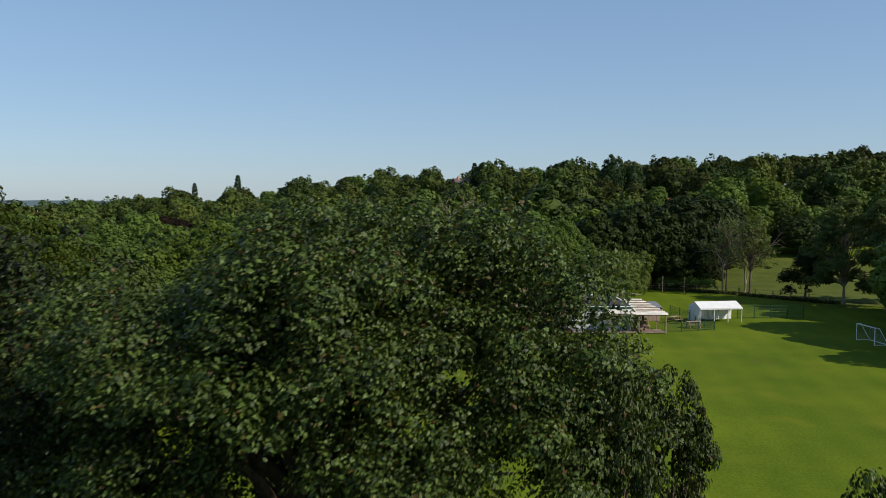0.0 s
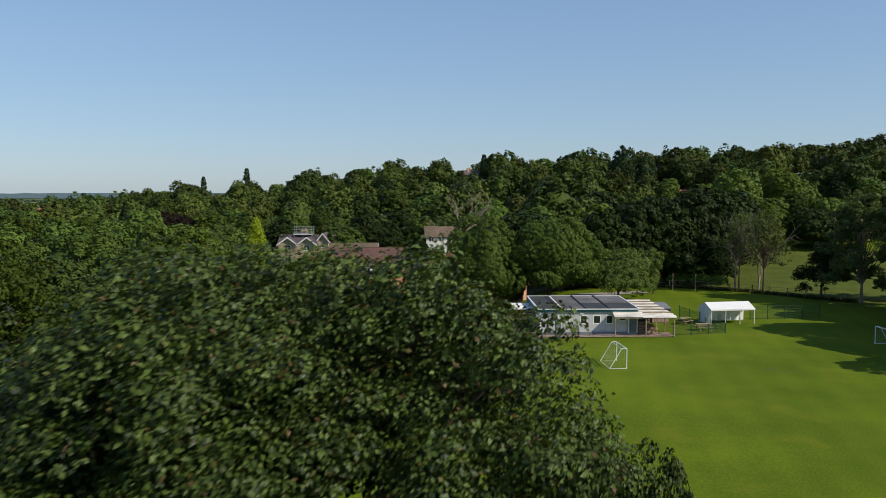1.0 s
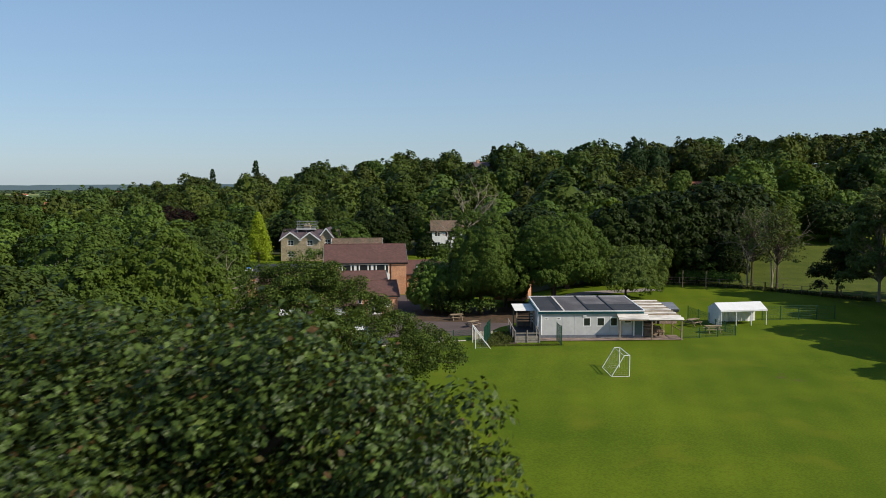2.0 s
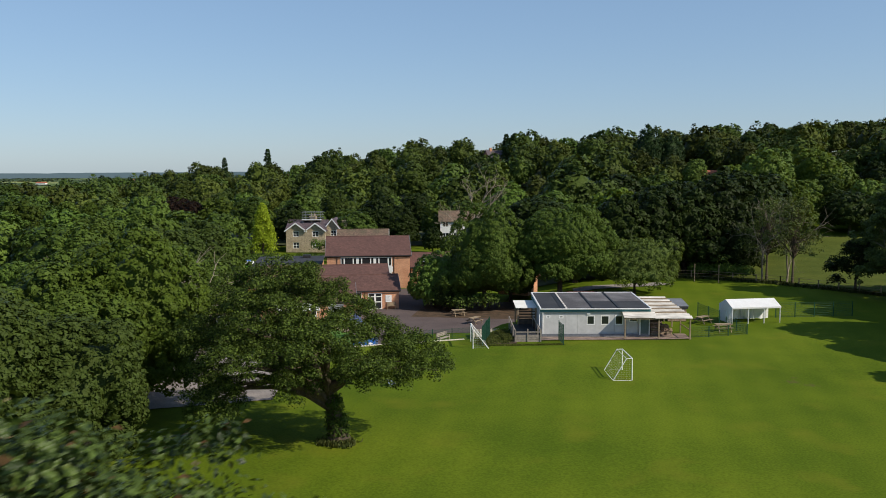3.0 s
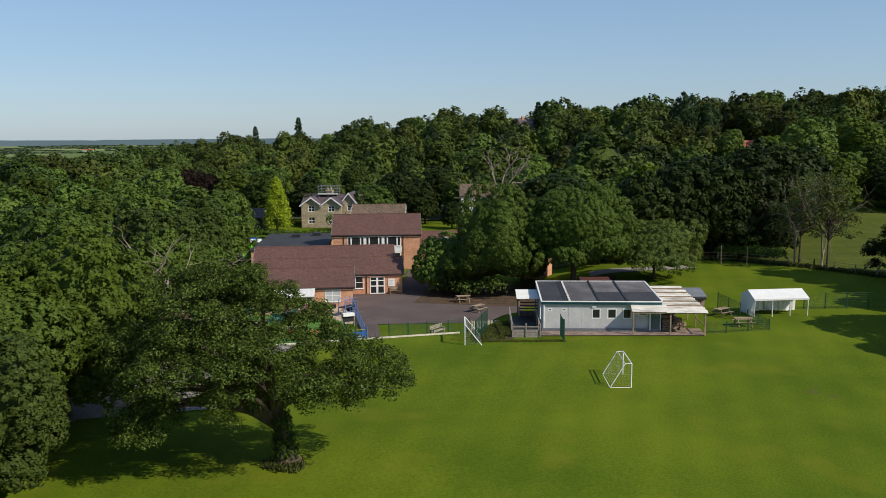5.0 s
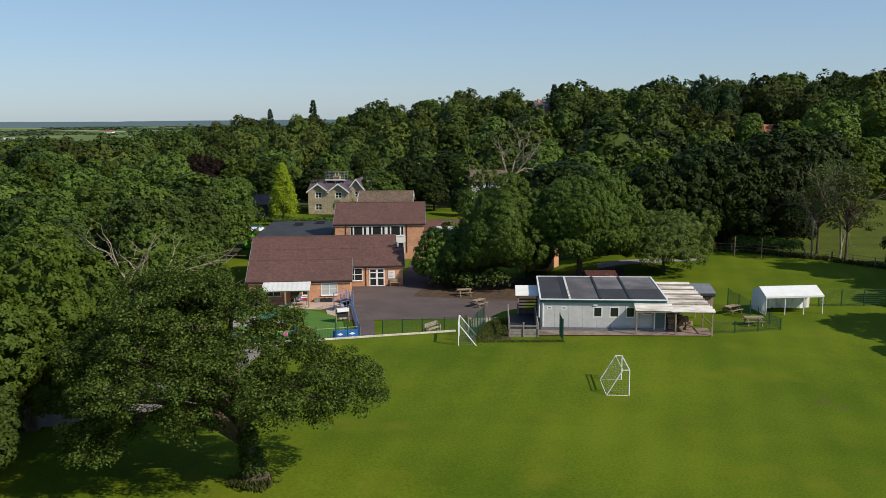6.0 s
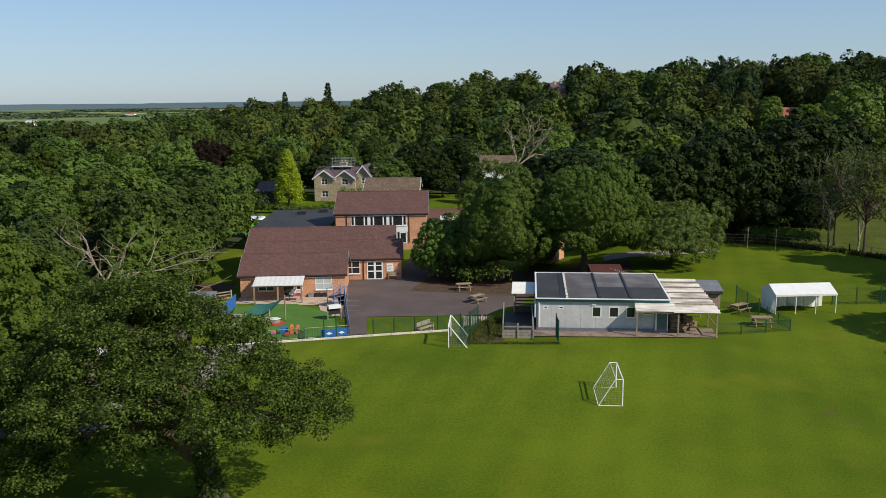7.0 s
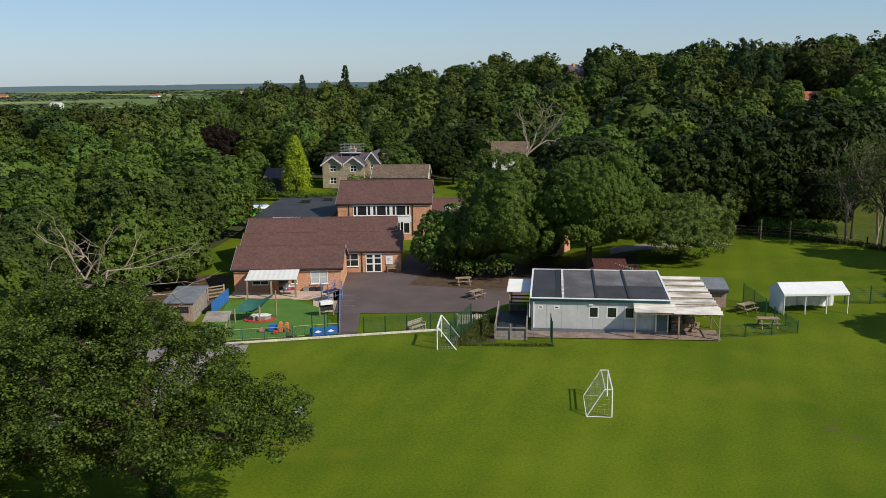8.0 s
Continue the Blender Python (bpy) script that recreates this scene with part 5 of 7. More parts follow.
def tree_parts(seed, height, rx, ry, clumps, per, leaf, base=0.22, girth=0.3, limbs=14, flat=0.55, corners=3, widest=0.42, size=(0.20, 0.34), lean=(0, 0), fork=0.5, shell=0.45, core=0.30, boughs=22, big=(0.30, 0.44), blobs=None, extra=None, thin=1):
    rng = np.random.default_rng(seed)
    c, r, c0 = bough_clumps(rng, rx, ry, height * base, height * 0.93, clumps, boughs, size, flat, widest, core, big)
    if blobs:
        c, r, c0 = blob_clumps(rng, blobs, clumps, size[0] * (rx + ry) / 2, size[1] * (rx + ry) / 2)
    off = np.array([lean[0] * 0.6, lean[1] * 0.6, 0])
    v, f = leaf_cloud(c + off, r, per // thin, leaf * (1.6 if thin > 1 else 1.0), rng, corners=corners, shell=shell)
    if extra:
        c2, r2, b2 = blob_clumps(rng, extra, len(extra) * 34, size[0] * (rx + ry) / 2, size[1] * (rx + ry) / 2)
        v2, f2 = leaf_cloud(c2, r2, per, leaf, rng, corners=corners, shell=shell)
        v, f = np.concatenate([v, v2]), np.concatenate([f, f2 + len(v)])
        c, c0 = np.concatenate([c, c2]), np.concatenate([c0, b2])
    c0 = c0[:, :3]
    crown = quad_mesh("crown", v, f)
    trunk = limb_geo(rng, height, height * base, np.concatenate([c0, c[::max(1, len(c) // 40)]]) + off, girth, limbs, lean, fork).mesh("trunk")
    return trunk, crown


def lobes(d, rng, count, wide, amp):
    """Rounded lobes with creases between them, over directions d."""
    i = np.arange(count)
    z = 1 - 1.7 * (i + 0.5) / count
    a = i * 2.39996
    c = np.stack([np.sqrt(1 - z * z) * np.cos(a), np.sqrt(1 - z * z) * np.sin(a), z], -1)
    c = unit(c + rng.normal(size=c.shape) * 0.9 / math.sqrt(count))
    reach = wide * (0.7 + 0.6 * rng.random(count)) * 2 / math.sqrt(count)
    high = amp * (0.45 + 0.9 * rng.random(count))
    off = np.arccos(np.clip(d @ c.T, -1, 1)) / reach
    return (high * np.sqrt(np.clip(1 - off * off, 0, 1))).max(1)


def dome_crown(rng, rx, ry, z0, z1, tufts, per, leaf, cuts=3, widest=0.40, big=(20, 0.22), ragged=0.10, tuft=(0.85, 1.5), proud=-0.02):
    """A full crown: a lobed dome of foliage covered with rounded tufts of leaves."""
    tall = z1 - z0
    up, down = tall * (1 - widest), tall * widest
    mid = np.array([0, 0, z0 + down])
    ph = rng.random(3) * 6.28
    seed = int(rng.integers(1 << 30))

    def surface(d):
        swell = 1 + ragged * (np.sin(2.1 * d[:, 0] + 1.7 * d[:, 2] + ph[0]) + np.sin(2.6 * d[:, 1] - 1.9 * d[:, 0] + ph[1]) + 0.7 * np.sin(4.1 * d[:, 2] + 3.3 * d[:, 1] + ph[2])) / 1.6
        r = swell * (0.78 + lobes(d, np.random.default_rng(seed), big[0], 1.05, big[1]))
        box = (np.abs(d) ** 2.3).sum(1) ** (-1 / 2.3)
        half = np.stack([np.full(len(d), rx), np.full(len(d), ry), np.where(d[:, 2] > 0, up, down)], -1)
        return mid + d * (r * box)[:, None] * half * 0.94

    d, bf = BALLS[cuts]
    bv = surface(d)
    area = np.linalg.norm(np.cross(bv[bf[:, 1]] - bv[bf[:, 0]], bv[bf[:, 2]] - bv[bf[:, 0]]), axis=1).sum() / 2
    # tufts, evenly scattered but for the underside
    i = np.arange(tufts)
    z = 1 - 1.55 * (i + 0.5) / tufts
    a = i * 2.39996 + ph[0]
    td = np.stack([np.sqrt(np.clip(1 - z * z, 0, 1)) * np.cos(a), np.sqrt(np.clip(1 - z * z, 0, 1)) * np.sin(a), z], -1)
    td = unit(td + rng.normal(size=td.shape) * 0.75 / math.sqrt(tufts))
    e = 0.05
    s1 = unit(np.cross(td, np.array([0.31, 0.52, 0.79])))
    s2 = np.cross(td, s1)
    tc = surface(td)
    face = unit(np.cross(surface(unit(td + s1 * e)) - tc, surface(unit(td + s2 * e)) - tc))
    face = face * np.sign(np.einsum("ij,ij->i", face, td))[:, None]
    tr = math.sqrt(0.78 * area / (math.pi * tufts)) * (tuft[0] + (tuft[1] - tuft[0]) * rng.random(tufts))
    tc = tc + face * (tr * (proud - 0.5 + 0.13 * rng.normal(size=tufts)))[:, None]
    # leaves over the outer half of each tuft
    k = np.repeat(i, per)
    n = len(k)
    q = unit(rng.normal(size=(n, 3)) * 0.66 + face[k] * 0.7 + np.array([0, 0, 0.2]))
    p = tc[k] + q * (tr[k] * (0.62 + 0.55 * rng.random(n)))[:, None]
    nrm = unit(q * 0.8 + face[k] * 0.3 + rng.normal(size=(n, 3)) * 0.34 + np.array([0, 0, 0.12]))
    t = unit(np.cross(nrm, rng.normal(size=(n, 3))))
    b = np.cross(nrm, t)
    size = leaf * (0.6 + 0.8 * rng.random((n, 1)))
    v = np.stack([p - t * size * 0.45 - b * size * 0.35, p + t * size * 0.1 + b * size * 0.5, p + t * size * 0.5 - b * size * 0.25], 1).reshape(-1, 3)
    bv = mid + (bv - mid) * 0.80
    tips = mid + (tc[rng.choice(tufts, 40)] - mid) * 0.85
    return v, np.arange(len(v)).reshape(-1, 3), bv, bf, tips


def leafy_mesh(name, v, f, bv, bf):
    """One mesh of leaves and of the foliage mass that carries them."""
    me = quad_mesh(name, np.concatenate([v, bv]), np.concatenate([f, bf + len(v)]))
    me.polygons.foreach_set("use_smooth", np.repeat([False, True], [len(f), len(bf)]))
    return me


def full_tree(seed, height, rx, ry, tufts, per, leaf, base=0.03, girth=0.28, limbs=6, fork=0.45, **shape):
    rng = np.random.default_rng(seed)
    v, f, bv, bf, c = dome_crown(rng, rx, ry, height * base, height, tufts, per, leaf, **shape)
    trunk = limb_geo(rng, height, height * base, c, girth, limbs, (0, 0), fork).mesh("trunk")
    return trunk, leafy_mesh("crown", v, f, bv, bf)


def conifer_parts(seed, height, radius, count, leaf, corners=3, power=0.9, column=False):
    rng = np.random.default_rng(seed)
    u = rng.random(count) ** 0.75
    if column:
        prof = radius * (np.sin(np.pi * np.clip(u * 0.93 + 0.06, 0, 1)) ** 0.45) * (1 - 0.25 * u)
    else:
        prof = radius * (1 - u) ** power + 0.12
    a = rng.random(count) * 6.2832
    k = 0.6 + 0.4 * rng.random(count)
    c = np.stack([np.cos(a) * prof * k, np.sin(a) * prof * k, height * (0.05 + 0.93 * u)], -1)
    r = np.stack([prof * 0.28 + 0.12] * 3, -1) * np.array([1, 1, 1.3])
    v, f = leaf_cloud(c, r, 22, leaf, rng, corners=corners, up=0.5)
    trunk = Geo().tube([(0, 0, -0.1), (0, 0, height * 0.4), (0, 0, height * 0.9)], [height * 0.022, height * 0.015, 0.03], 7).mesh("trunk")
    return trunk, quad_mesh("crown", v, f)


def plant(name, parts, m, leaf_mat, label, category="tree", group="", bark=None):
    t = thing(name, m, label, category, group)
    trunk, crown = parts
    if not trunk.materials:
        trunk.materials.append(bark or BARK)
    if not crown.materials:
        crown.materials.append(leaf_mat)
    a, b = new("trunk", trunk), new("crown", crown)
    a.parent = b.parent = t
    return t


# big oak that the camera first looks over
OAK_BOUGHS = [(2.3, -2.4, 12.9, 1.7), (4.0, -2.6, 12.9, 1.6), (5.0, -2.4, 12.2, 1.5), (5.8, -2.6, 10.9, 1.5), (0.2, -4.2, 12.6, 1.9), (-0.1, -5.3, 12.4, 1.5), (-1.2, -3.6, 12.2, 1.4), (-3.4, -2.6, 10.8, 1.9),
              (-0.2, -1.6, 13.0, 1.8), (-1.9, -0.6, 11.8, 1.7), (3.4, 0.1, 12.2, 1.8), (5.2, 0.0, 11.0, 1.6), (3.2, -3.6, 11.2, 1.6), (5.0, -3.7, 10.6, 1.4), (1.2, -4.7, 11.0, 1.7), (-1.0, -5.6, 10.9, 1.7),
              (-3.0, -4.8, 11.0, 1.8), (6.5, -1.3, 9.3, 1.6), (4.2, -4.2, 9.2, 1.6), (7.3, 0.4, 8.6, 1.7), (-4.8, -3.2, 11.6, 1.5), (2.0, -5.1, 9.0, 1.7), (-5.4, -3.0, 8.2, 2.0), (-3.0, -4.5, 8.4, 1.9)]
near_oak = tree_parts(11, 13.4, 6.6, 6.0, 560, 190, 0.108, base=0.10, girth=0.55, limbs=60, corners=4, size=(0.06, 0.125), widest=0.36, flat=0.4, core=0.4, boughs=60, big=(0.2, 0.3), thin=2, extra=OAK_BOUGHS)
plant("oak_tree", near_oak, pose(-2.8, 21.2, 0), NEAR_LEAF, "large dark green oak with dense lobed crown", group="big oaks")
plant("oak_tree", tree_parts(12, 14.5, 8.9, 8.4, 700, 84, 0.18, base=0.08, girth=0.55, limbs=40, corners=4, size=(0.05, 0.09), widest=0.36, flat=0.38, core=0.45, boughs=70, big=(0.18, 0.27)), pose(-12.0, 20.5, 0, 0, 0, 140) @ Matrix.Diagonal((0.85, 0.85, 0.96, 1)), NEAR_LEAF, "large dark green oak with dense lobed crown", group="big oaks")
# spreading oak on the lawn: a high western dome and low boughs that reach east
LAWN_OAK = [(-2.8, 0.5, 9.3, 2.4), (-5.4, 1.0, 8.6, 2.3), (-0.6, 1.0, 8.2, 2.1), (-3.5, -2.6, 8.2, 2.2), (-3.5, 4.0, 8.0, 2.4), (-6.8, -1.0, 6.2, 2.1), (-7.0, 2.6, 5.8, 2.0),
            (0.6, -2.2, 6.8, 1.9), (-1.0, -4.2, 6.2, 1.9), (-4.6, -4.6, 5.6, 2.0), (1.0, 3.4, 6.6, 2.0), (3.0, 0.4, 6.2, 1.8), (4.6, -1.8, 5.4, 1.6), (5.4, 1.6, 5.2, 1.6), (6.5, -0.4, 4.7, 1.2),
            (-6.6, -3.4, 4.0, 1.6), (-2.6, 0.2, 6.2, 2.0), (2.6, -4.0, 5.2, 1.5), (-5.6, 4.6, 5.0, 1.9), (-7.8, 0.5, 3.8, 1.4),
            (4.7, -1.0, 4.1, 1.3), (2.0, -2.6, 4.2, 1.4), (-1.5, -3.2, 4.4, 1.5), (-5.9, -2.2, 3.3, 1.6), (-6.2, -4.2, 2.5, 1.2), (0.9, 1.6, 4.6, 1.4), (-3.0, 3.0, 5.0, 1.8)]
lawn_oak = tree_parts(23, 11.2, 7.4, 7.4, 960, 170, 0.125, girth=0.62, limbs=34, corners=4, shell=0.4, size=(0.05, 0.092), lean=(-0.9, 0.2), fork=0.32, blobs=LAWN_OAK)
plant("oak_tree", lawn_oak, pose(-4.1, 62.6, 0), OAK_LEAF, "spreading oak with ivy-clad trunk standing on the lawn")

rng = np.random.default_rng(5)
KINDS, DISTANT = [], []
KIND_HEIGHT = (11, 13, 10, 14, 12, 12, 12.5)
for s, (rx, wd, n, rg) in enumerate(((4.6, 0.36, 30, 0.10), (5.0, 0.40, 34, 0.12), (5.0, 0.34, 26, 0.08), (4.7, 0.45, 36, 0.14), (5.6, 0.36, 38, 0.10), (5.2, 0.42, 22, 0.16), (4.4, 0.34, 30, 0.16))):
    KINDS.append(full_tree(100 + s, KIND_HEIGHT[s], rx, rx * 0.95, 230, 33, 0.42, cuts=2, widest=wd, ragged=rg, big=(n - 10, 0.18)))
    DISTANT.append(full_tree(200 + s, KIND_HEIGHT[s], rx, rx * 0.95, 160, 28, 0.54, cuts=2, widest=wd, ragged=rg, big=(n - 10, 0.18)))
FINE = [full_tree(131 + s, 12, 5.2, 5.0, 760, 48, 0.26, widest=0.40, ragged=0.15, big=(24, 0.30)) for s in range(2)]
BRIGHT = full_tree(140, 11, 5.0, 5.0, 760, 62, 0.22, base=0.05, big=(22, 0.28))
ASH = tree_parts(151, 15, 5.6, 5.0, 620, 70, 0.22, base=0.12, girth=0.2, limbs=60, size=(0.06, 0.12), core=0.12, boughs=40, big=(0.16, 0.28), fork=0.3)
THIN = tree_parts(150, 13, 3.6, 3.4, 132, 30, 0.24, base=0.24, girth=0.15, limbs=70, size=(0.12, 0.24), core=0.15)
LOW = tree_parts(160, 6.6, 4.6, 4.0, 200, 60, 0.24, base=0.10, girth=0.2, limbs=20, size=(0.10, 0.20), widest=0.3, big=(0.2, 0.34))
PINE = conifer_parts(170, 13, 3.0, 180, 0.45)
POPLAR = conifer_parts(171, 15, 1.7, 170, 0.4, column=True)
GOLD = conifer_parts(172, 10.2, 2.5, 560, 0.25, power=0.62)


LEAVED = {}


def leaved(k, fine, mat):
    """A tree's meshes with one kind of leaf."""
    k = k % 2 if fine > 1 else k
    key = (k, fine, mat.name)
    if key not in LEAVED:
        trunk, crown = (DISTANT, KINDS, FINE)[fine][k]
        crown = crown.copy()
        crown.materials.clear()
        LEAVED[key] = (trunk, crown)
    return LEAVED[key]


def broadleaf(x, y, height, kind=None, label="", mat=None, wide=1.0, name="tree"):
    k = int(rng.integers(len(KINDS))) if kind is None else kind
    fine = 2 if y < 92 else 1 if y < 150 else 0
    s = height / (12 if fine > 1 else KIND_HEIGHT[k])
    m = pose(x, y, tz(x, y) - 0.05, 0, 0, float(rng.random() * 360)) @ Matrix.Diagonal((s * wide, s * wide, s, 1))
    mat = mat or TREE_LEAF
    return plant(name, leaved(k, fine, mat), m, mat, label or ("dense tree with wood shade put into its dark green leaf" if mat == DARK_SHADED_LEAF else "bright green broadleaved tree in the wood" if mat == BRIGHT_LEAF else "broadleaved tree in full dark green leaf"), group="woodland trees")


# trees by the playground and the field's edge
plant("maple_tree", full_tree(31, 12.2, 5.6, 5.4, 800, 62, 0.20, base=0.03, girth=0.32, widest=0.42, big=(20, 0.30), ragged=0.17, limbs=8), pose(4.6, 122.0, ZP), MAPLE_LEAF, "dense dark tree at the back of the playground")
plant("maple_tree", full_tree(32, 13.4, 7.7, 6.4, 1150, 62, 0.20, base=0.08, girth=0.4, widest=0.42, big=(34, 0.18), ragged=0.09, limbs=10), pose(14.6, 124.0, -0.9), MAPLE_LEAF, "broad spreading tree behind the classroom")
plant("apple_tree", full_tree(33, 7.4, 5.5, 4.6, 520, 54, 0.19, base=0.14, girth=0.2, widest=0.40, big=(20, 0.36), ragged=0.16, limbs=16, fork=0.3, proud=0.6), pose(24.6, 125.5, tz(24.6, 125.5)), GREY_LEAF, "smaller grey-green tree beside the path")
broadleaf(-1.9, 123.6, 7.4, 2, "rounded shrubby tree beside the school wing")
broadleaf(-0.6, 121.2, 4.6, 4, "rounded dark shrubby tree beside the school wing", mat=DARK_SHADED_LEAF)
broadleaf(8.2, 128.5, 9.0, 0)
broadleaf(-2.2, 178.0, 5.4, 4, mat=MAPLE_LEAF)
broadleaf(2.6, 186.0, 7.0, 2, mat=MID_LEAF)
broadleaf(-6.5, 188.0, 6.0, 0, mat=DARK_SHADED_LEAF)
broadleaf(-1.0, 128.5, 7.5, 4)
plant("ash_tree", THIN, pose(46.0, 138.5, tz(46, 138.5)), ASH_LEAF, "slender grey-green tree with bare lower trunk", group="thin trees")
# east of x = 20 the leaf colour has the hollow's shade in it
for x, y, h in ((18, 138, 12), (24, 141, 13), (30, 142.5, 14), (35.5, 145.5, 15), (41, 147.5, 15), (46, 153, 15), (38, 153, 15), (51, 163, 15), (43.5, 144, 8), (56, 174, 15)):
    broadleaf(x, y, h, mat=DARK_SHADED_LEAF if x > 20 else None)
plant("ash_tree", THIN, pose(48.0, 133.5, tz(48, 133.5), 0, 0, 120) @ Matrix.Scale(1.05, 4), ASH_LEAF, "slender grey-green tree with bare lower trunk", group="thin trees")
plant("tree", LOW, pose(54.0, 127.0, tz(54, 127) - 0.05), DARK_SHADED_LEAF, "low dark spreading tree at the meadow fence", group="woodland trees")
for x, y, k, turn in ((57.6, 122.5, 1.1, 0), (61.0, 117.0, 1.1, 140), (66.5, 124.5, 1.05, 220), (63.5, 112.0, 1.1, 60)):
    plant("ash_tree", ASH, pose(x, y, tz(x, y) - 0.05, 0, 0, turn) @ Matrix.Scale(k, 4), ASH_LEAF, "tall airy grey-green ash with several bare stems", group="field ashes", bark=PALE_BARK)
for x, y, h in ((55.5, 94.0, 15), (65.0, 110.0, 17), (60.5, 104.0, 15), (54.0, 86.0, 14), (66, 104, 17), (52, 76, 12)):
    broadleaf(x, y, h, label="broadleaved tree at the edge of the playing field")
# trees on the west side of the field
plant("lime_tree", BRIGHT, pose(-20.0, 68.0, 0) @ Matrix.Scale(1.12, 4), BRIGHT_LEAF, "bright green broadleaved tree beside the lawn")
for x, y, h, k in ((-20.5, 51.0, 11.5, 1), (-26, 60, 12, 0), (-22.5, 75, 11, 1), (-22.5, 62, 11, 4), (-28, 75, 10.5, 4), (-32, 88, 9, 2), (-36, 98, 11, 1), (-32, 107, 10, 0), (-29, 44, 13, 4), (-33.5, 117, 11, 1), (-35, 128, 12, 3), (-37, 138, 12.5, 4), (-36, 114, 12, 3), (-39, 123, 13, 0), (-29, 112, 8, 2)):
    broadleaf(x, y, h, k, "broadleaved tree along the western hedge", mat=(MAPLE_LEAF, MID_LEAF)[k % 2], wide=1.0 + 0.04 * k)
plant("lime_tree", tree_parts(14, 14.2, 7.0, 7.0, 400, 100, 0.22, base=0.12, girth=0.4, limbs=24, corners=4, size=(0.06, 0.11), boughs=40, big=(0.22, 0.32)), pose(-22.6, 41.0, 0) @ Matrix.Scale(1.1, 4), BRIGHT_LEAF, "bright green broadleaved tree beside the big oak")
young_oak = tree_parts(15, 12.0, 3.3, 3.3, 220, 60, 0.19, base=0.1, girth=0.2, limbs=24, corners=4, size=(0.09, 0.16), boughs=22, widest=0.36)
for x, y, wide, tall, turn in ((3.5, 17.7, 0.5, 0.98, 0), (5.7, 20.8, 0.45, 0.9, 70), (7.9, 15.2, 0.6, 0.84, 130)):
    plant("young_oak", young_oak, pose(x, y, 0, 0, 0, turn) @ Matrix.Diagonal((wide, wide, tall, 1)), NEAR_LEAF, "slim young oak growing at the big oak's side", group="young oaks")
broadleaf(-17.6, 55.5, 9.0, 1, "dark broadleaved tree at the edge of the lawn", mat=MID_LEAF, wide=1.12)
plant("cypress", GOLD, pose(-40.7, 182.0, -0.9) @ Matrix.Scale(1.06, 4), GOLD_LEAF, "pointed golden-yellow conifer in the house garden", "conifer")
plant("poplar", POPLAR, pose(-123.0, 421, 8.0) @ Matrix.Diagonal((1, 1, 0.95, 1)), PINE_LEAF, "slim dark poplar above the woods", "tree", "poplars")
plant("poplar", POPLAR, pose(-101.2, 419, 8.0, 0, 0, 70) @ Matrix.Diagonal((1.25, 1.25, 1.22, 1)), PINE_LEAF, "slim dark poplar above the woods", "tree", "poplars")
plant("poplar", POPLAR, pose(11.5, 329.4, 15.5, 0, 0, 30) @ Matrix.Diagonal((1, 1, 0.92, 1)), PINE_LEAF, "slim dark poplar above the woods", "tree", "poplars")
for x, y, top, wide in ((-77, 186, 9.5, 0.9),):
    k = (top - tz(x, y)) / 11
    plant("lime_tree", BRIGHT, pose(x, y, tz(x, y), 0, 0, x) @ Matrix.Diagonal((k * wide, k * wide, k, 1)), BRIGHT_LEAF, "broad bright green tree crown standing out of the wood", group="bright trees")
plant("copper_beech", full_tree(41, 11.6, 8.8, 7.0, 420, 30, 0.46, base=0.05), pose(-66.4, 203, -1.2), COPPER_LEAF, "broad dark copper beech crown among green trees")


HOUSES = ((-2.5, 200, 8, 62), (9, 352, 7, 48), (63, 245, 3.0, 14), (-93, 422, 5, 28), (-177, 423, 4, 22), (-143, 303, 4, 22), (-66.4, 203, 6, 40), (-41, 182, 3, 45), (-46, 182, 3, 40), (-37, 148, 3.2, 40))


def clear(x, y):
    """Ground that stays free of woodland."""
    if y < 84 or (y < 106 and x > -30):
        return True
    if y < 137 and -30 < x < 64:
        return True
    if y < 168 and -37 < x < 12:
        return True
    if 150 < y < 192 and -47 < x < 2:
        return True
    if y <= 165 and y > 137 and -37 < x < -5:
        return True
    if 45 + (y - 142) * 0.44 < x < 100 and y < 186:
        return True
    if 12 <= x <= 36 and y < 140:
        return True
    for hx, hy, wide, deep in HOUSES:
        u = ((x - 15) * (hx - 15) + (y - 29) * (hy - 29)) / ((hx - 15) ** 2 + (hy - 29) ** 2)
        far = math.hypot(hx - 15, hy - 29)
        if 1 - deep / far < u < 1.03 and abs((x - 15) * (hy - 29) - (y - 29) * (hx - 15)) / far < wide:
            return True
    return False


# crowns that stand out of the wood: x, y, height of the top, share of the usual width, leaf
FEATURE = ((21.8, 186, 18.6, 1.25, MID_LEAF), (44.8, 263, 22.6, 1.0, MID_LEAF), (32.0, 153, 10.4, 0.95, BRIGHT_LEAF), (64.3, 185, 15.0, 1.15, BRIGHT_LEAF), (37.2, 144, 12.6, 0.9, DARK_SHADED_LEAF),
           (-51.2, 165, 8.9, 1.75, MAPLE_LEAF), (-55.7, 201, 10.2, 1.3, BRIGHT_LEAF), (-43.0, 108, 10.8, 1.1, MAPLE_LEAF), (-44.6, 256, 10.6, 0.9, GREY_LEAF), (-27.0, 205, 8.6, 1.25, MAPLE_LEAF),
           (-13.0, 196, 8.5, 1.1, DARK_SHADED_LEAF), (36.7, 286, 26.8, 1.0, PINE_LEAF), (50.9, 259, 28.4, 0.8, PINE_LEAF), (57.0, 262, 27.0, 0.9, PINE_LEAF))
spots = []


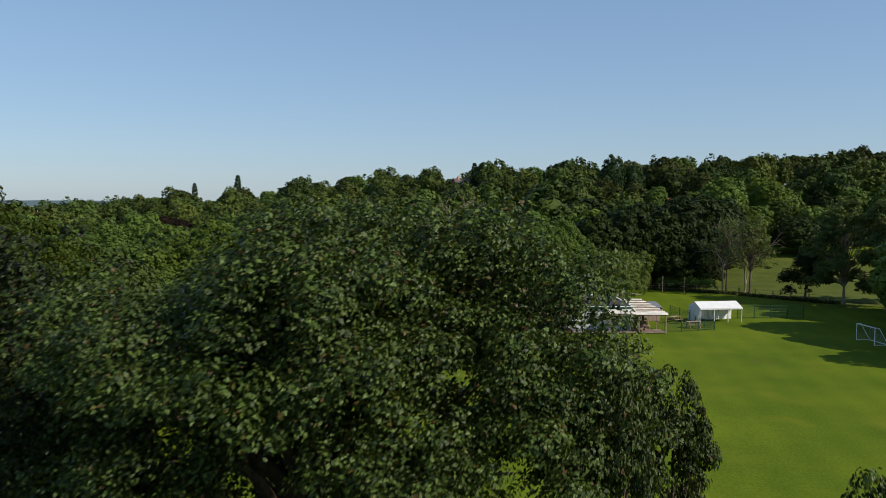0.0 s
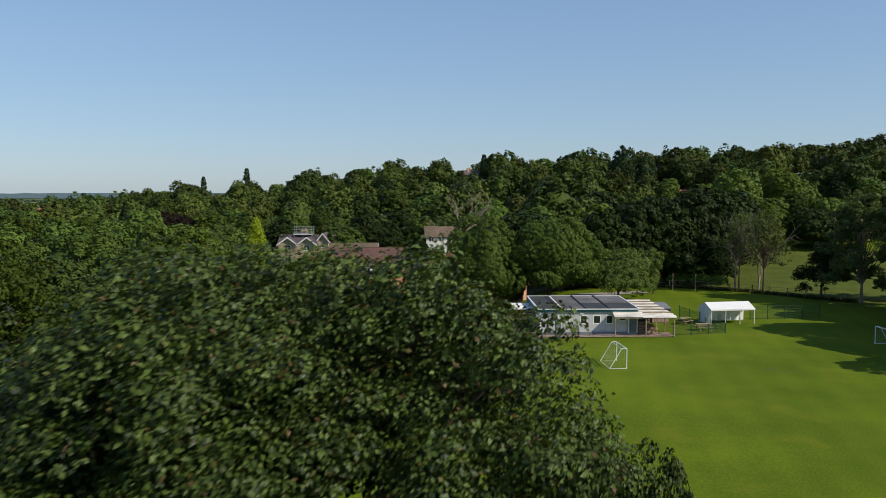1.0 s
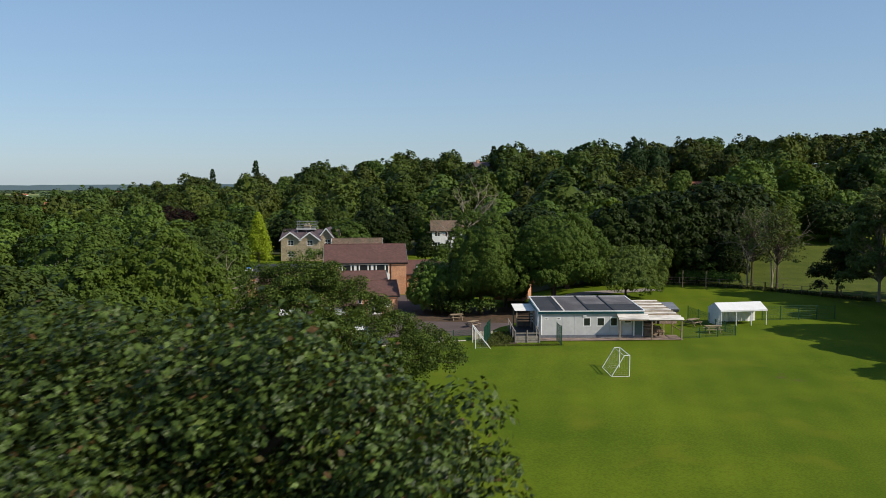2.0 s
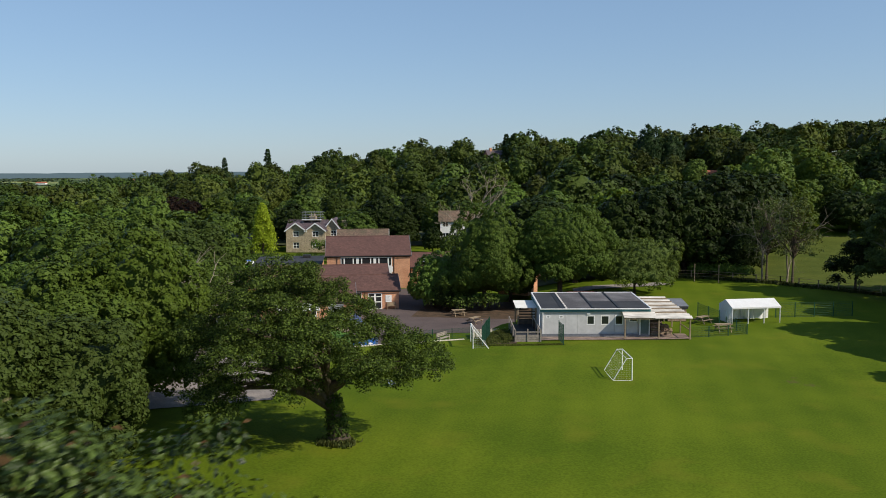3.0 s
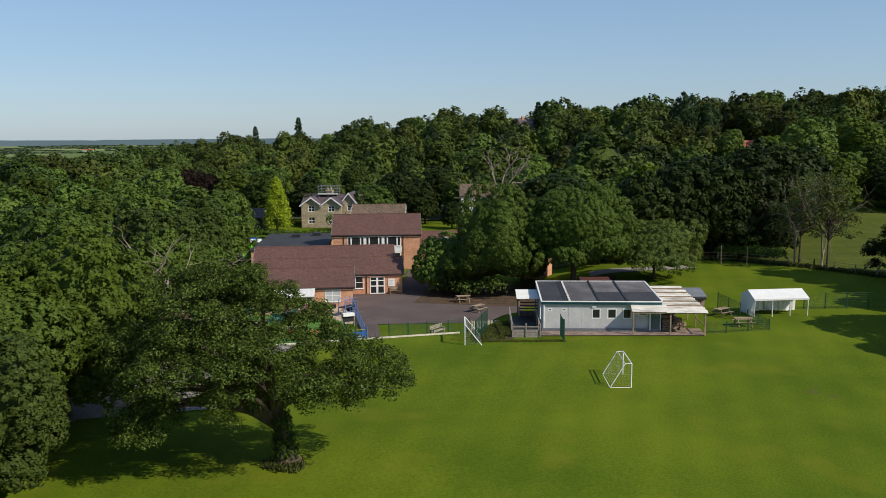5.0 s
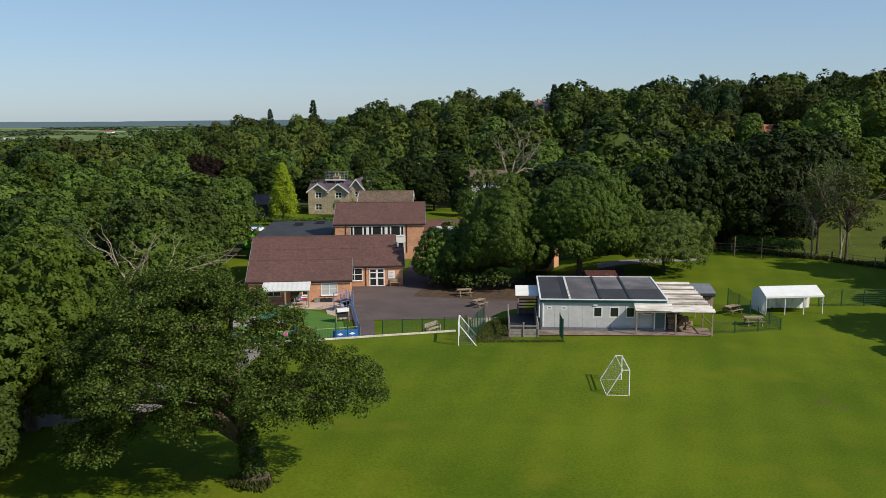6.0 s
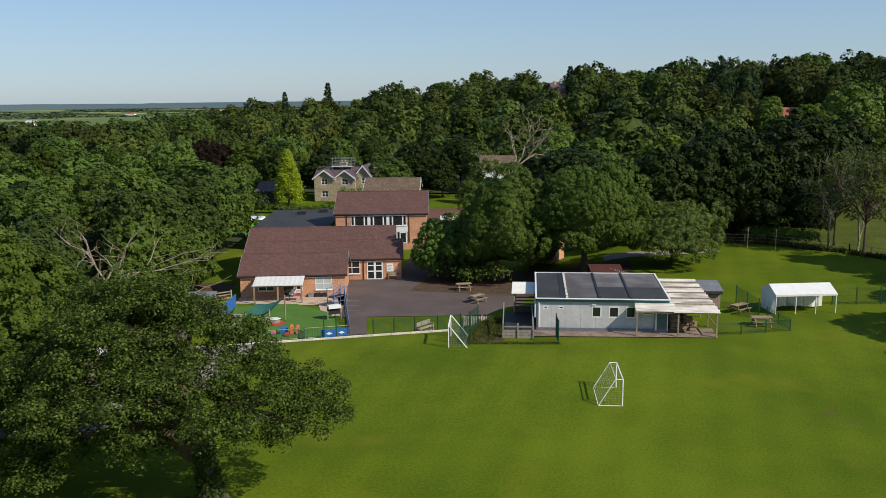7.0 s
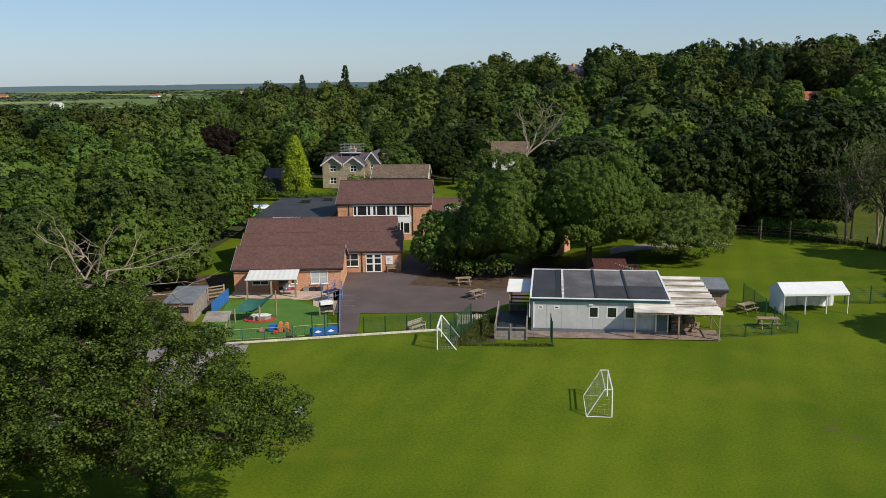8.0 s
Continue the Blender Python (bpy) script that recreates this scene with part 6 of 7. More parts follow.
def taken(x, y, r, share=0.8):
    """Whether a crown of this radius would stand too deep in one that is already there."""
    return any((x - a) ** 2 + (y - b) ** 2 < (share * (r + q)) ** 2 for a, b, q in spots)


for x, y, top, wide, mat in FEATURE:
    tall = top - tz(x, y)
    broadleaf(x, y, tall, int(rng.integers(7)), mat=mat, wide=wide)
    spots.append((x, y, tall * 0.42 * wide))
for x, y, top in ((-23.1, 233, 10.9), (-88, 232, 11.0)):
    tall = top - tz(x, y)
    plant("cedar", PINE, pose(x, y, tz(x, y)) @ Matrix.Diagonal((1.2, 1.2, tall / 13, 1)), PINE_LEAF, "dark green cedar standing among broadleaved trees", "conifer", "conifers")
    spots.append((x, y, 3.5))
# nearer woodland, tree by tree
tries = 0
while len(spots) < 140 and tries < 9000:
    tries += 1
    x, y = -120 + 240 * rng.random(), 84 + 136 * rng.random()
    tall = 9.5 + 5.5 * rng.random() - (2.0 if x < -20 else 0)
    wide = 0.95 + 0.4 * rng.random()
    if clear(x, y) or abs(x) > 20 + 0.62 * y or x > 10 + 0.60 * y or taken(x, y, tall * 0.42 * wide, 0.76):
        continue
    spots.append((x, y, tall * 0.42 * wide))
    pick = rng.random()
    # share of crowns in the shade-darkened leaf, highest in the eastern hollow
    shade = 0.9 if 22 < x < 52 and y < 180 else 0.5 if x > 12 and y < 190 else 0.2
    broadleaf(x, y, tall, wide=wide, mat=DARK_SHADED_LEAF if pick < shade else BRIGHT_LEAF if pick > 0.9 else TREE_LEAF)

# low growth under the wood's edge
under_v, under_f = [], []
n0 = 0
urng = np.random.default_rng(61)
uc, ur, _ = bough_clumps(urng, 2.2, 2.2, 0.2, 3.0, 30, 8, (0.16, 0.26), 0.4, 0.3, 0.3)
uv, uf = leaf_cloud(uc, ur, 16, 0.42, urng, corners=3)
for k in range(330):
    x, y, _ = spots[int(urng.integers(len(spots)))]
    x, y = x + urng.normal() * 5, y + urng.normal() * 5 - 2
    if clear(x, y) or y > 185:
        continue
    s_ = 0.7 + 0.7 * urng.random()
    under_v.append(uv * np.array([s_ * 1.2, s_ * 1.2, s_]) + np.array([x, y, tz(x, y)]))
    under_f.append(uf + n0)
    n0 += len(uv)
me = quad_mesh("woodland_undergrowth", np.concatenate(under_v), np.concatenate(under_f))
me.attributes.new("tint", "FLOAT", "POINT").data.foreach_set("value", np.repeat(urng.random(len(under_v)).astype(np.float32), len(uv)))
solid("woodland_undergrowth", me, WOOD_LEAF, "bushes and brambles under the woodland edge", "undergrowth", kind="stuff")

# far woods as one mass of leafy crowns
templates = []
for s in range(5):
    trng = np.random.default_rng(300 + s)
    v, f, bv, bf, _ = dome_crown(trng, 5.0, 5.0, 0.3, 10.0 + s * 0.6, 100, 17, 0.80, cuts=2, widest=(0.36, 0.42, 0.45, 0.38, 0.48)[s], big=(11 + 3 * s, 0.24), ragged=0.13)
    templates.append((np.concatenate([v, bv]), np.concatenate([f, bf + len(v)]), np.repeat([False, True], [len(f), len(bf)])))
vs, fs, soft_faces, tint, n0 = [], [], [], [], 0
cell, count, tries = {}, 0, 0
while count < 430 and tries < 60000:
    tries += 1
    y = 205 + 245 * rng.random() ** 0.85
    x = -0.74 * y + rng.random() * (1.32 * y)
    s = 0.85 + (0.5 if x > 0 else 0.65) * rng.random() ** 1.6
    if clear(x, y) or taken(x, y, 5 * s, 0.8):
        continue
    if any((x - a) ** 2 + (y - b) ** 2 < (4.5 * (s + q)) ** 2 for i in (-1, 0, 1) for j in (-1, 0, 1) for a, b, q in cell.get((int(x // 11) + i, int(y // 11) + j), ())):
        continue
    cell.setdefault((int(x // 11), int(y // 11)), []).append((x, y, s))
    count += 1
    v, f, sm = templates[int(rng.integers(5))]
    a = rng.random() * 6.28
    rot = np.array([[math.cos(a), -math.sin(a), 0], [math.sin(a), math.cos(a), 0], [0, 0, 1]])
    low = 1.0 - 0.15 * (s - 0.85)
    w = (v * np.array([s, s, s * low])) @ rot.T + np.array([x, y, tz(x, y) - 1.0])
    vs.append(w)
    fs.append(f + n0)
    soft_faces.append(sm)
    tint.append(np.full(len(v), rng.random() ** (1.8 if x > 30 else 1.1), np.float32))
    n0 += len(v)
wood = quad_mesh("far_woods", np.concatenate(vs), np.concatenate(fs))
wood.polygons.foreach_set("use_smooth", np.concatenate(soft_faces))
wood.attributes.new("tint", "FLOAT", "POINT").data.foreach_set("value", np.concatenate(tint))
solid("far_woods", wood, WOOD_LEAF, "dense mixed broadleaved woods covering the hillside", "woodland", kind="stuff")

# ---- houses among the trees ----
def simple_house(name, x, y, z, wide, deep, eave, rise, turn, wall, roof, label, floors=2, chimney=True):
    h = thing(name, pose(x, y, z, 0, 0, turn), label, "house")
    ops = []
    for f in range(floors):
        for k in range(3):
            c = wide * (k + 0.5) / 3
            ops.append((c - 0.6, 0.9 + 2.6 * f, c + 0.6, 2.2 + 2.6 * f))
    part("front_wall", wall_with_openings(Geo(), wide, eave, 0.3, ops), wall, h)
    for o in ops:
        window(h, *o, 0.06, 2, 1, bar=0.1)
    part("body_wall", Geo().add([(0, 0.3, 0), (wide, 0.3, 0), (wide, deep, 0), (0, deep, 0), (0, 0.3, eave), (wide, 0.3, eave), (wide, deep, eave), (0, deep, eave), (0, deep / 2, eave + rise), (wide, deep / 2, eave + rise)],
                                [(1, 2, 6, 9, 5), (3, 0, 4, 8, 7), (2, 3, 7, 6), (0, 1, 5, 4)]), wall, h)
    part("roof_slope", Geo().plate((-0.4, -0.4, eave - 0.2), (wide + 0.4, -0.4, eave - 0.2), (wide + 0.4, deep / 2, eave + rise + 0.1), (-0.4, deep / 2, eave + rise + 0.1), 0.15), roof, h)
    part("roof_slope", Geo().plate((wide + 0.4, deep + 0.4, eave - 0.2), (-0.4, deep + 0.4, eave - 0.2), (-0.4, deep / 2, eave + rise + 0.1), (wide + 0.4, deep / 2, eave + rise + 0.1), 0.15), roof, h)
    if chimney:
        part("chimney", Geo().box(wide * 0.2, deep / 2 - 0.4, eave + rise * 0.6, wide * 0.2 + 0.9, deep / 2 + 0.4, eave + rise + 1.0), BRICK, h)
    return h


simple_house("white_house", -5.6, 200.0, 0.2, 7.0, 6, 4.9, 2.0, 4, WHITE_PAINT, OLD_TILE, "white rendered house half hidden by trees", chimney=False)
simple_house("hill_house", 5.5, 350, 14.0, 7.5, 6, 6.5, 3.0, 30, BRICK, SLATE, "brick house with slate roof on the wooded hill")
simple_house("red_roofed_house", 59.5, 243, 9.2, 7.0, 6, 4.2, 2.4, -10, WHITE_PAINT, RED_TILE, "white house with orange clay roof on the hillside")
simple_house("red_roofed_house", -97.0, 420, 4.2, 8.0, 7, 5.4, 4.0, 20, BRICK, RED_TILE, "house with red clay roof rising over the trees")
simple_house("bungalow", -181.0, 420, tz(-177, 423), 9.0, 7, 5.4, 3.0, 20, BRICK, OLD_TILE, "brown-roofed house among trees", floors=1)
simple_house("bungalow", -146.0, 300, tz(-143, 303), 8.0, 7, 5.6, 3.2, 10, BRICK, RED_TILE, "brick house with reddish roof among trees", floors=1)
simple_house("brick_lodge", 6.5, 131.0, -1.0, 4.4, 4.5, 2.4, 1.5, -20, BRICK, TILE, "small brick building half hidden behind trees", floors=1, chimney=False)
simple_house("garden_shed", -47.2, 183.0, -0.9, 3.4, 4.0, 2.8, 1.4, 0, BLACK, SLATE, "black timber garden building with pale gable edge", floors=0, chimney=False)

hut = thing("play_lodge", pose(15.4, 113.6, -0.2, 0, 0, 6), "low timber lodge with red-brown boarded roof", "lodge")
part("wall", Geo().box(0.2, 0.3, 0, 3.2, 4.2, 0.9), DARK_TIMBER, hut)
for i in range(12):
    part("roof_board", Geo().plate((0.29 * i, 0, 0.9), (0.29 * i + 0.27, 0, 0.9), (0.29 * i + 0.27, 4.6, 1.5), (0.29 * i, 4.6, 1.5), 0.04), LODGE_RED, hut)
logs = thing("log_fence", pose(18.9, 114.8, tz(19.5, 116), 0, 0, 40), "stack of brown log rails beside the trees", "fence")
for i in range(9):
    part("log", Geo().tube([(0, 0.32 * i, 0.2), (0.1, 0.32 * i, 1.25)], 0.07, 7), TIMBER, logs)
for z in (0.5, 1.0):
    part("rail", Geo().tube([(0.05, -0.1, z), (0.05, 2.8, z)], 0.06, 7), TIMBER, logs)


for x, y, x2, y2 in ((-10.67, 110.59, -8.92, 110.83), (-9.99, 108.41, -8.28, 108.64), (-9.41, 106.54, -7.74, 106.77)):
    drape("painted_line", (x, y), (x2, y2), (x2 - 0.02, y2 + 0.09), (x - 0.02, y + 0.09), 4, 1, CONCRETE, "worn white line painted on the asphalt", "ground marking", lift=0.075)


drape("side_alley", (-6.9, 121.0), (-3.2, 122.0), (-5.5, 141.0), (-8.6, 140.5), 8, 30, ASPHALT, "dark tarmac alley between the school wings", "path", lift=0.07)

# ---- nursery yard ----
def put(x, y, turn=0.0, lift=0.09):
    return pose(x, y, tz(x, y) + lift, 0, 0, turn)


canopy = thing("canopy", pose(-21.9, 110.5, ZP, 0, 0, SCHOOL_TURN), "white polycarbonate canopy on timber posts by the nursery door", "canopy")
part("roof_sheet", corrugated(1.75, -2.75, 1.98, 6.95, -0.2, 2.42, "y", 0.5, 0.008), CLEAR_SHEET, canopy)
part("front_beam", Geo().box(1.75, -2.72, 1.82, 6.95, -2.62, 1.96), TIMBER, canopy)
part("front_trim", Geo().box(1.7, -2.8, 1.93, 7.0, -2.74, 2.03), UPVC, canopy)
for x in (1.9, 4.35, 6.8):
    part("post", Geo().box(x - 0.08, -2.75, 0.02, x + 0.08, -2.6, 1.83), TIMBER, canopy)
for x in (1.8, 3.5, 5.2, 6.9):
    part("rafter", Geo().plate((x - 0.03, -2.7, 1.95), (x + 0.03, -2.7, 1.95), (x + 0.03, -0.2, 2.39), (x - 0.03, -0.2, 2.39), 0.1), TIMBER, canopy)

school = pose(-21.9, 110.5, ZP + 0.07, 0, 0, SCHOOL_TURN)
for x, mat in ((7.25, GREY_METAL), (7.95, BLACK), (8.65, BLACK)):
    c = thing("storage_crate", school @ pose(x, -0.25, 0), "open storage crate against the brick wall", "crate", "storage crates")
    part("side", Geo().box(0, 0, 0, 0.6, 0.04, 0.38).box(0, 0.36, 0, 0.6, 0.4, 0.38).box(0, 0.04, 0, 0.04, 0.36, 0.38).box(0.56, 0.04, 0, 0.6, 0.36, 0.38), mat, c)
    part("content", Geo().box(0.06, 0.06, 0.02, 0.54, 0.34, 0.26), CONCRETE, c)
pot = thing("flower_pot", school @ pose(9.95, -0.15, 0), "terracotta pot with dark plant by the wall", "plant pot")
part("pot", Geo().tube([(0, 0, 0), (0, 0, 0.3)], [0.14, 0.2], 10), ORANGE, pot)
bin_table = thing("toy_table", school @ pose(5.3, -1.7, 0), "low table piled with pink and white toys", "table")
part("top", Geo().box(0, 0, 0.5, 1.3, 0.7, 0.55), BLUE_STEEL, bin_table)
for x in (0.06, 1.2):
    for y in (0.06, 0.6):
        part("leg", Geo().box(x - 0.03, y - 0.03, 0, x + 0.03, y + 0.03, 0.5), GREY_METAL, bin_table)
for i, (x, z, mat) in enumerate(((0.1, 0.55, UPVC), (0.5, 0.55, PINK), (0.9, 0.55, RED), (0.35, 0.85, UPVC))):
    b = thing("toy_box", school @ pose(5.3 + x, -1.6, z), "small bright plastic toy box on the table", "toy box", "toy boxes")
    part("body", Geo().box(0, 0, 0, 0.36, 0.4, 0.28, 0.03), mat, b)
    part("lid", Geo().box(-0.02, -0.02, 0.28, 0.38, 0.42, 0.31), UPVC, b)
wall_bench = thing("garden_bench", pose(-24.4, 118.2, ZP + 0.06, 0, 0, SCHOOL_TURN) @ pose(16.6, -0.3, 0), "small timber bench against the school wall", "bench")
part("seat", Geo().box(0, 0, 0.4, 1.2, 0.4, 0.45), TIMBER, wall_bench)
part("backrest", Geo().box(0, 0.36, 0.5, 1.2, 0.4, 0.85), TIMBER, wall_bench)
for x in (0.05, 1.1):
    part("leg", Geo().box(x, 0.02, 0, x + 0.06, 0.38, 0.4), TIMBER, wall_bench)
notice = thing("notice_board", pose(-24.4, 118.2, ZP, 0, 0, SCHOOL_TURN) @ pose(16.45, 0.13, 0.95), "white notice board with printed bars on a brick wall", "notice board")
part("board", Geo().box(0, 0, 0, 0.8, 0.05, 0.95), UPVC, notice)
for i, w in enumerate((0.5, 0.34, 0.55, 0.42)):
    part("text_bar", Geo().box(0.12, -0.006, 0.68 - 0.15 * i, 0.12 + w, -0.001, 0.73 - 0.15 * i), GREY_METAL, notice)

# shade sail over the red mat
sail = thing("shade_sail", put(-15.2, 100.8, 18), "dark green shade sail hung from timber posts", "shade sail")
tips = [(-2.1, -0.7, 1.15), (-1.2, 1.0, 1.7), (1.55, 0.9, 2.25), (0.1, -0.6, 1.35)]
n = 10
g = Geo()
grid = []
for i in range(n + 1):
    for j in range(n + 1):
        u, v = i / n, j / n
        p = [sum(w * q[k] for w, q in zip(((1 - u) * (1 - v), (1 - u) * v, u * v, u * (1 - v)), tips)) for k in range(3)]
        sag = 0.5 * math.sin(math.pi * u) * math.sin(math.pi * v) + 0.25 * math.sin(math.pi * u)
        grid.append((p[0], p[1], p[2] - sag))
g.add(grid, [(i * (n + 1) + j, (i + 1) * (n + 1) + j, (i + 1) * (n + 1) + j + 1, i * (n + 1) + j + 1) for i in range(n) for j in range(n)])
part("canvas", g, SAIL, sail)
for (x, y, z), h in zip(tips, (1.3, 1.9, 2.5, 1.5)):
    part("post", Geo().tube([(x, y, 0), (x, y, h)], 0.07, 8), TIMBER, sail)
mat_ = solid("rubber_mat", Geo().slab([(1.5 * math.cos(a * 0.524), 1.0 * math.sin(a * 0.524)) for a in range(12)], 0.0, 0.05), RED, "red rubber play mat on artificial turf", "mat", put(-15.2, 100.9, 10))
boat = thing("sand_boat", put(-15.1, 100.9, 15, 0.14), "pale wooden boat-shaped sandpit on the mat", "sandpit")
hull = [(-0.9, 0.0), (-0.6, -0.4), (0.5, -0.4), (0.95, 0.0), (0.5, 0.4), (-0.6, 0.4)]
part("hull", Geo().slab(hull, 0, 0.35), CONCRETE, boat)
part("rim", Geo().slab([(x * 1.06, y * 1.1) for x, y in hull], 0.35, 0.42), UPVC, boat)
part("mast", Geo().tube([(0, 0, 0.4), (0, 0, 1.2)], 0.04, 6), TIMBER, boat)
for x, y, w, d, h, mat, word in ((-12.9, 97.3, 0.7, 0.5, 0.6, BLUE_STEEL, "blue"), (-11.9, 97.2, 0.3, 0.5, 0.9, ORANGE, "orange"), (-11.4, 97.4, 0.3, 0.5, 0.8, ORANGE, "orange"),
                              (-13.6, 97.0, 0.4, 0.4, 0.35, PINK, "pink"), (-12.2, 96.6, 0.4, 0.4, 0.3, RED, "red")):
    b = thing("play_block", put(x, y, 12), word + " plastic play block on the turf", "play block", "play blocks")
    part("body", Geo().box(0, 0, 0, w, d, h * 0.9, 0.05), mat, b)
    part("cap", Geo().box(0.04, 0.04, h * 0.9, w - 0.04, d - 0.04, h, 0.02), mat, b)

playhouse = thing("playhouse", put(-18.0, 95.6, 14), "small playhouse with grey boarded roof", "playhouse")
for x in (0.0, 1.8):
    for y in (0.0, 1.7):
        part("post", Geo().box(x - 0.05, y - 0.05, 0, x + 0.05, y + 0.05, 1.25), TIMBER, playhouse)
for i in range(7):
    part("roof_board", Geo().plate((-0.2, -0.25 + 0.32 * i, 1.25 + 0.05 * i), (2.0, -0.25 + 0.32 * i, 1.25 + 0.05 * i), (2.0, 0.05 + 0.32 * i, 1.3 + 0.05 * i), (-0.2, 0.05 + 0.32 * i, 1.3 + 0.05 * i), 0.03), CONCRETE, playhouse)
part("blue_panel", Geo().box(-0.02, -0.1, 0.05, 1.0, -0.06, 0.7), BLUE_STEEL, playhouse)
part("counter", Geo().box(0.9, -0.12, 0.55, 1.85, 0.2, 0.62), UPVC, playhouse)

chalk = thing("chalkboard_stand", put(-9.95, 102.7, 30), "outdoor chalkboard with white top on timber posts", "chalkboard")
for x in (0.0, 1.3):
    part("post", Geo().box(x - 0.05, -0.05, 0, x + 0.05, 0.05, 1.55), TIMBER, chalk)
part("board", Geo().box(0.06, -0.02, 0.5, 1.24, 0.02, 1.05), BLACK, chalk)
part("white_top", Geo().box(0.05, -0.3, 1.1, 1.25, 0.3, 1.42, 0.02), UPVC, chalk)

climb = thing("climbing_frame", put(-10.7, 107.6, 60), "blue steel climbing frame beside the yard fence", "climbing frame")
for x in (0.0, 1.9):
    for y in (0.0, 1.0):
        part("post", Geo().tube([(x, y, 0), (x, y, 1.9)], 0.05, 8), PALE_BLUE, climb)
for z in (0.5, 1.0, 1.5, 1.85):
    part("rung", Geo().tube([(0, 0, z), (1.9, 0, z)], 0.03, 6), PALE_BLUE, climb)
    part("rung", Geo().tube([(0, 1, z), (1.9, 1, z)], 0.03, 6), PALE_BLUE, climb)
part("platform", Geo().box(0, 0, 0.9, 1.9, 1.0, 0.95), BLACK, climb)


def rail_fence(points, tall, mat, label, bars=True, step=1.9, top_mat=None):
    f = thing("railing", pose(points[0][0], points[0][1], tz(*points[0]) + 0.08), label, "railing")
    ox, oy, oz = f.matrix_world.translation
    for (ax, ay), (bx, by) in zip(points, points[1:]):
        n = max(1, round(math.hypot(bx - ax, by - ay) / step))
        P = [Vector((ax + (bx - ax) * k / n - ox, ay + (by - ay) * k / n - oy, tz(ax + (bx - ax) * k / n, ay + (by - ay) * k / n) + 0.08 - oz)) for k in range(n + 1)]
        for p in P:
            part("post", Geo().tube([p, p + Vector((0, 0, tall + 0.1))], 0.04, 6), mat, f)
        for p, q in zip(P, P[1:]):
            for h in (0.12, tall):
                part("rail", Geo().tube([p + Vector((0, 0, h)), q + Vector((0, 0, h))], 0.035, 5), top_mat or mat, f)
            if bars:
                g = Geo()
                for i in range(1, 14):
                    w = p.lerp(q, i / 14)
                    g.tube([w + Vector((0, 0, 0.12)), w + Vector((0, 0, tall))], 0.013, 4)
                part("bar_panel", g, mat, f)
    return f


rail_fence([(-17.4, 92.9), (-10.4, 95.1)], 1.0, SAIL, "low green railing with olive rails along the nursery yard", top_mat=OLIVE)
rail_fence([(-9.9, 95.3), (-6.3, 97.0)], 1.0, SAIL, "low green railing with olive rails along the nursery yard", top_mat=OLIVE)
rail_fence([(-6.1, 96.4), (-11.0, 112.6)], 1.1, PALE_BLUE, "blue steel railing between yard and playground")
for (x0, y0), (x1, y1), h in (((-8.4, 95.4), (-6.3, 96.4), 0.75),):
    b = thing("painted_board", pose(x0, y0, tz(x0, y0) + 0.1, 0, 0, math.degrees(math.atan2(y1 - y0, x1 - x0))), "blue painted board with pale fish shapes on the railing", "board")
    w = math.hypot(x1 - x0, y1 - y0)
    part("board", Geo().box(0, 0.06, 0.05, w, 0.1, h), BLUE_STEEL, b)
    for k in range(2):
        part("painted_shape", Geo().prism([(0.4 + 1.1 * k, 0.35), (0.7 + 1.1 * k, 0.25), (1.0 + 1.1 * k, 0.35), (0.7 + 1.1 * k, 0.5)], 0.052, 0.058), UPVC, b)
b = thing("painted_board", pose(-20.3, 101.8, tz(-20.3, 101.8), 0, 0, 98), "long blue board fence beside the nursery yard", "board fence")
for k in range(5):
    part("board", Geo().box(1.12 * k, 0, 0.05, 1.12 * k + 1.1, 0.06, 1.3), BLUE_STEEL, b)
gate = thing("black_gate", put(-10.15, 94.4, 20), "black bar gate standing ajar in the railing", "gate")
for k in range(6):
    part("bar", Geo().tube([(0.02 + 0.08 * k, -0.15 * k, 0.05), (0.02 + 0.08 * k, -0.15 * k, 0.95)], 0.02, 5), BLACK, gate)
part("frame", Geo().tube([(0, 0, 0.1), (0.44, -0.8, 0.1)], 0.025, 5).tube([(0, 0, 0.95), (0.44, -0.8, 0.95)], 0.025, 5), BLACK, gate)
for x, y in ((-7.9, 94.6), (-6.9, 94.9)):
    p = thing("fence_post", put(x, y, 20), "tall dark green steel post at the yard gate", "post", "gate posts")
    part("post", Geo().box(-0.05, -0.05, 0, 0.05, 0.05, 1.9), GREEN_STEEL, p)
    part("cap", Geo().box(-0.06, -0.06, 1.9, 0.06, 0.06, 1.94), BLACK, p)
drape("yard_side_path", (-24.4, 91.0), (-20.9, 92.6), (-21.9, 107.4), (-24.6, 107.2), 10, 30, ASPHALT, "dark tarmac path between shed and yard", "path", lift=0.085)
yard_shed = thing("storage_shed", put(-23.6, 99.0, 12, 0.0), "grey felt-roofed storage shed beside the yard", "shed")
part("wall", Geo().box(0, 0, 0, 2.6, 5.2, 1.9), GREY_TIMBER, yard_shed)
for i in range(10):
    part("board", Geo().box(0.26 * i, -0.035, 0.03, 0.26 * i + 0.245, -0.003, 1.88), PINK_BOARD, yard_shed)
part("roof", Geo().plate((-0.2, -0.2, 1.9), (2.8, -0.2, 1.9), (2.8, 5.4, 2.15), (-0.2, 5.4, 2.15), 0.08), PLINTH, yard_shed)
part("opening", Geo().box(1.0, -0.06, 0.9, 2.2, -0.037, 1.5), BLACK, yard_shed)
wood_gate = thing("timber_gate", put(-23.0, 106.6, 45), "weathered timber yard gate with rails", "gate")
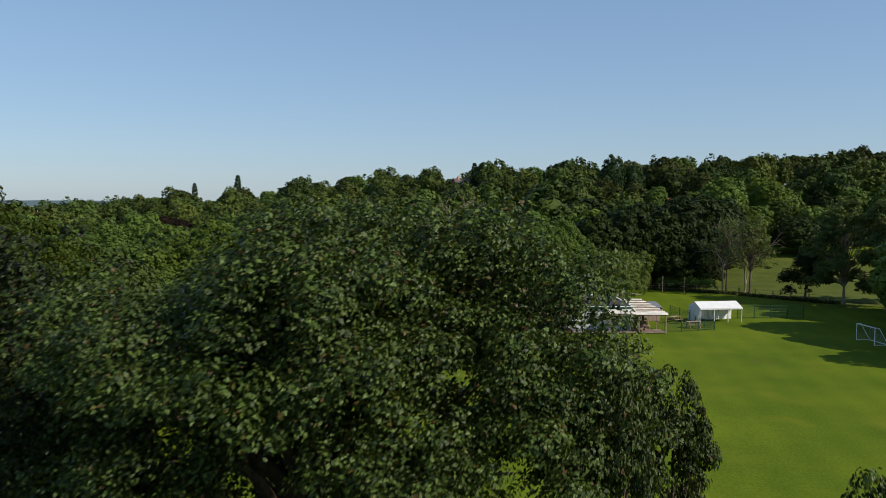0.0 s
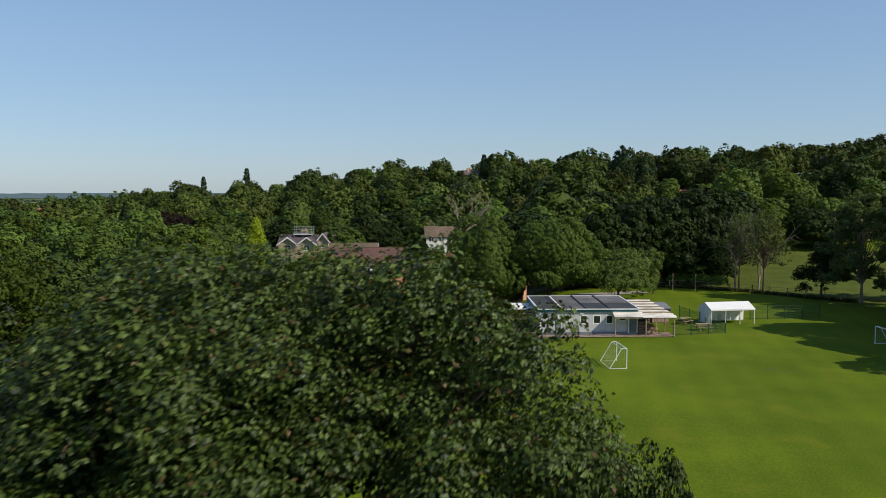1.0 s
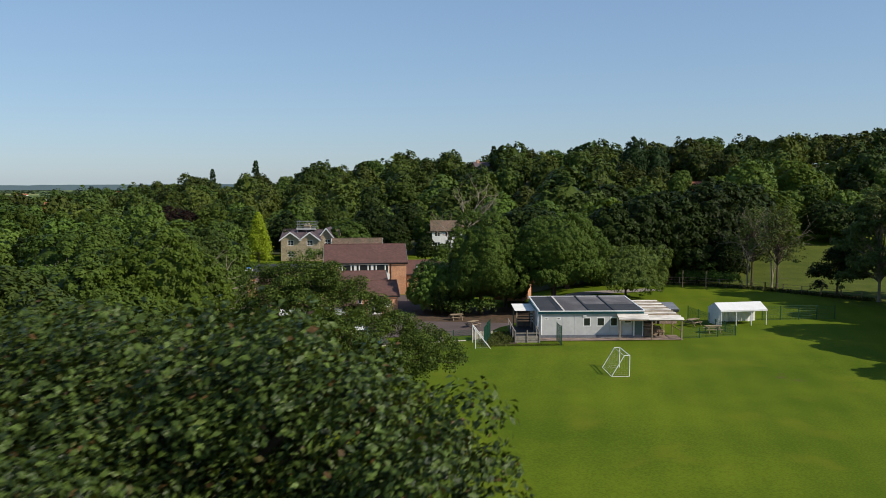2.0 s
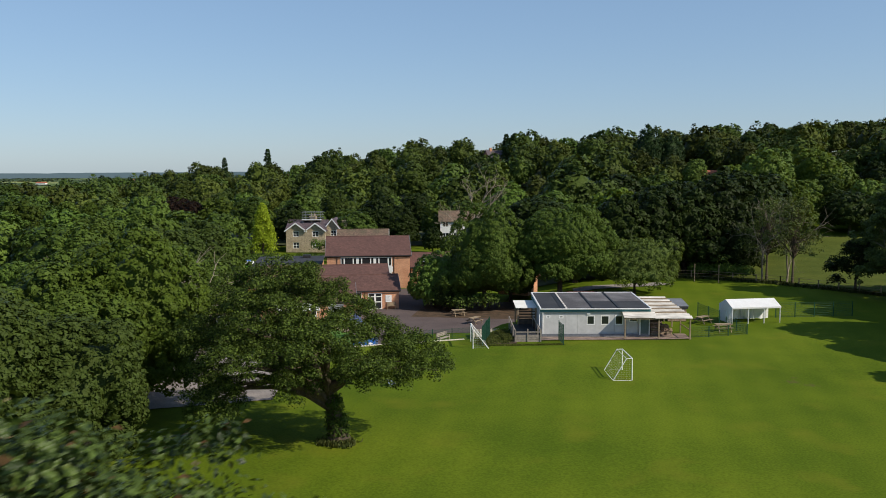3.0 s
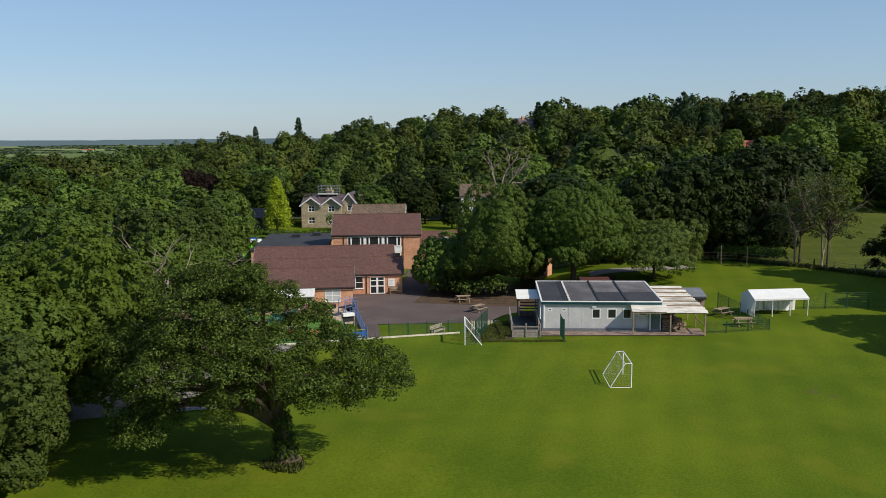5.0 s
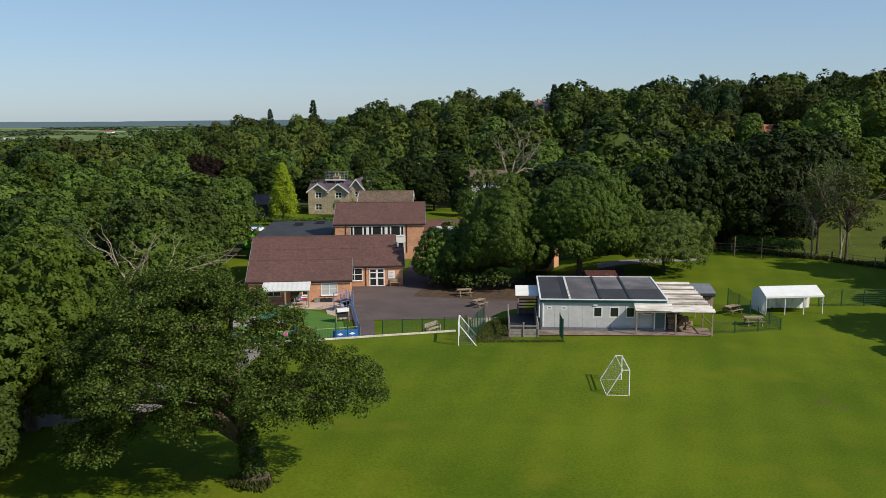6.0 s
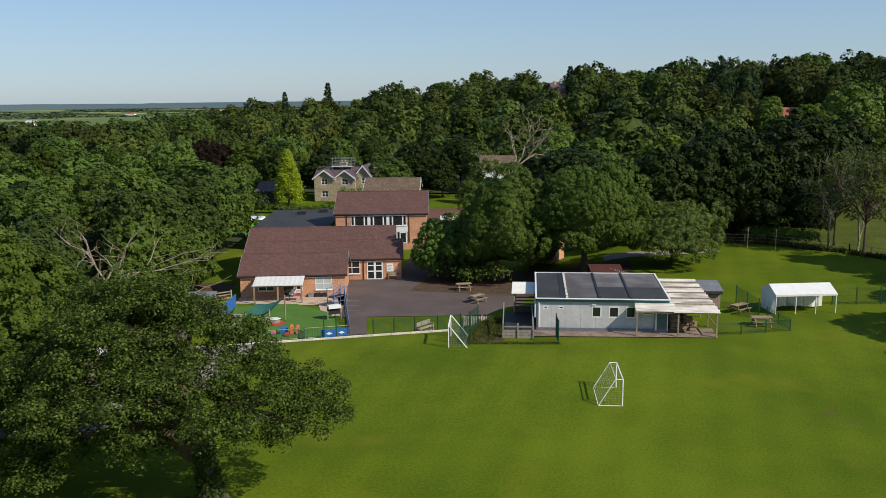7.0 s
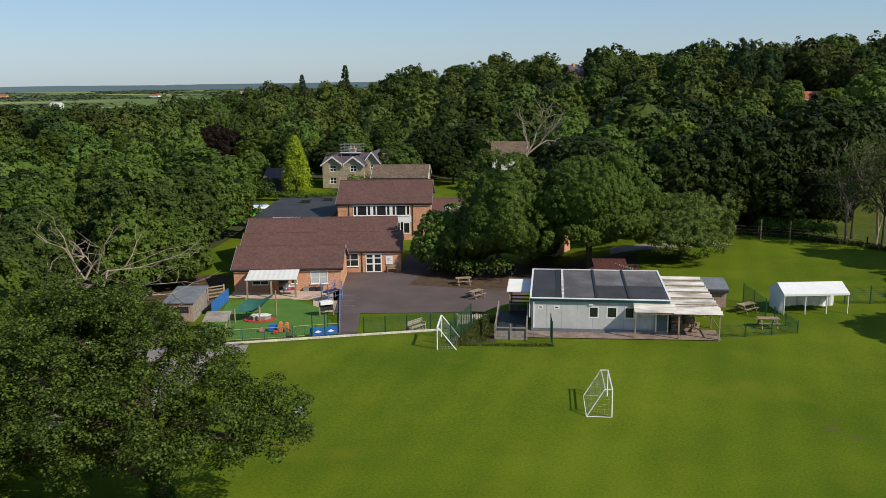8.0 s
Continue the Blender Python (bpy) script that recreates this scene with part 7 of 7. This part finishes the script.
for x in (0, 1.7):
    part("post", Geo().box(x - 0.07, -0.07, 0, x + 0.07, 0.07, 1.5), TIMBER, wood_gate)
for z in (0.3, 0.65, 1.0, 1.3):
    part("rail", Geo().box(0.07, -0.03, z, 1.63, 0.03, z + 0.12), TIMBER, wood_gate)

# by the classroom
ramp = thing("access_ramp", pose(7.75, 92.6, 0, 0, 0, 4), "grey access ramp with weathered timber boards and rails", "ramp")
part("deck", Geo().plate((0.1, 0.2, 0.25), (2.35, 0.2, 0.25), (2.35, 6.4, 0.62), (0.1, 6.4, 0.62), 0.1), BLACK, ramp)
for z in (0.05, 0.3, 0.55):
    part("face_board", Geo().box(0, 0, z, 2.5, 0.06, z + 0.22), GREY_TIMBER, ramp)
for x in (0.0, 1.2, 2.45):
    part("post", Geo().box(x - 0.06, -0.07, 0, x + 0.06, 0.05, 1.35), GREY_TIMBER, ramp)
part("rail", Geo().box(0, -0.05, 1.0, 2.5, 0.0, 1.1), GREY_TIMBER, ramp)
for x in (0.0, 2.45):
    part("rail", Geo().plate((x - 0.04, 0, 1.2), (x + 0.04, 0, 1.2), (x + 0.04, 6.3, 1.5), (x - 0.04, 6.3, 1.5), 0.08), GREY_TIMBER, ramp)
    for y in (2.1, 4.2, 6.3):
        part("post", Geo().box(x - 0.05, y - 0.05, 0, x + 0.05, y + 0.05, 1.2 + 0.048 * y), GREY_TIMBER, ramp)
picket = thing("picket_fence", pose(3.7, 99.6, tz(4.5, 100) - 0.1, 0, 0, 12), "pale weathered picket fence at the playground bank", "fence")
for i in range(22):
    part("picket", Geo().box(0.15 * i, 0, 0.1, 0.15 * i + 0.08, 0.03, 0.95), KERB, picket)
for z in (0.3, 0.75):
    part("rail", Geo().box(-0.1, 0.03, z, 3.35, 0.08, z + 0.08), TIMBER, picket)
for x in (-0.1, 1.6, 3.3):
    part("post", Geo().box(x - 0.05, 0.03, -0.2, x + 0.05, 0.13, 1.05), TIMBER, picket)


def tufts(name, rows, count, tall, mat, label, category="undergrowth"):
    """Rough grass and weeds over patches (x0, y0, x1, y1, share)."""
    trng = np.random.default_rng(len(name) * 7 + count)
    pts = []
    for x0, y0, x1, y1, wide in rows:
        u = trng.random(count)
        px = x0 + (x1 - x0) * u + trng.normal(size=count) * wide
        py = y0 + (y1 - y0) * u + trng.normal(size=count) * wide
        pts.append(np.stack([px, py, terrain(px, py)], -1))
    p = np.concatenate(pts)
    a = trng.random(len(p)) * 6.283
    h = tall * (0.4 + 0.9 * trng.random(len(p)))[:, None]
    side = np.stack([np.cos(a), np.sin(a), 0 * a], -1) * h * 0.35
    lean = np.stack([np.cos(a * 3), np.sin(a * 3), 0 * a], -1) * h * 0.4
    up = np.array([0, 0, 1.0]) * h
    v = np.stack([p - side, p + side, p + lean + up], 1).reshape(-1, 3)
    me = quad_mesh(name, v, np.arange(len(v)).reshape(-1, 3))
    return solid(name, me, mat, label, category, kind="stuff")


ROUGH = leaf_material("rough_grass", (0.065, 0.085, 0.018), (0.13, 0.15, 0.034), hue=0.01)
DARK_ROUGH = leaf_material("dark_undergrowth", (0.03, 0.045, 0.012), (0.09, 0.10, 0.03), hue=0.01)
tufts("rough_grass", [(4.7, 90.7, 12.2, 91.6, 0.14), (5.0, 91.5, 6.2, 98.5, 0.6), (6.4, 92.4, 7.4, 97.5, 0.4)], 4200, 0.11, ROUGH, "rough uncut grass and weeds by the classroom fence")
drape("bed_soil", (5.2, 91.2), (7.9, 91.8), (7.9, 98.6), (5.6, 98.6), 8, 16, SOIL, "bare brown earth in the rough bed", "bare soil", lift=0.03)
tufts("bed_weeds", [(5.0, 91.4, 6.4, 98.5, 0.5), (6.6, 92.0, 7.4, 98.0, 0.4)], 2200, 0.16, DARK_ROUGH, "dark weeds in the bed by the ramp")
tufts("fence_undergrowth", [(31, 141.0, 38, 139.6, 0.35), (38, 139.4, 46.5, 134.4, 0.35), (46.5, 134.2, 57, 123.7, 0.4)], 2600, 0.42, DARK_ROUGH, "dark weeds and brambles along the meadow fence")
drape("meadow", (38.5, 141.2), (66.0, 116.2), (112.0, 178.0), (46.0, 194.0), 40, 50, MEADOW, "uncut olive-green meadow beyond the fence", "meadow", lift=0.05)
tufts("meadow_grass", [(50, 142, 76, 196, 6.0), (54, 138, 85, 185, 6.0)], 9000, 0.09, ROUGH, "tall pale meadow grass beyond the fence")
tufts("trunk_weeds", [(-4.6, 62.2, -3.6, 62.1, 0.34)], 1400, 0.28, DARK_ROUGH, "weeds and shoots round the oak's foot")


def hedge(points, tall, wide, mat, label, leaf=0.22, name="hedge", density=260):
    """A leafy hedge along a line."""
    hrng = np.random.default_rng(int(abs(points[0][0]) * 10))
    cs = []
    for (ax, ay), (bx, by) in zip(points, points[1:]):
        n = max(2, int(math.hypot(bx - ax, by - ay) / (wide * 0.7)))
        for k in range(n + 1):
            x, y = ax + (bx - ax) * k / n, ay + (by - ay) * k / n
            cs.append((x, y, tz(x, y) + tall * 0.5))
    cs = np.array(cs) + hrng.normal(size=(len(cs), 3)) * 0.1
    r = np.tile(np.array([wide * 0.62, wide * 0.62, tall * 0.52]), (len(cs), 1))
    v, f = leaf_cloud(cs, r, density, leaf, hrng, corners=3)
    return solid(name, quad_mesh(name, v, f), mat, label, "hedge", kind="stuff")


hedge([(-48, 173.5), (-40, 173.0), (-30, 172.5), (-23, 173.0)], 1.5, 1.6, HEDGE_LEAF, "clipped green hedge below the house garden", 0.3)
hedge([(-44.5, 169.5), (-43.0, 172.0)], 4.4, 3.2, HEDGE_LEAF, "tall bright green garden hedge", 0.35)
hedge([(-30.5, 184.2), (-27.5, 184.5)], 3.2, 2.0, HEDGE_LEAF, "leafy shrubs in front of the stone house", 0.3)
hedge([(36, 141.5), (43.5, 138.5)], 2.2, 1.6, TREE_LEAF, "dark bushes along the meadow fence", 0.3)
hedge([(-1.5, 121.0), (1.5, 119.6), (5, 119.5)], 2.6, 2.4, OAK_LEAF, "dark shrubs under the playground trees", 0.3)


def car(m, paint, label):
    c = thing("car", m, label, "car", "parked cars")
    prof = [(-2.1, 0.35), (2.1, 0.35), (2.15, 0.75), (1.3, 0.92), (0.6, 1.42), (-1.2, 1.45), (-1.95, 1.0), (-2.15, 0.8)]
    part("body", Geo().prism(prof, -0.85, 0.85), paint, c)
    part("side_glass", Geo().prism([(1.0, 0.96), (0.5, 1.34), (-1.1, 1.37), (-1.6, 1.0)], -0.87, 0.87), GLASS, c, "dark side windows")
    part("windscreen", Geo().plate((1.28, -0.7, 0.97), (1.28, 0.7, 0.97), (0.66, 0.66, 1.42), (0.66, -0.66, 1.42), 0.03), GLASS, c)
    for x in (-1.35, 1.35):
        for y in (-0.87, 0.87):
            w = part("wheel", Geo().tube([(x, y - 0.1, 0.32), (x, y + 0.1, 0.32)], 0.32, 14), BLACK, c)
            part("hub", Geo().tube([(x, y - 0.11, 0.32), (x, y + 0.11, 0.32)], 0.18, 10), GREY_METAL, w)
    for y in (-0.6, 0.6):
        part("headlight", Geo().box(2.08, y - 0.18, 0.6, 2.17, y + 0.18, 0.74), UPVC, c)
    return c


car(put(-23.5, 84.0, 20, 0.06), CAR_WHITE, "white car parked on the drive under trees")
car(put(-36.5, 168.0, 80, 0.02), CAR_DARK, "dark car parked behind the school")
car(put(-32.6, 168.6, 80, 0.02), CAR_DARK, "dark car parked behind the school")
car(put(-29.0, 169.2, 80, 0.02), CAR_DARK, "dark car parked behind the school")
car(put(-46.0, 178.5, 10, 0.02), CAR_DARK, "dark car beside the garden building")

castle = thing("inflatable_slide", pose(-37.6, 147.5, tz(-36, 148), 0, 0, 15), "lime green inflatable slide with white top", "inflatable")
part("tower", Geo().box(1.6, 0, 0, 4.4, 2.6, 2.7, 0.25), LIME, castle)
part("white_top", Geo().box(1.5, -0.1, 2.7, 4.5, 2.7, 3.15, 0.2), UPVC, castle)
part("slide", Geo().plate((-2.2, 0.3, 0.3), (1.7, 0.3, 2.2), (1.7, 2.3, 2.2), (-2.2, 2.3, 0.3), 0.3), LIME, castle)
for y in (0.2, 2.4):
    part("side_tube", Geo().tube([(-2.4, y, 0.4), (1.7, y, 2.5)], 0.28, 10), LIME, castle)
part("blue_band", Geo().box(2.2, 2.65, 2.0, 4.2, 2.9, 3.3, 0.1), BLUE_STEEL, castle)

folding = thing("folding_chair", put(-2.2, 75.6, 40, 0.0) @ Matrix.Scale(0.5, 4), "pale blue folding chair lying on the lawn", "chair")
part("seat", Geo().plate((-0.5, -0.3, 0.45), (0.5, -0.3, 0.45), (0.5, 0.3, 0.5), (-0.5, 0.3, 0.5), 0.05), CHAIR_BLUE, folding)
part("backrest", Geo().plate((-0.5, 0.3, 0.5), (0.5, 0.3, 0.5), (0.5, 0.6, 1.0), (-0.5, 0.6, 1.0), 0.05), CHAIR_BLUE, folding)
for x in (-0.45, 0.45):
    part("leg", Geo().tube([(x, -0.35, 0), (x, 0.3, 0.5)], 0.025, 6), GREY_METAL, folding)
    part("leg", Geo().tube([(x, 0.35, 0), (x, -0.3, 0.45)], 0.025, 6), GREY_METAL, folding)


# ---- bare trees ----
def bare_tree(seed, height, girth):
    brng = np.random.default_rng(seed)
    g = Geo()

    def grow(p, way, length, r, depth):
        mid = p + way * length * 0.5 + Vector(brng.normal(size=3) * 0.06 * length)
        end = p + way * length + Vector(brng.normal(size=3) * 0.08 * length)
        g.tube([p, mid, end], [r, r * 0.8, r * 0.6], 6 if depth < 2 else 4)
        if depth == 4:
            return
        for k in range(3 if depth else 4):
            w = (way * 0.8 + Vector(brng.normal(size=3) * 0.55) + Vector((0, 0, 0.15))).normalized()
            grow(end if k else mid, w, length * (0.62 + 0.2 * brng.random()), r * 0.55, depth + 1)

    grow(Vector((0, 0, -0.2)), Vector((0, 0, 1)), height * 0.36, girth, 0)
    return g


dead = thing("dead_tree", pose(2.3, 188, tz(2.3, 188)), "bare pale dead tree with spreading branches", "tree")
part("trunk", bare_tree(3, 19.0, 0.34), PALE_BARK, dead)
for x, y, h, s in ((45.0, 137.2, 11.5, 5), (47.6, 134.6, 12.0, 6)):
    t = thing("bare_ash", pose(x, y, tz(x, y)), "thin half-bare ash with pale branches", "tree", "thin trees")
    part("trunk", bare_tree(s, h, 0.16), PALE_BARK, t)

# ivy on the trunk of the lawn oak
irng = np.random.default_rng(77)
u = irng.random(60)
v, f = leaf_cloud(np.stack([-4.1 - 0.25 * u, 62.6 + 0 * u, 0.2 + 2.6 * u], -1), np.tile(np.array([0.72, 0.72, 0.4]), (60, 1)) * (1.05 - 0.3 * u)[:, None], 40, 0.16, irng)
solid("ivy", quad_mesh("ivy", v, f), HEDGE_LEAF, "ivy growing round the oak trunk", "ivy")

for x, y, h, s, turn in ((-26.0, 86.0, 12.0, 21, 30), (-36.0, 101.0, 11.5, 22, 80)):
    limb = thing("dead_tree", pose(x, y, tz(x, y), 0, 0, turn) @ Matrix.Diagonal((1.7, 1.7, 1.0, 1)), "half-dead tree with pale bare spreading limbs", "tree")
    part("trunk", bare_tree(s, h, 0.2), PALE_BARK, limb)

# ---- the far plain ----
frng = np.random.default_rng(9)
fv, ff, ft, n0 = [], [], [], 0
blob_v, blob_f = leaf_cloud(np.array([(i * 9.0 - 36, 3 * (i % 2), 2.5) for i in range(9)]), np.tile(np.array([8.0, 6.0, 5.0]), (9, 1)), 16, 6.0, frng, corners=3)
for k in range(150):
    d = 620 + 3900 * frng.random() ** 0.7
    a = radians(frng.uniform(-46, 12))
    x, y = d * math.sin(a), d * math.cos(a)
    s = 1.0 + 0.5 * frng.random() + d / 4000
    turn = frng.normal() * 0.25
    rot = np.array([[math.cos(turn), -math.sin(turn), 0], [math.sin(turn), math.cos(turn), 0], [0, 0, 1]])
    w = (blob_v * np.array([s * 1.6, s * 0.6, 0.6])) @ rot.T + np.array([x, y, tz(x, y)])
    fv.append(w)
    ff.append(blob_f + n0)
    ft.append(np.full(len(w), frng.random(), np.float32))
    n0 += len(w)
me = quad_mesh("plain_woods", np.concatenate(fv), np.concatenate(ff))
me.attributes.new("tint", "FLOAT", "POINT").data.foreach_set("value", np.concatenate(ft))
solid("plain_woods", me, HAZE_TINTED_LEAF, "distant hedgerows and copses on the plain", "woodland", kind="stuff")

# pale farm buildings far out on the plain
shed_rng = np.random.default_rng(31)
for k in range(9):
    d, a = 1500 + 1700 * shed_rng.random(), radians(-37 + 29 * (k + 0.7 * shed_rng.random()) / 9)
    x, y = d * math.sin(a), d * math.cos(a)
    wide, high = 16 + 14 * shed_rng.random(), 5 + 3 * shed_rng.random()
    farm = thing("farm_building", pose(x, y, tz(x, y) - 0.3, 0, 0, 40 * shed_rng.random() - 20), "pale farm building far out on the plain", "building", "farm buildings")
    part("wall", Geo().prism([(0, 0), (wide, 0), (wide, high), (0, high)], 0, 12), WHITE_PAINT if k % 3 else BRICK, farm)
    part("roof", Geo().add([(-0.5, -0.5, high), (wide + 0.5, -0.5, high), (wide + 0.5, 12.5, high), (-0.5, 12.5, high), (-0.5, 6, high + 3.2), (wide + 0.5, 6, high + 3.2)],
                           [(0, 1, 5, 4), (2, 3, 4, 5), (1, 2, 5), (3, 0, 4), (3, 2, 1, 0)]), PANEL if k % 2 else RED_TILE, farm)

# blue emission paints the haze of distance onto the ridge strip
haze = bpy.data.materials.new("painted_distance_haze")
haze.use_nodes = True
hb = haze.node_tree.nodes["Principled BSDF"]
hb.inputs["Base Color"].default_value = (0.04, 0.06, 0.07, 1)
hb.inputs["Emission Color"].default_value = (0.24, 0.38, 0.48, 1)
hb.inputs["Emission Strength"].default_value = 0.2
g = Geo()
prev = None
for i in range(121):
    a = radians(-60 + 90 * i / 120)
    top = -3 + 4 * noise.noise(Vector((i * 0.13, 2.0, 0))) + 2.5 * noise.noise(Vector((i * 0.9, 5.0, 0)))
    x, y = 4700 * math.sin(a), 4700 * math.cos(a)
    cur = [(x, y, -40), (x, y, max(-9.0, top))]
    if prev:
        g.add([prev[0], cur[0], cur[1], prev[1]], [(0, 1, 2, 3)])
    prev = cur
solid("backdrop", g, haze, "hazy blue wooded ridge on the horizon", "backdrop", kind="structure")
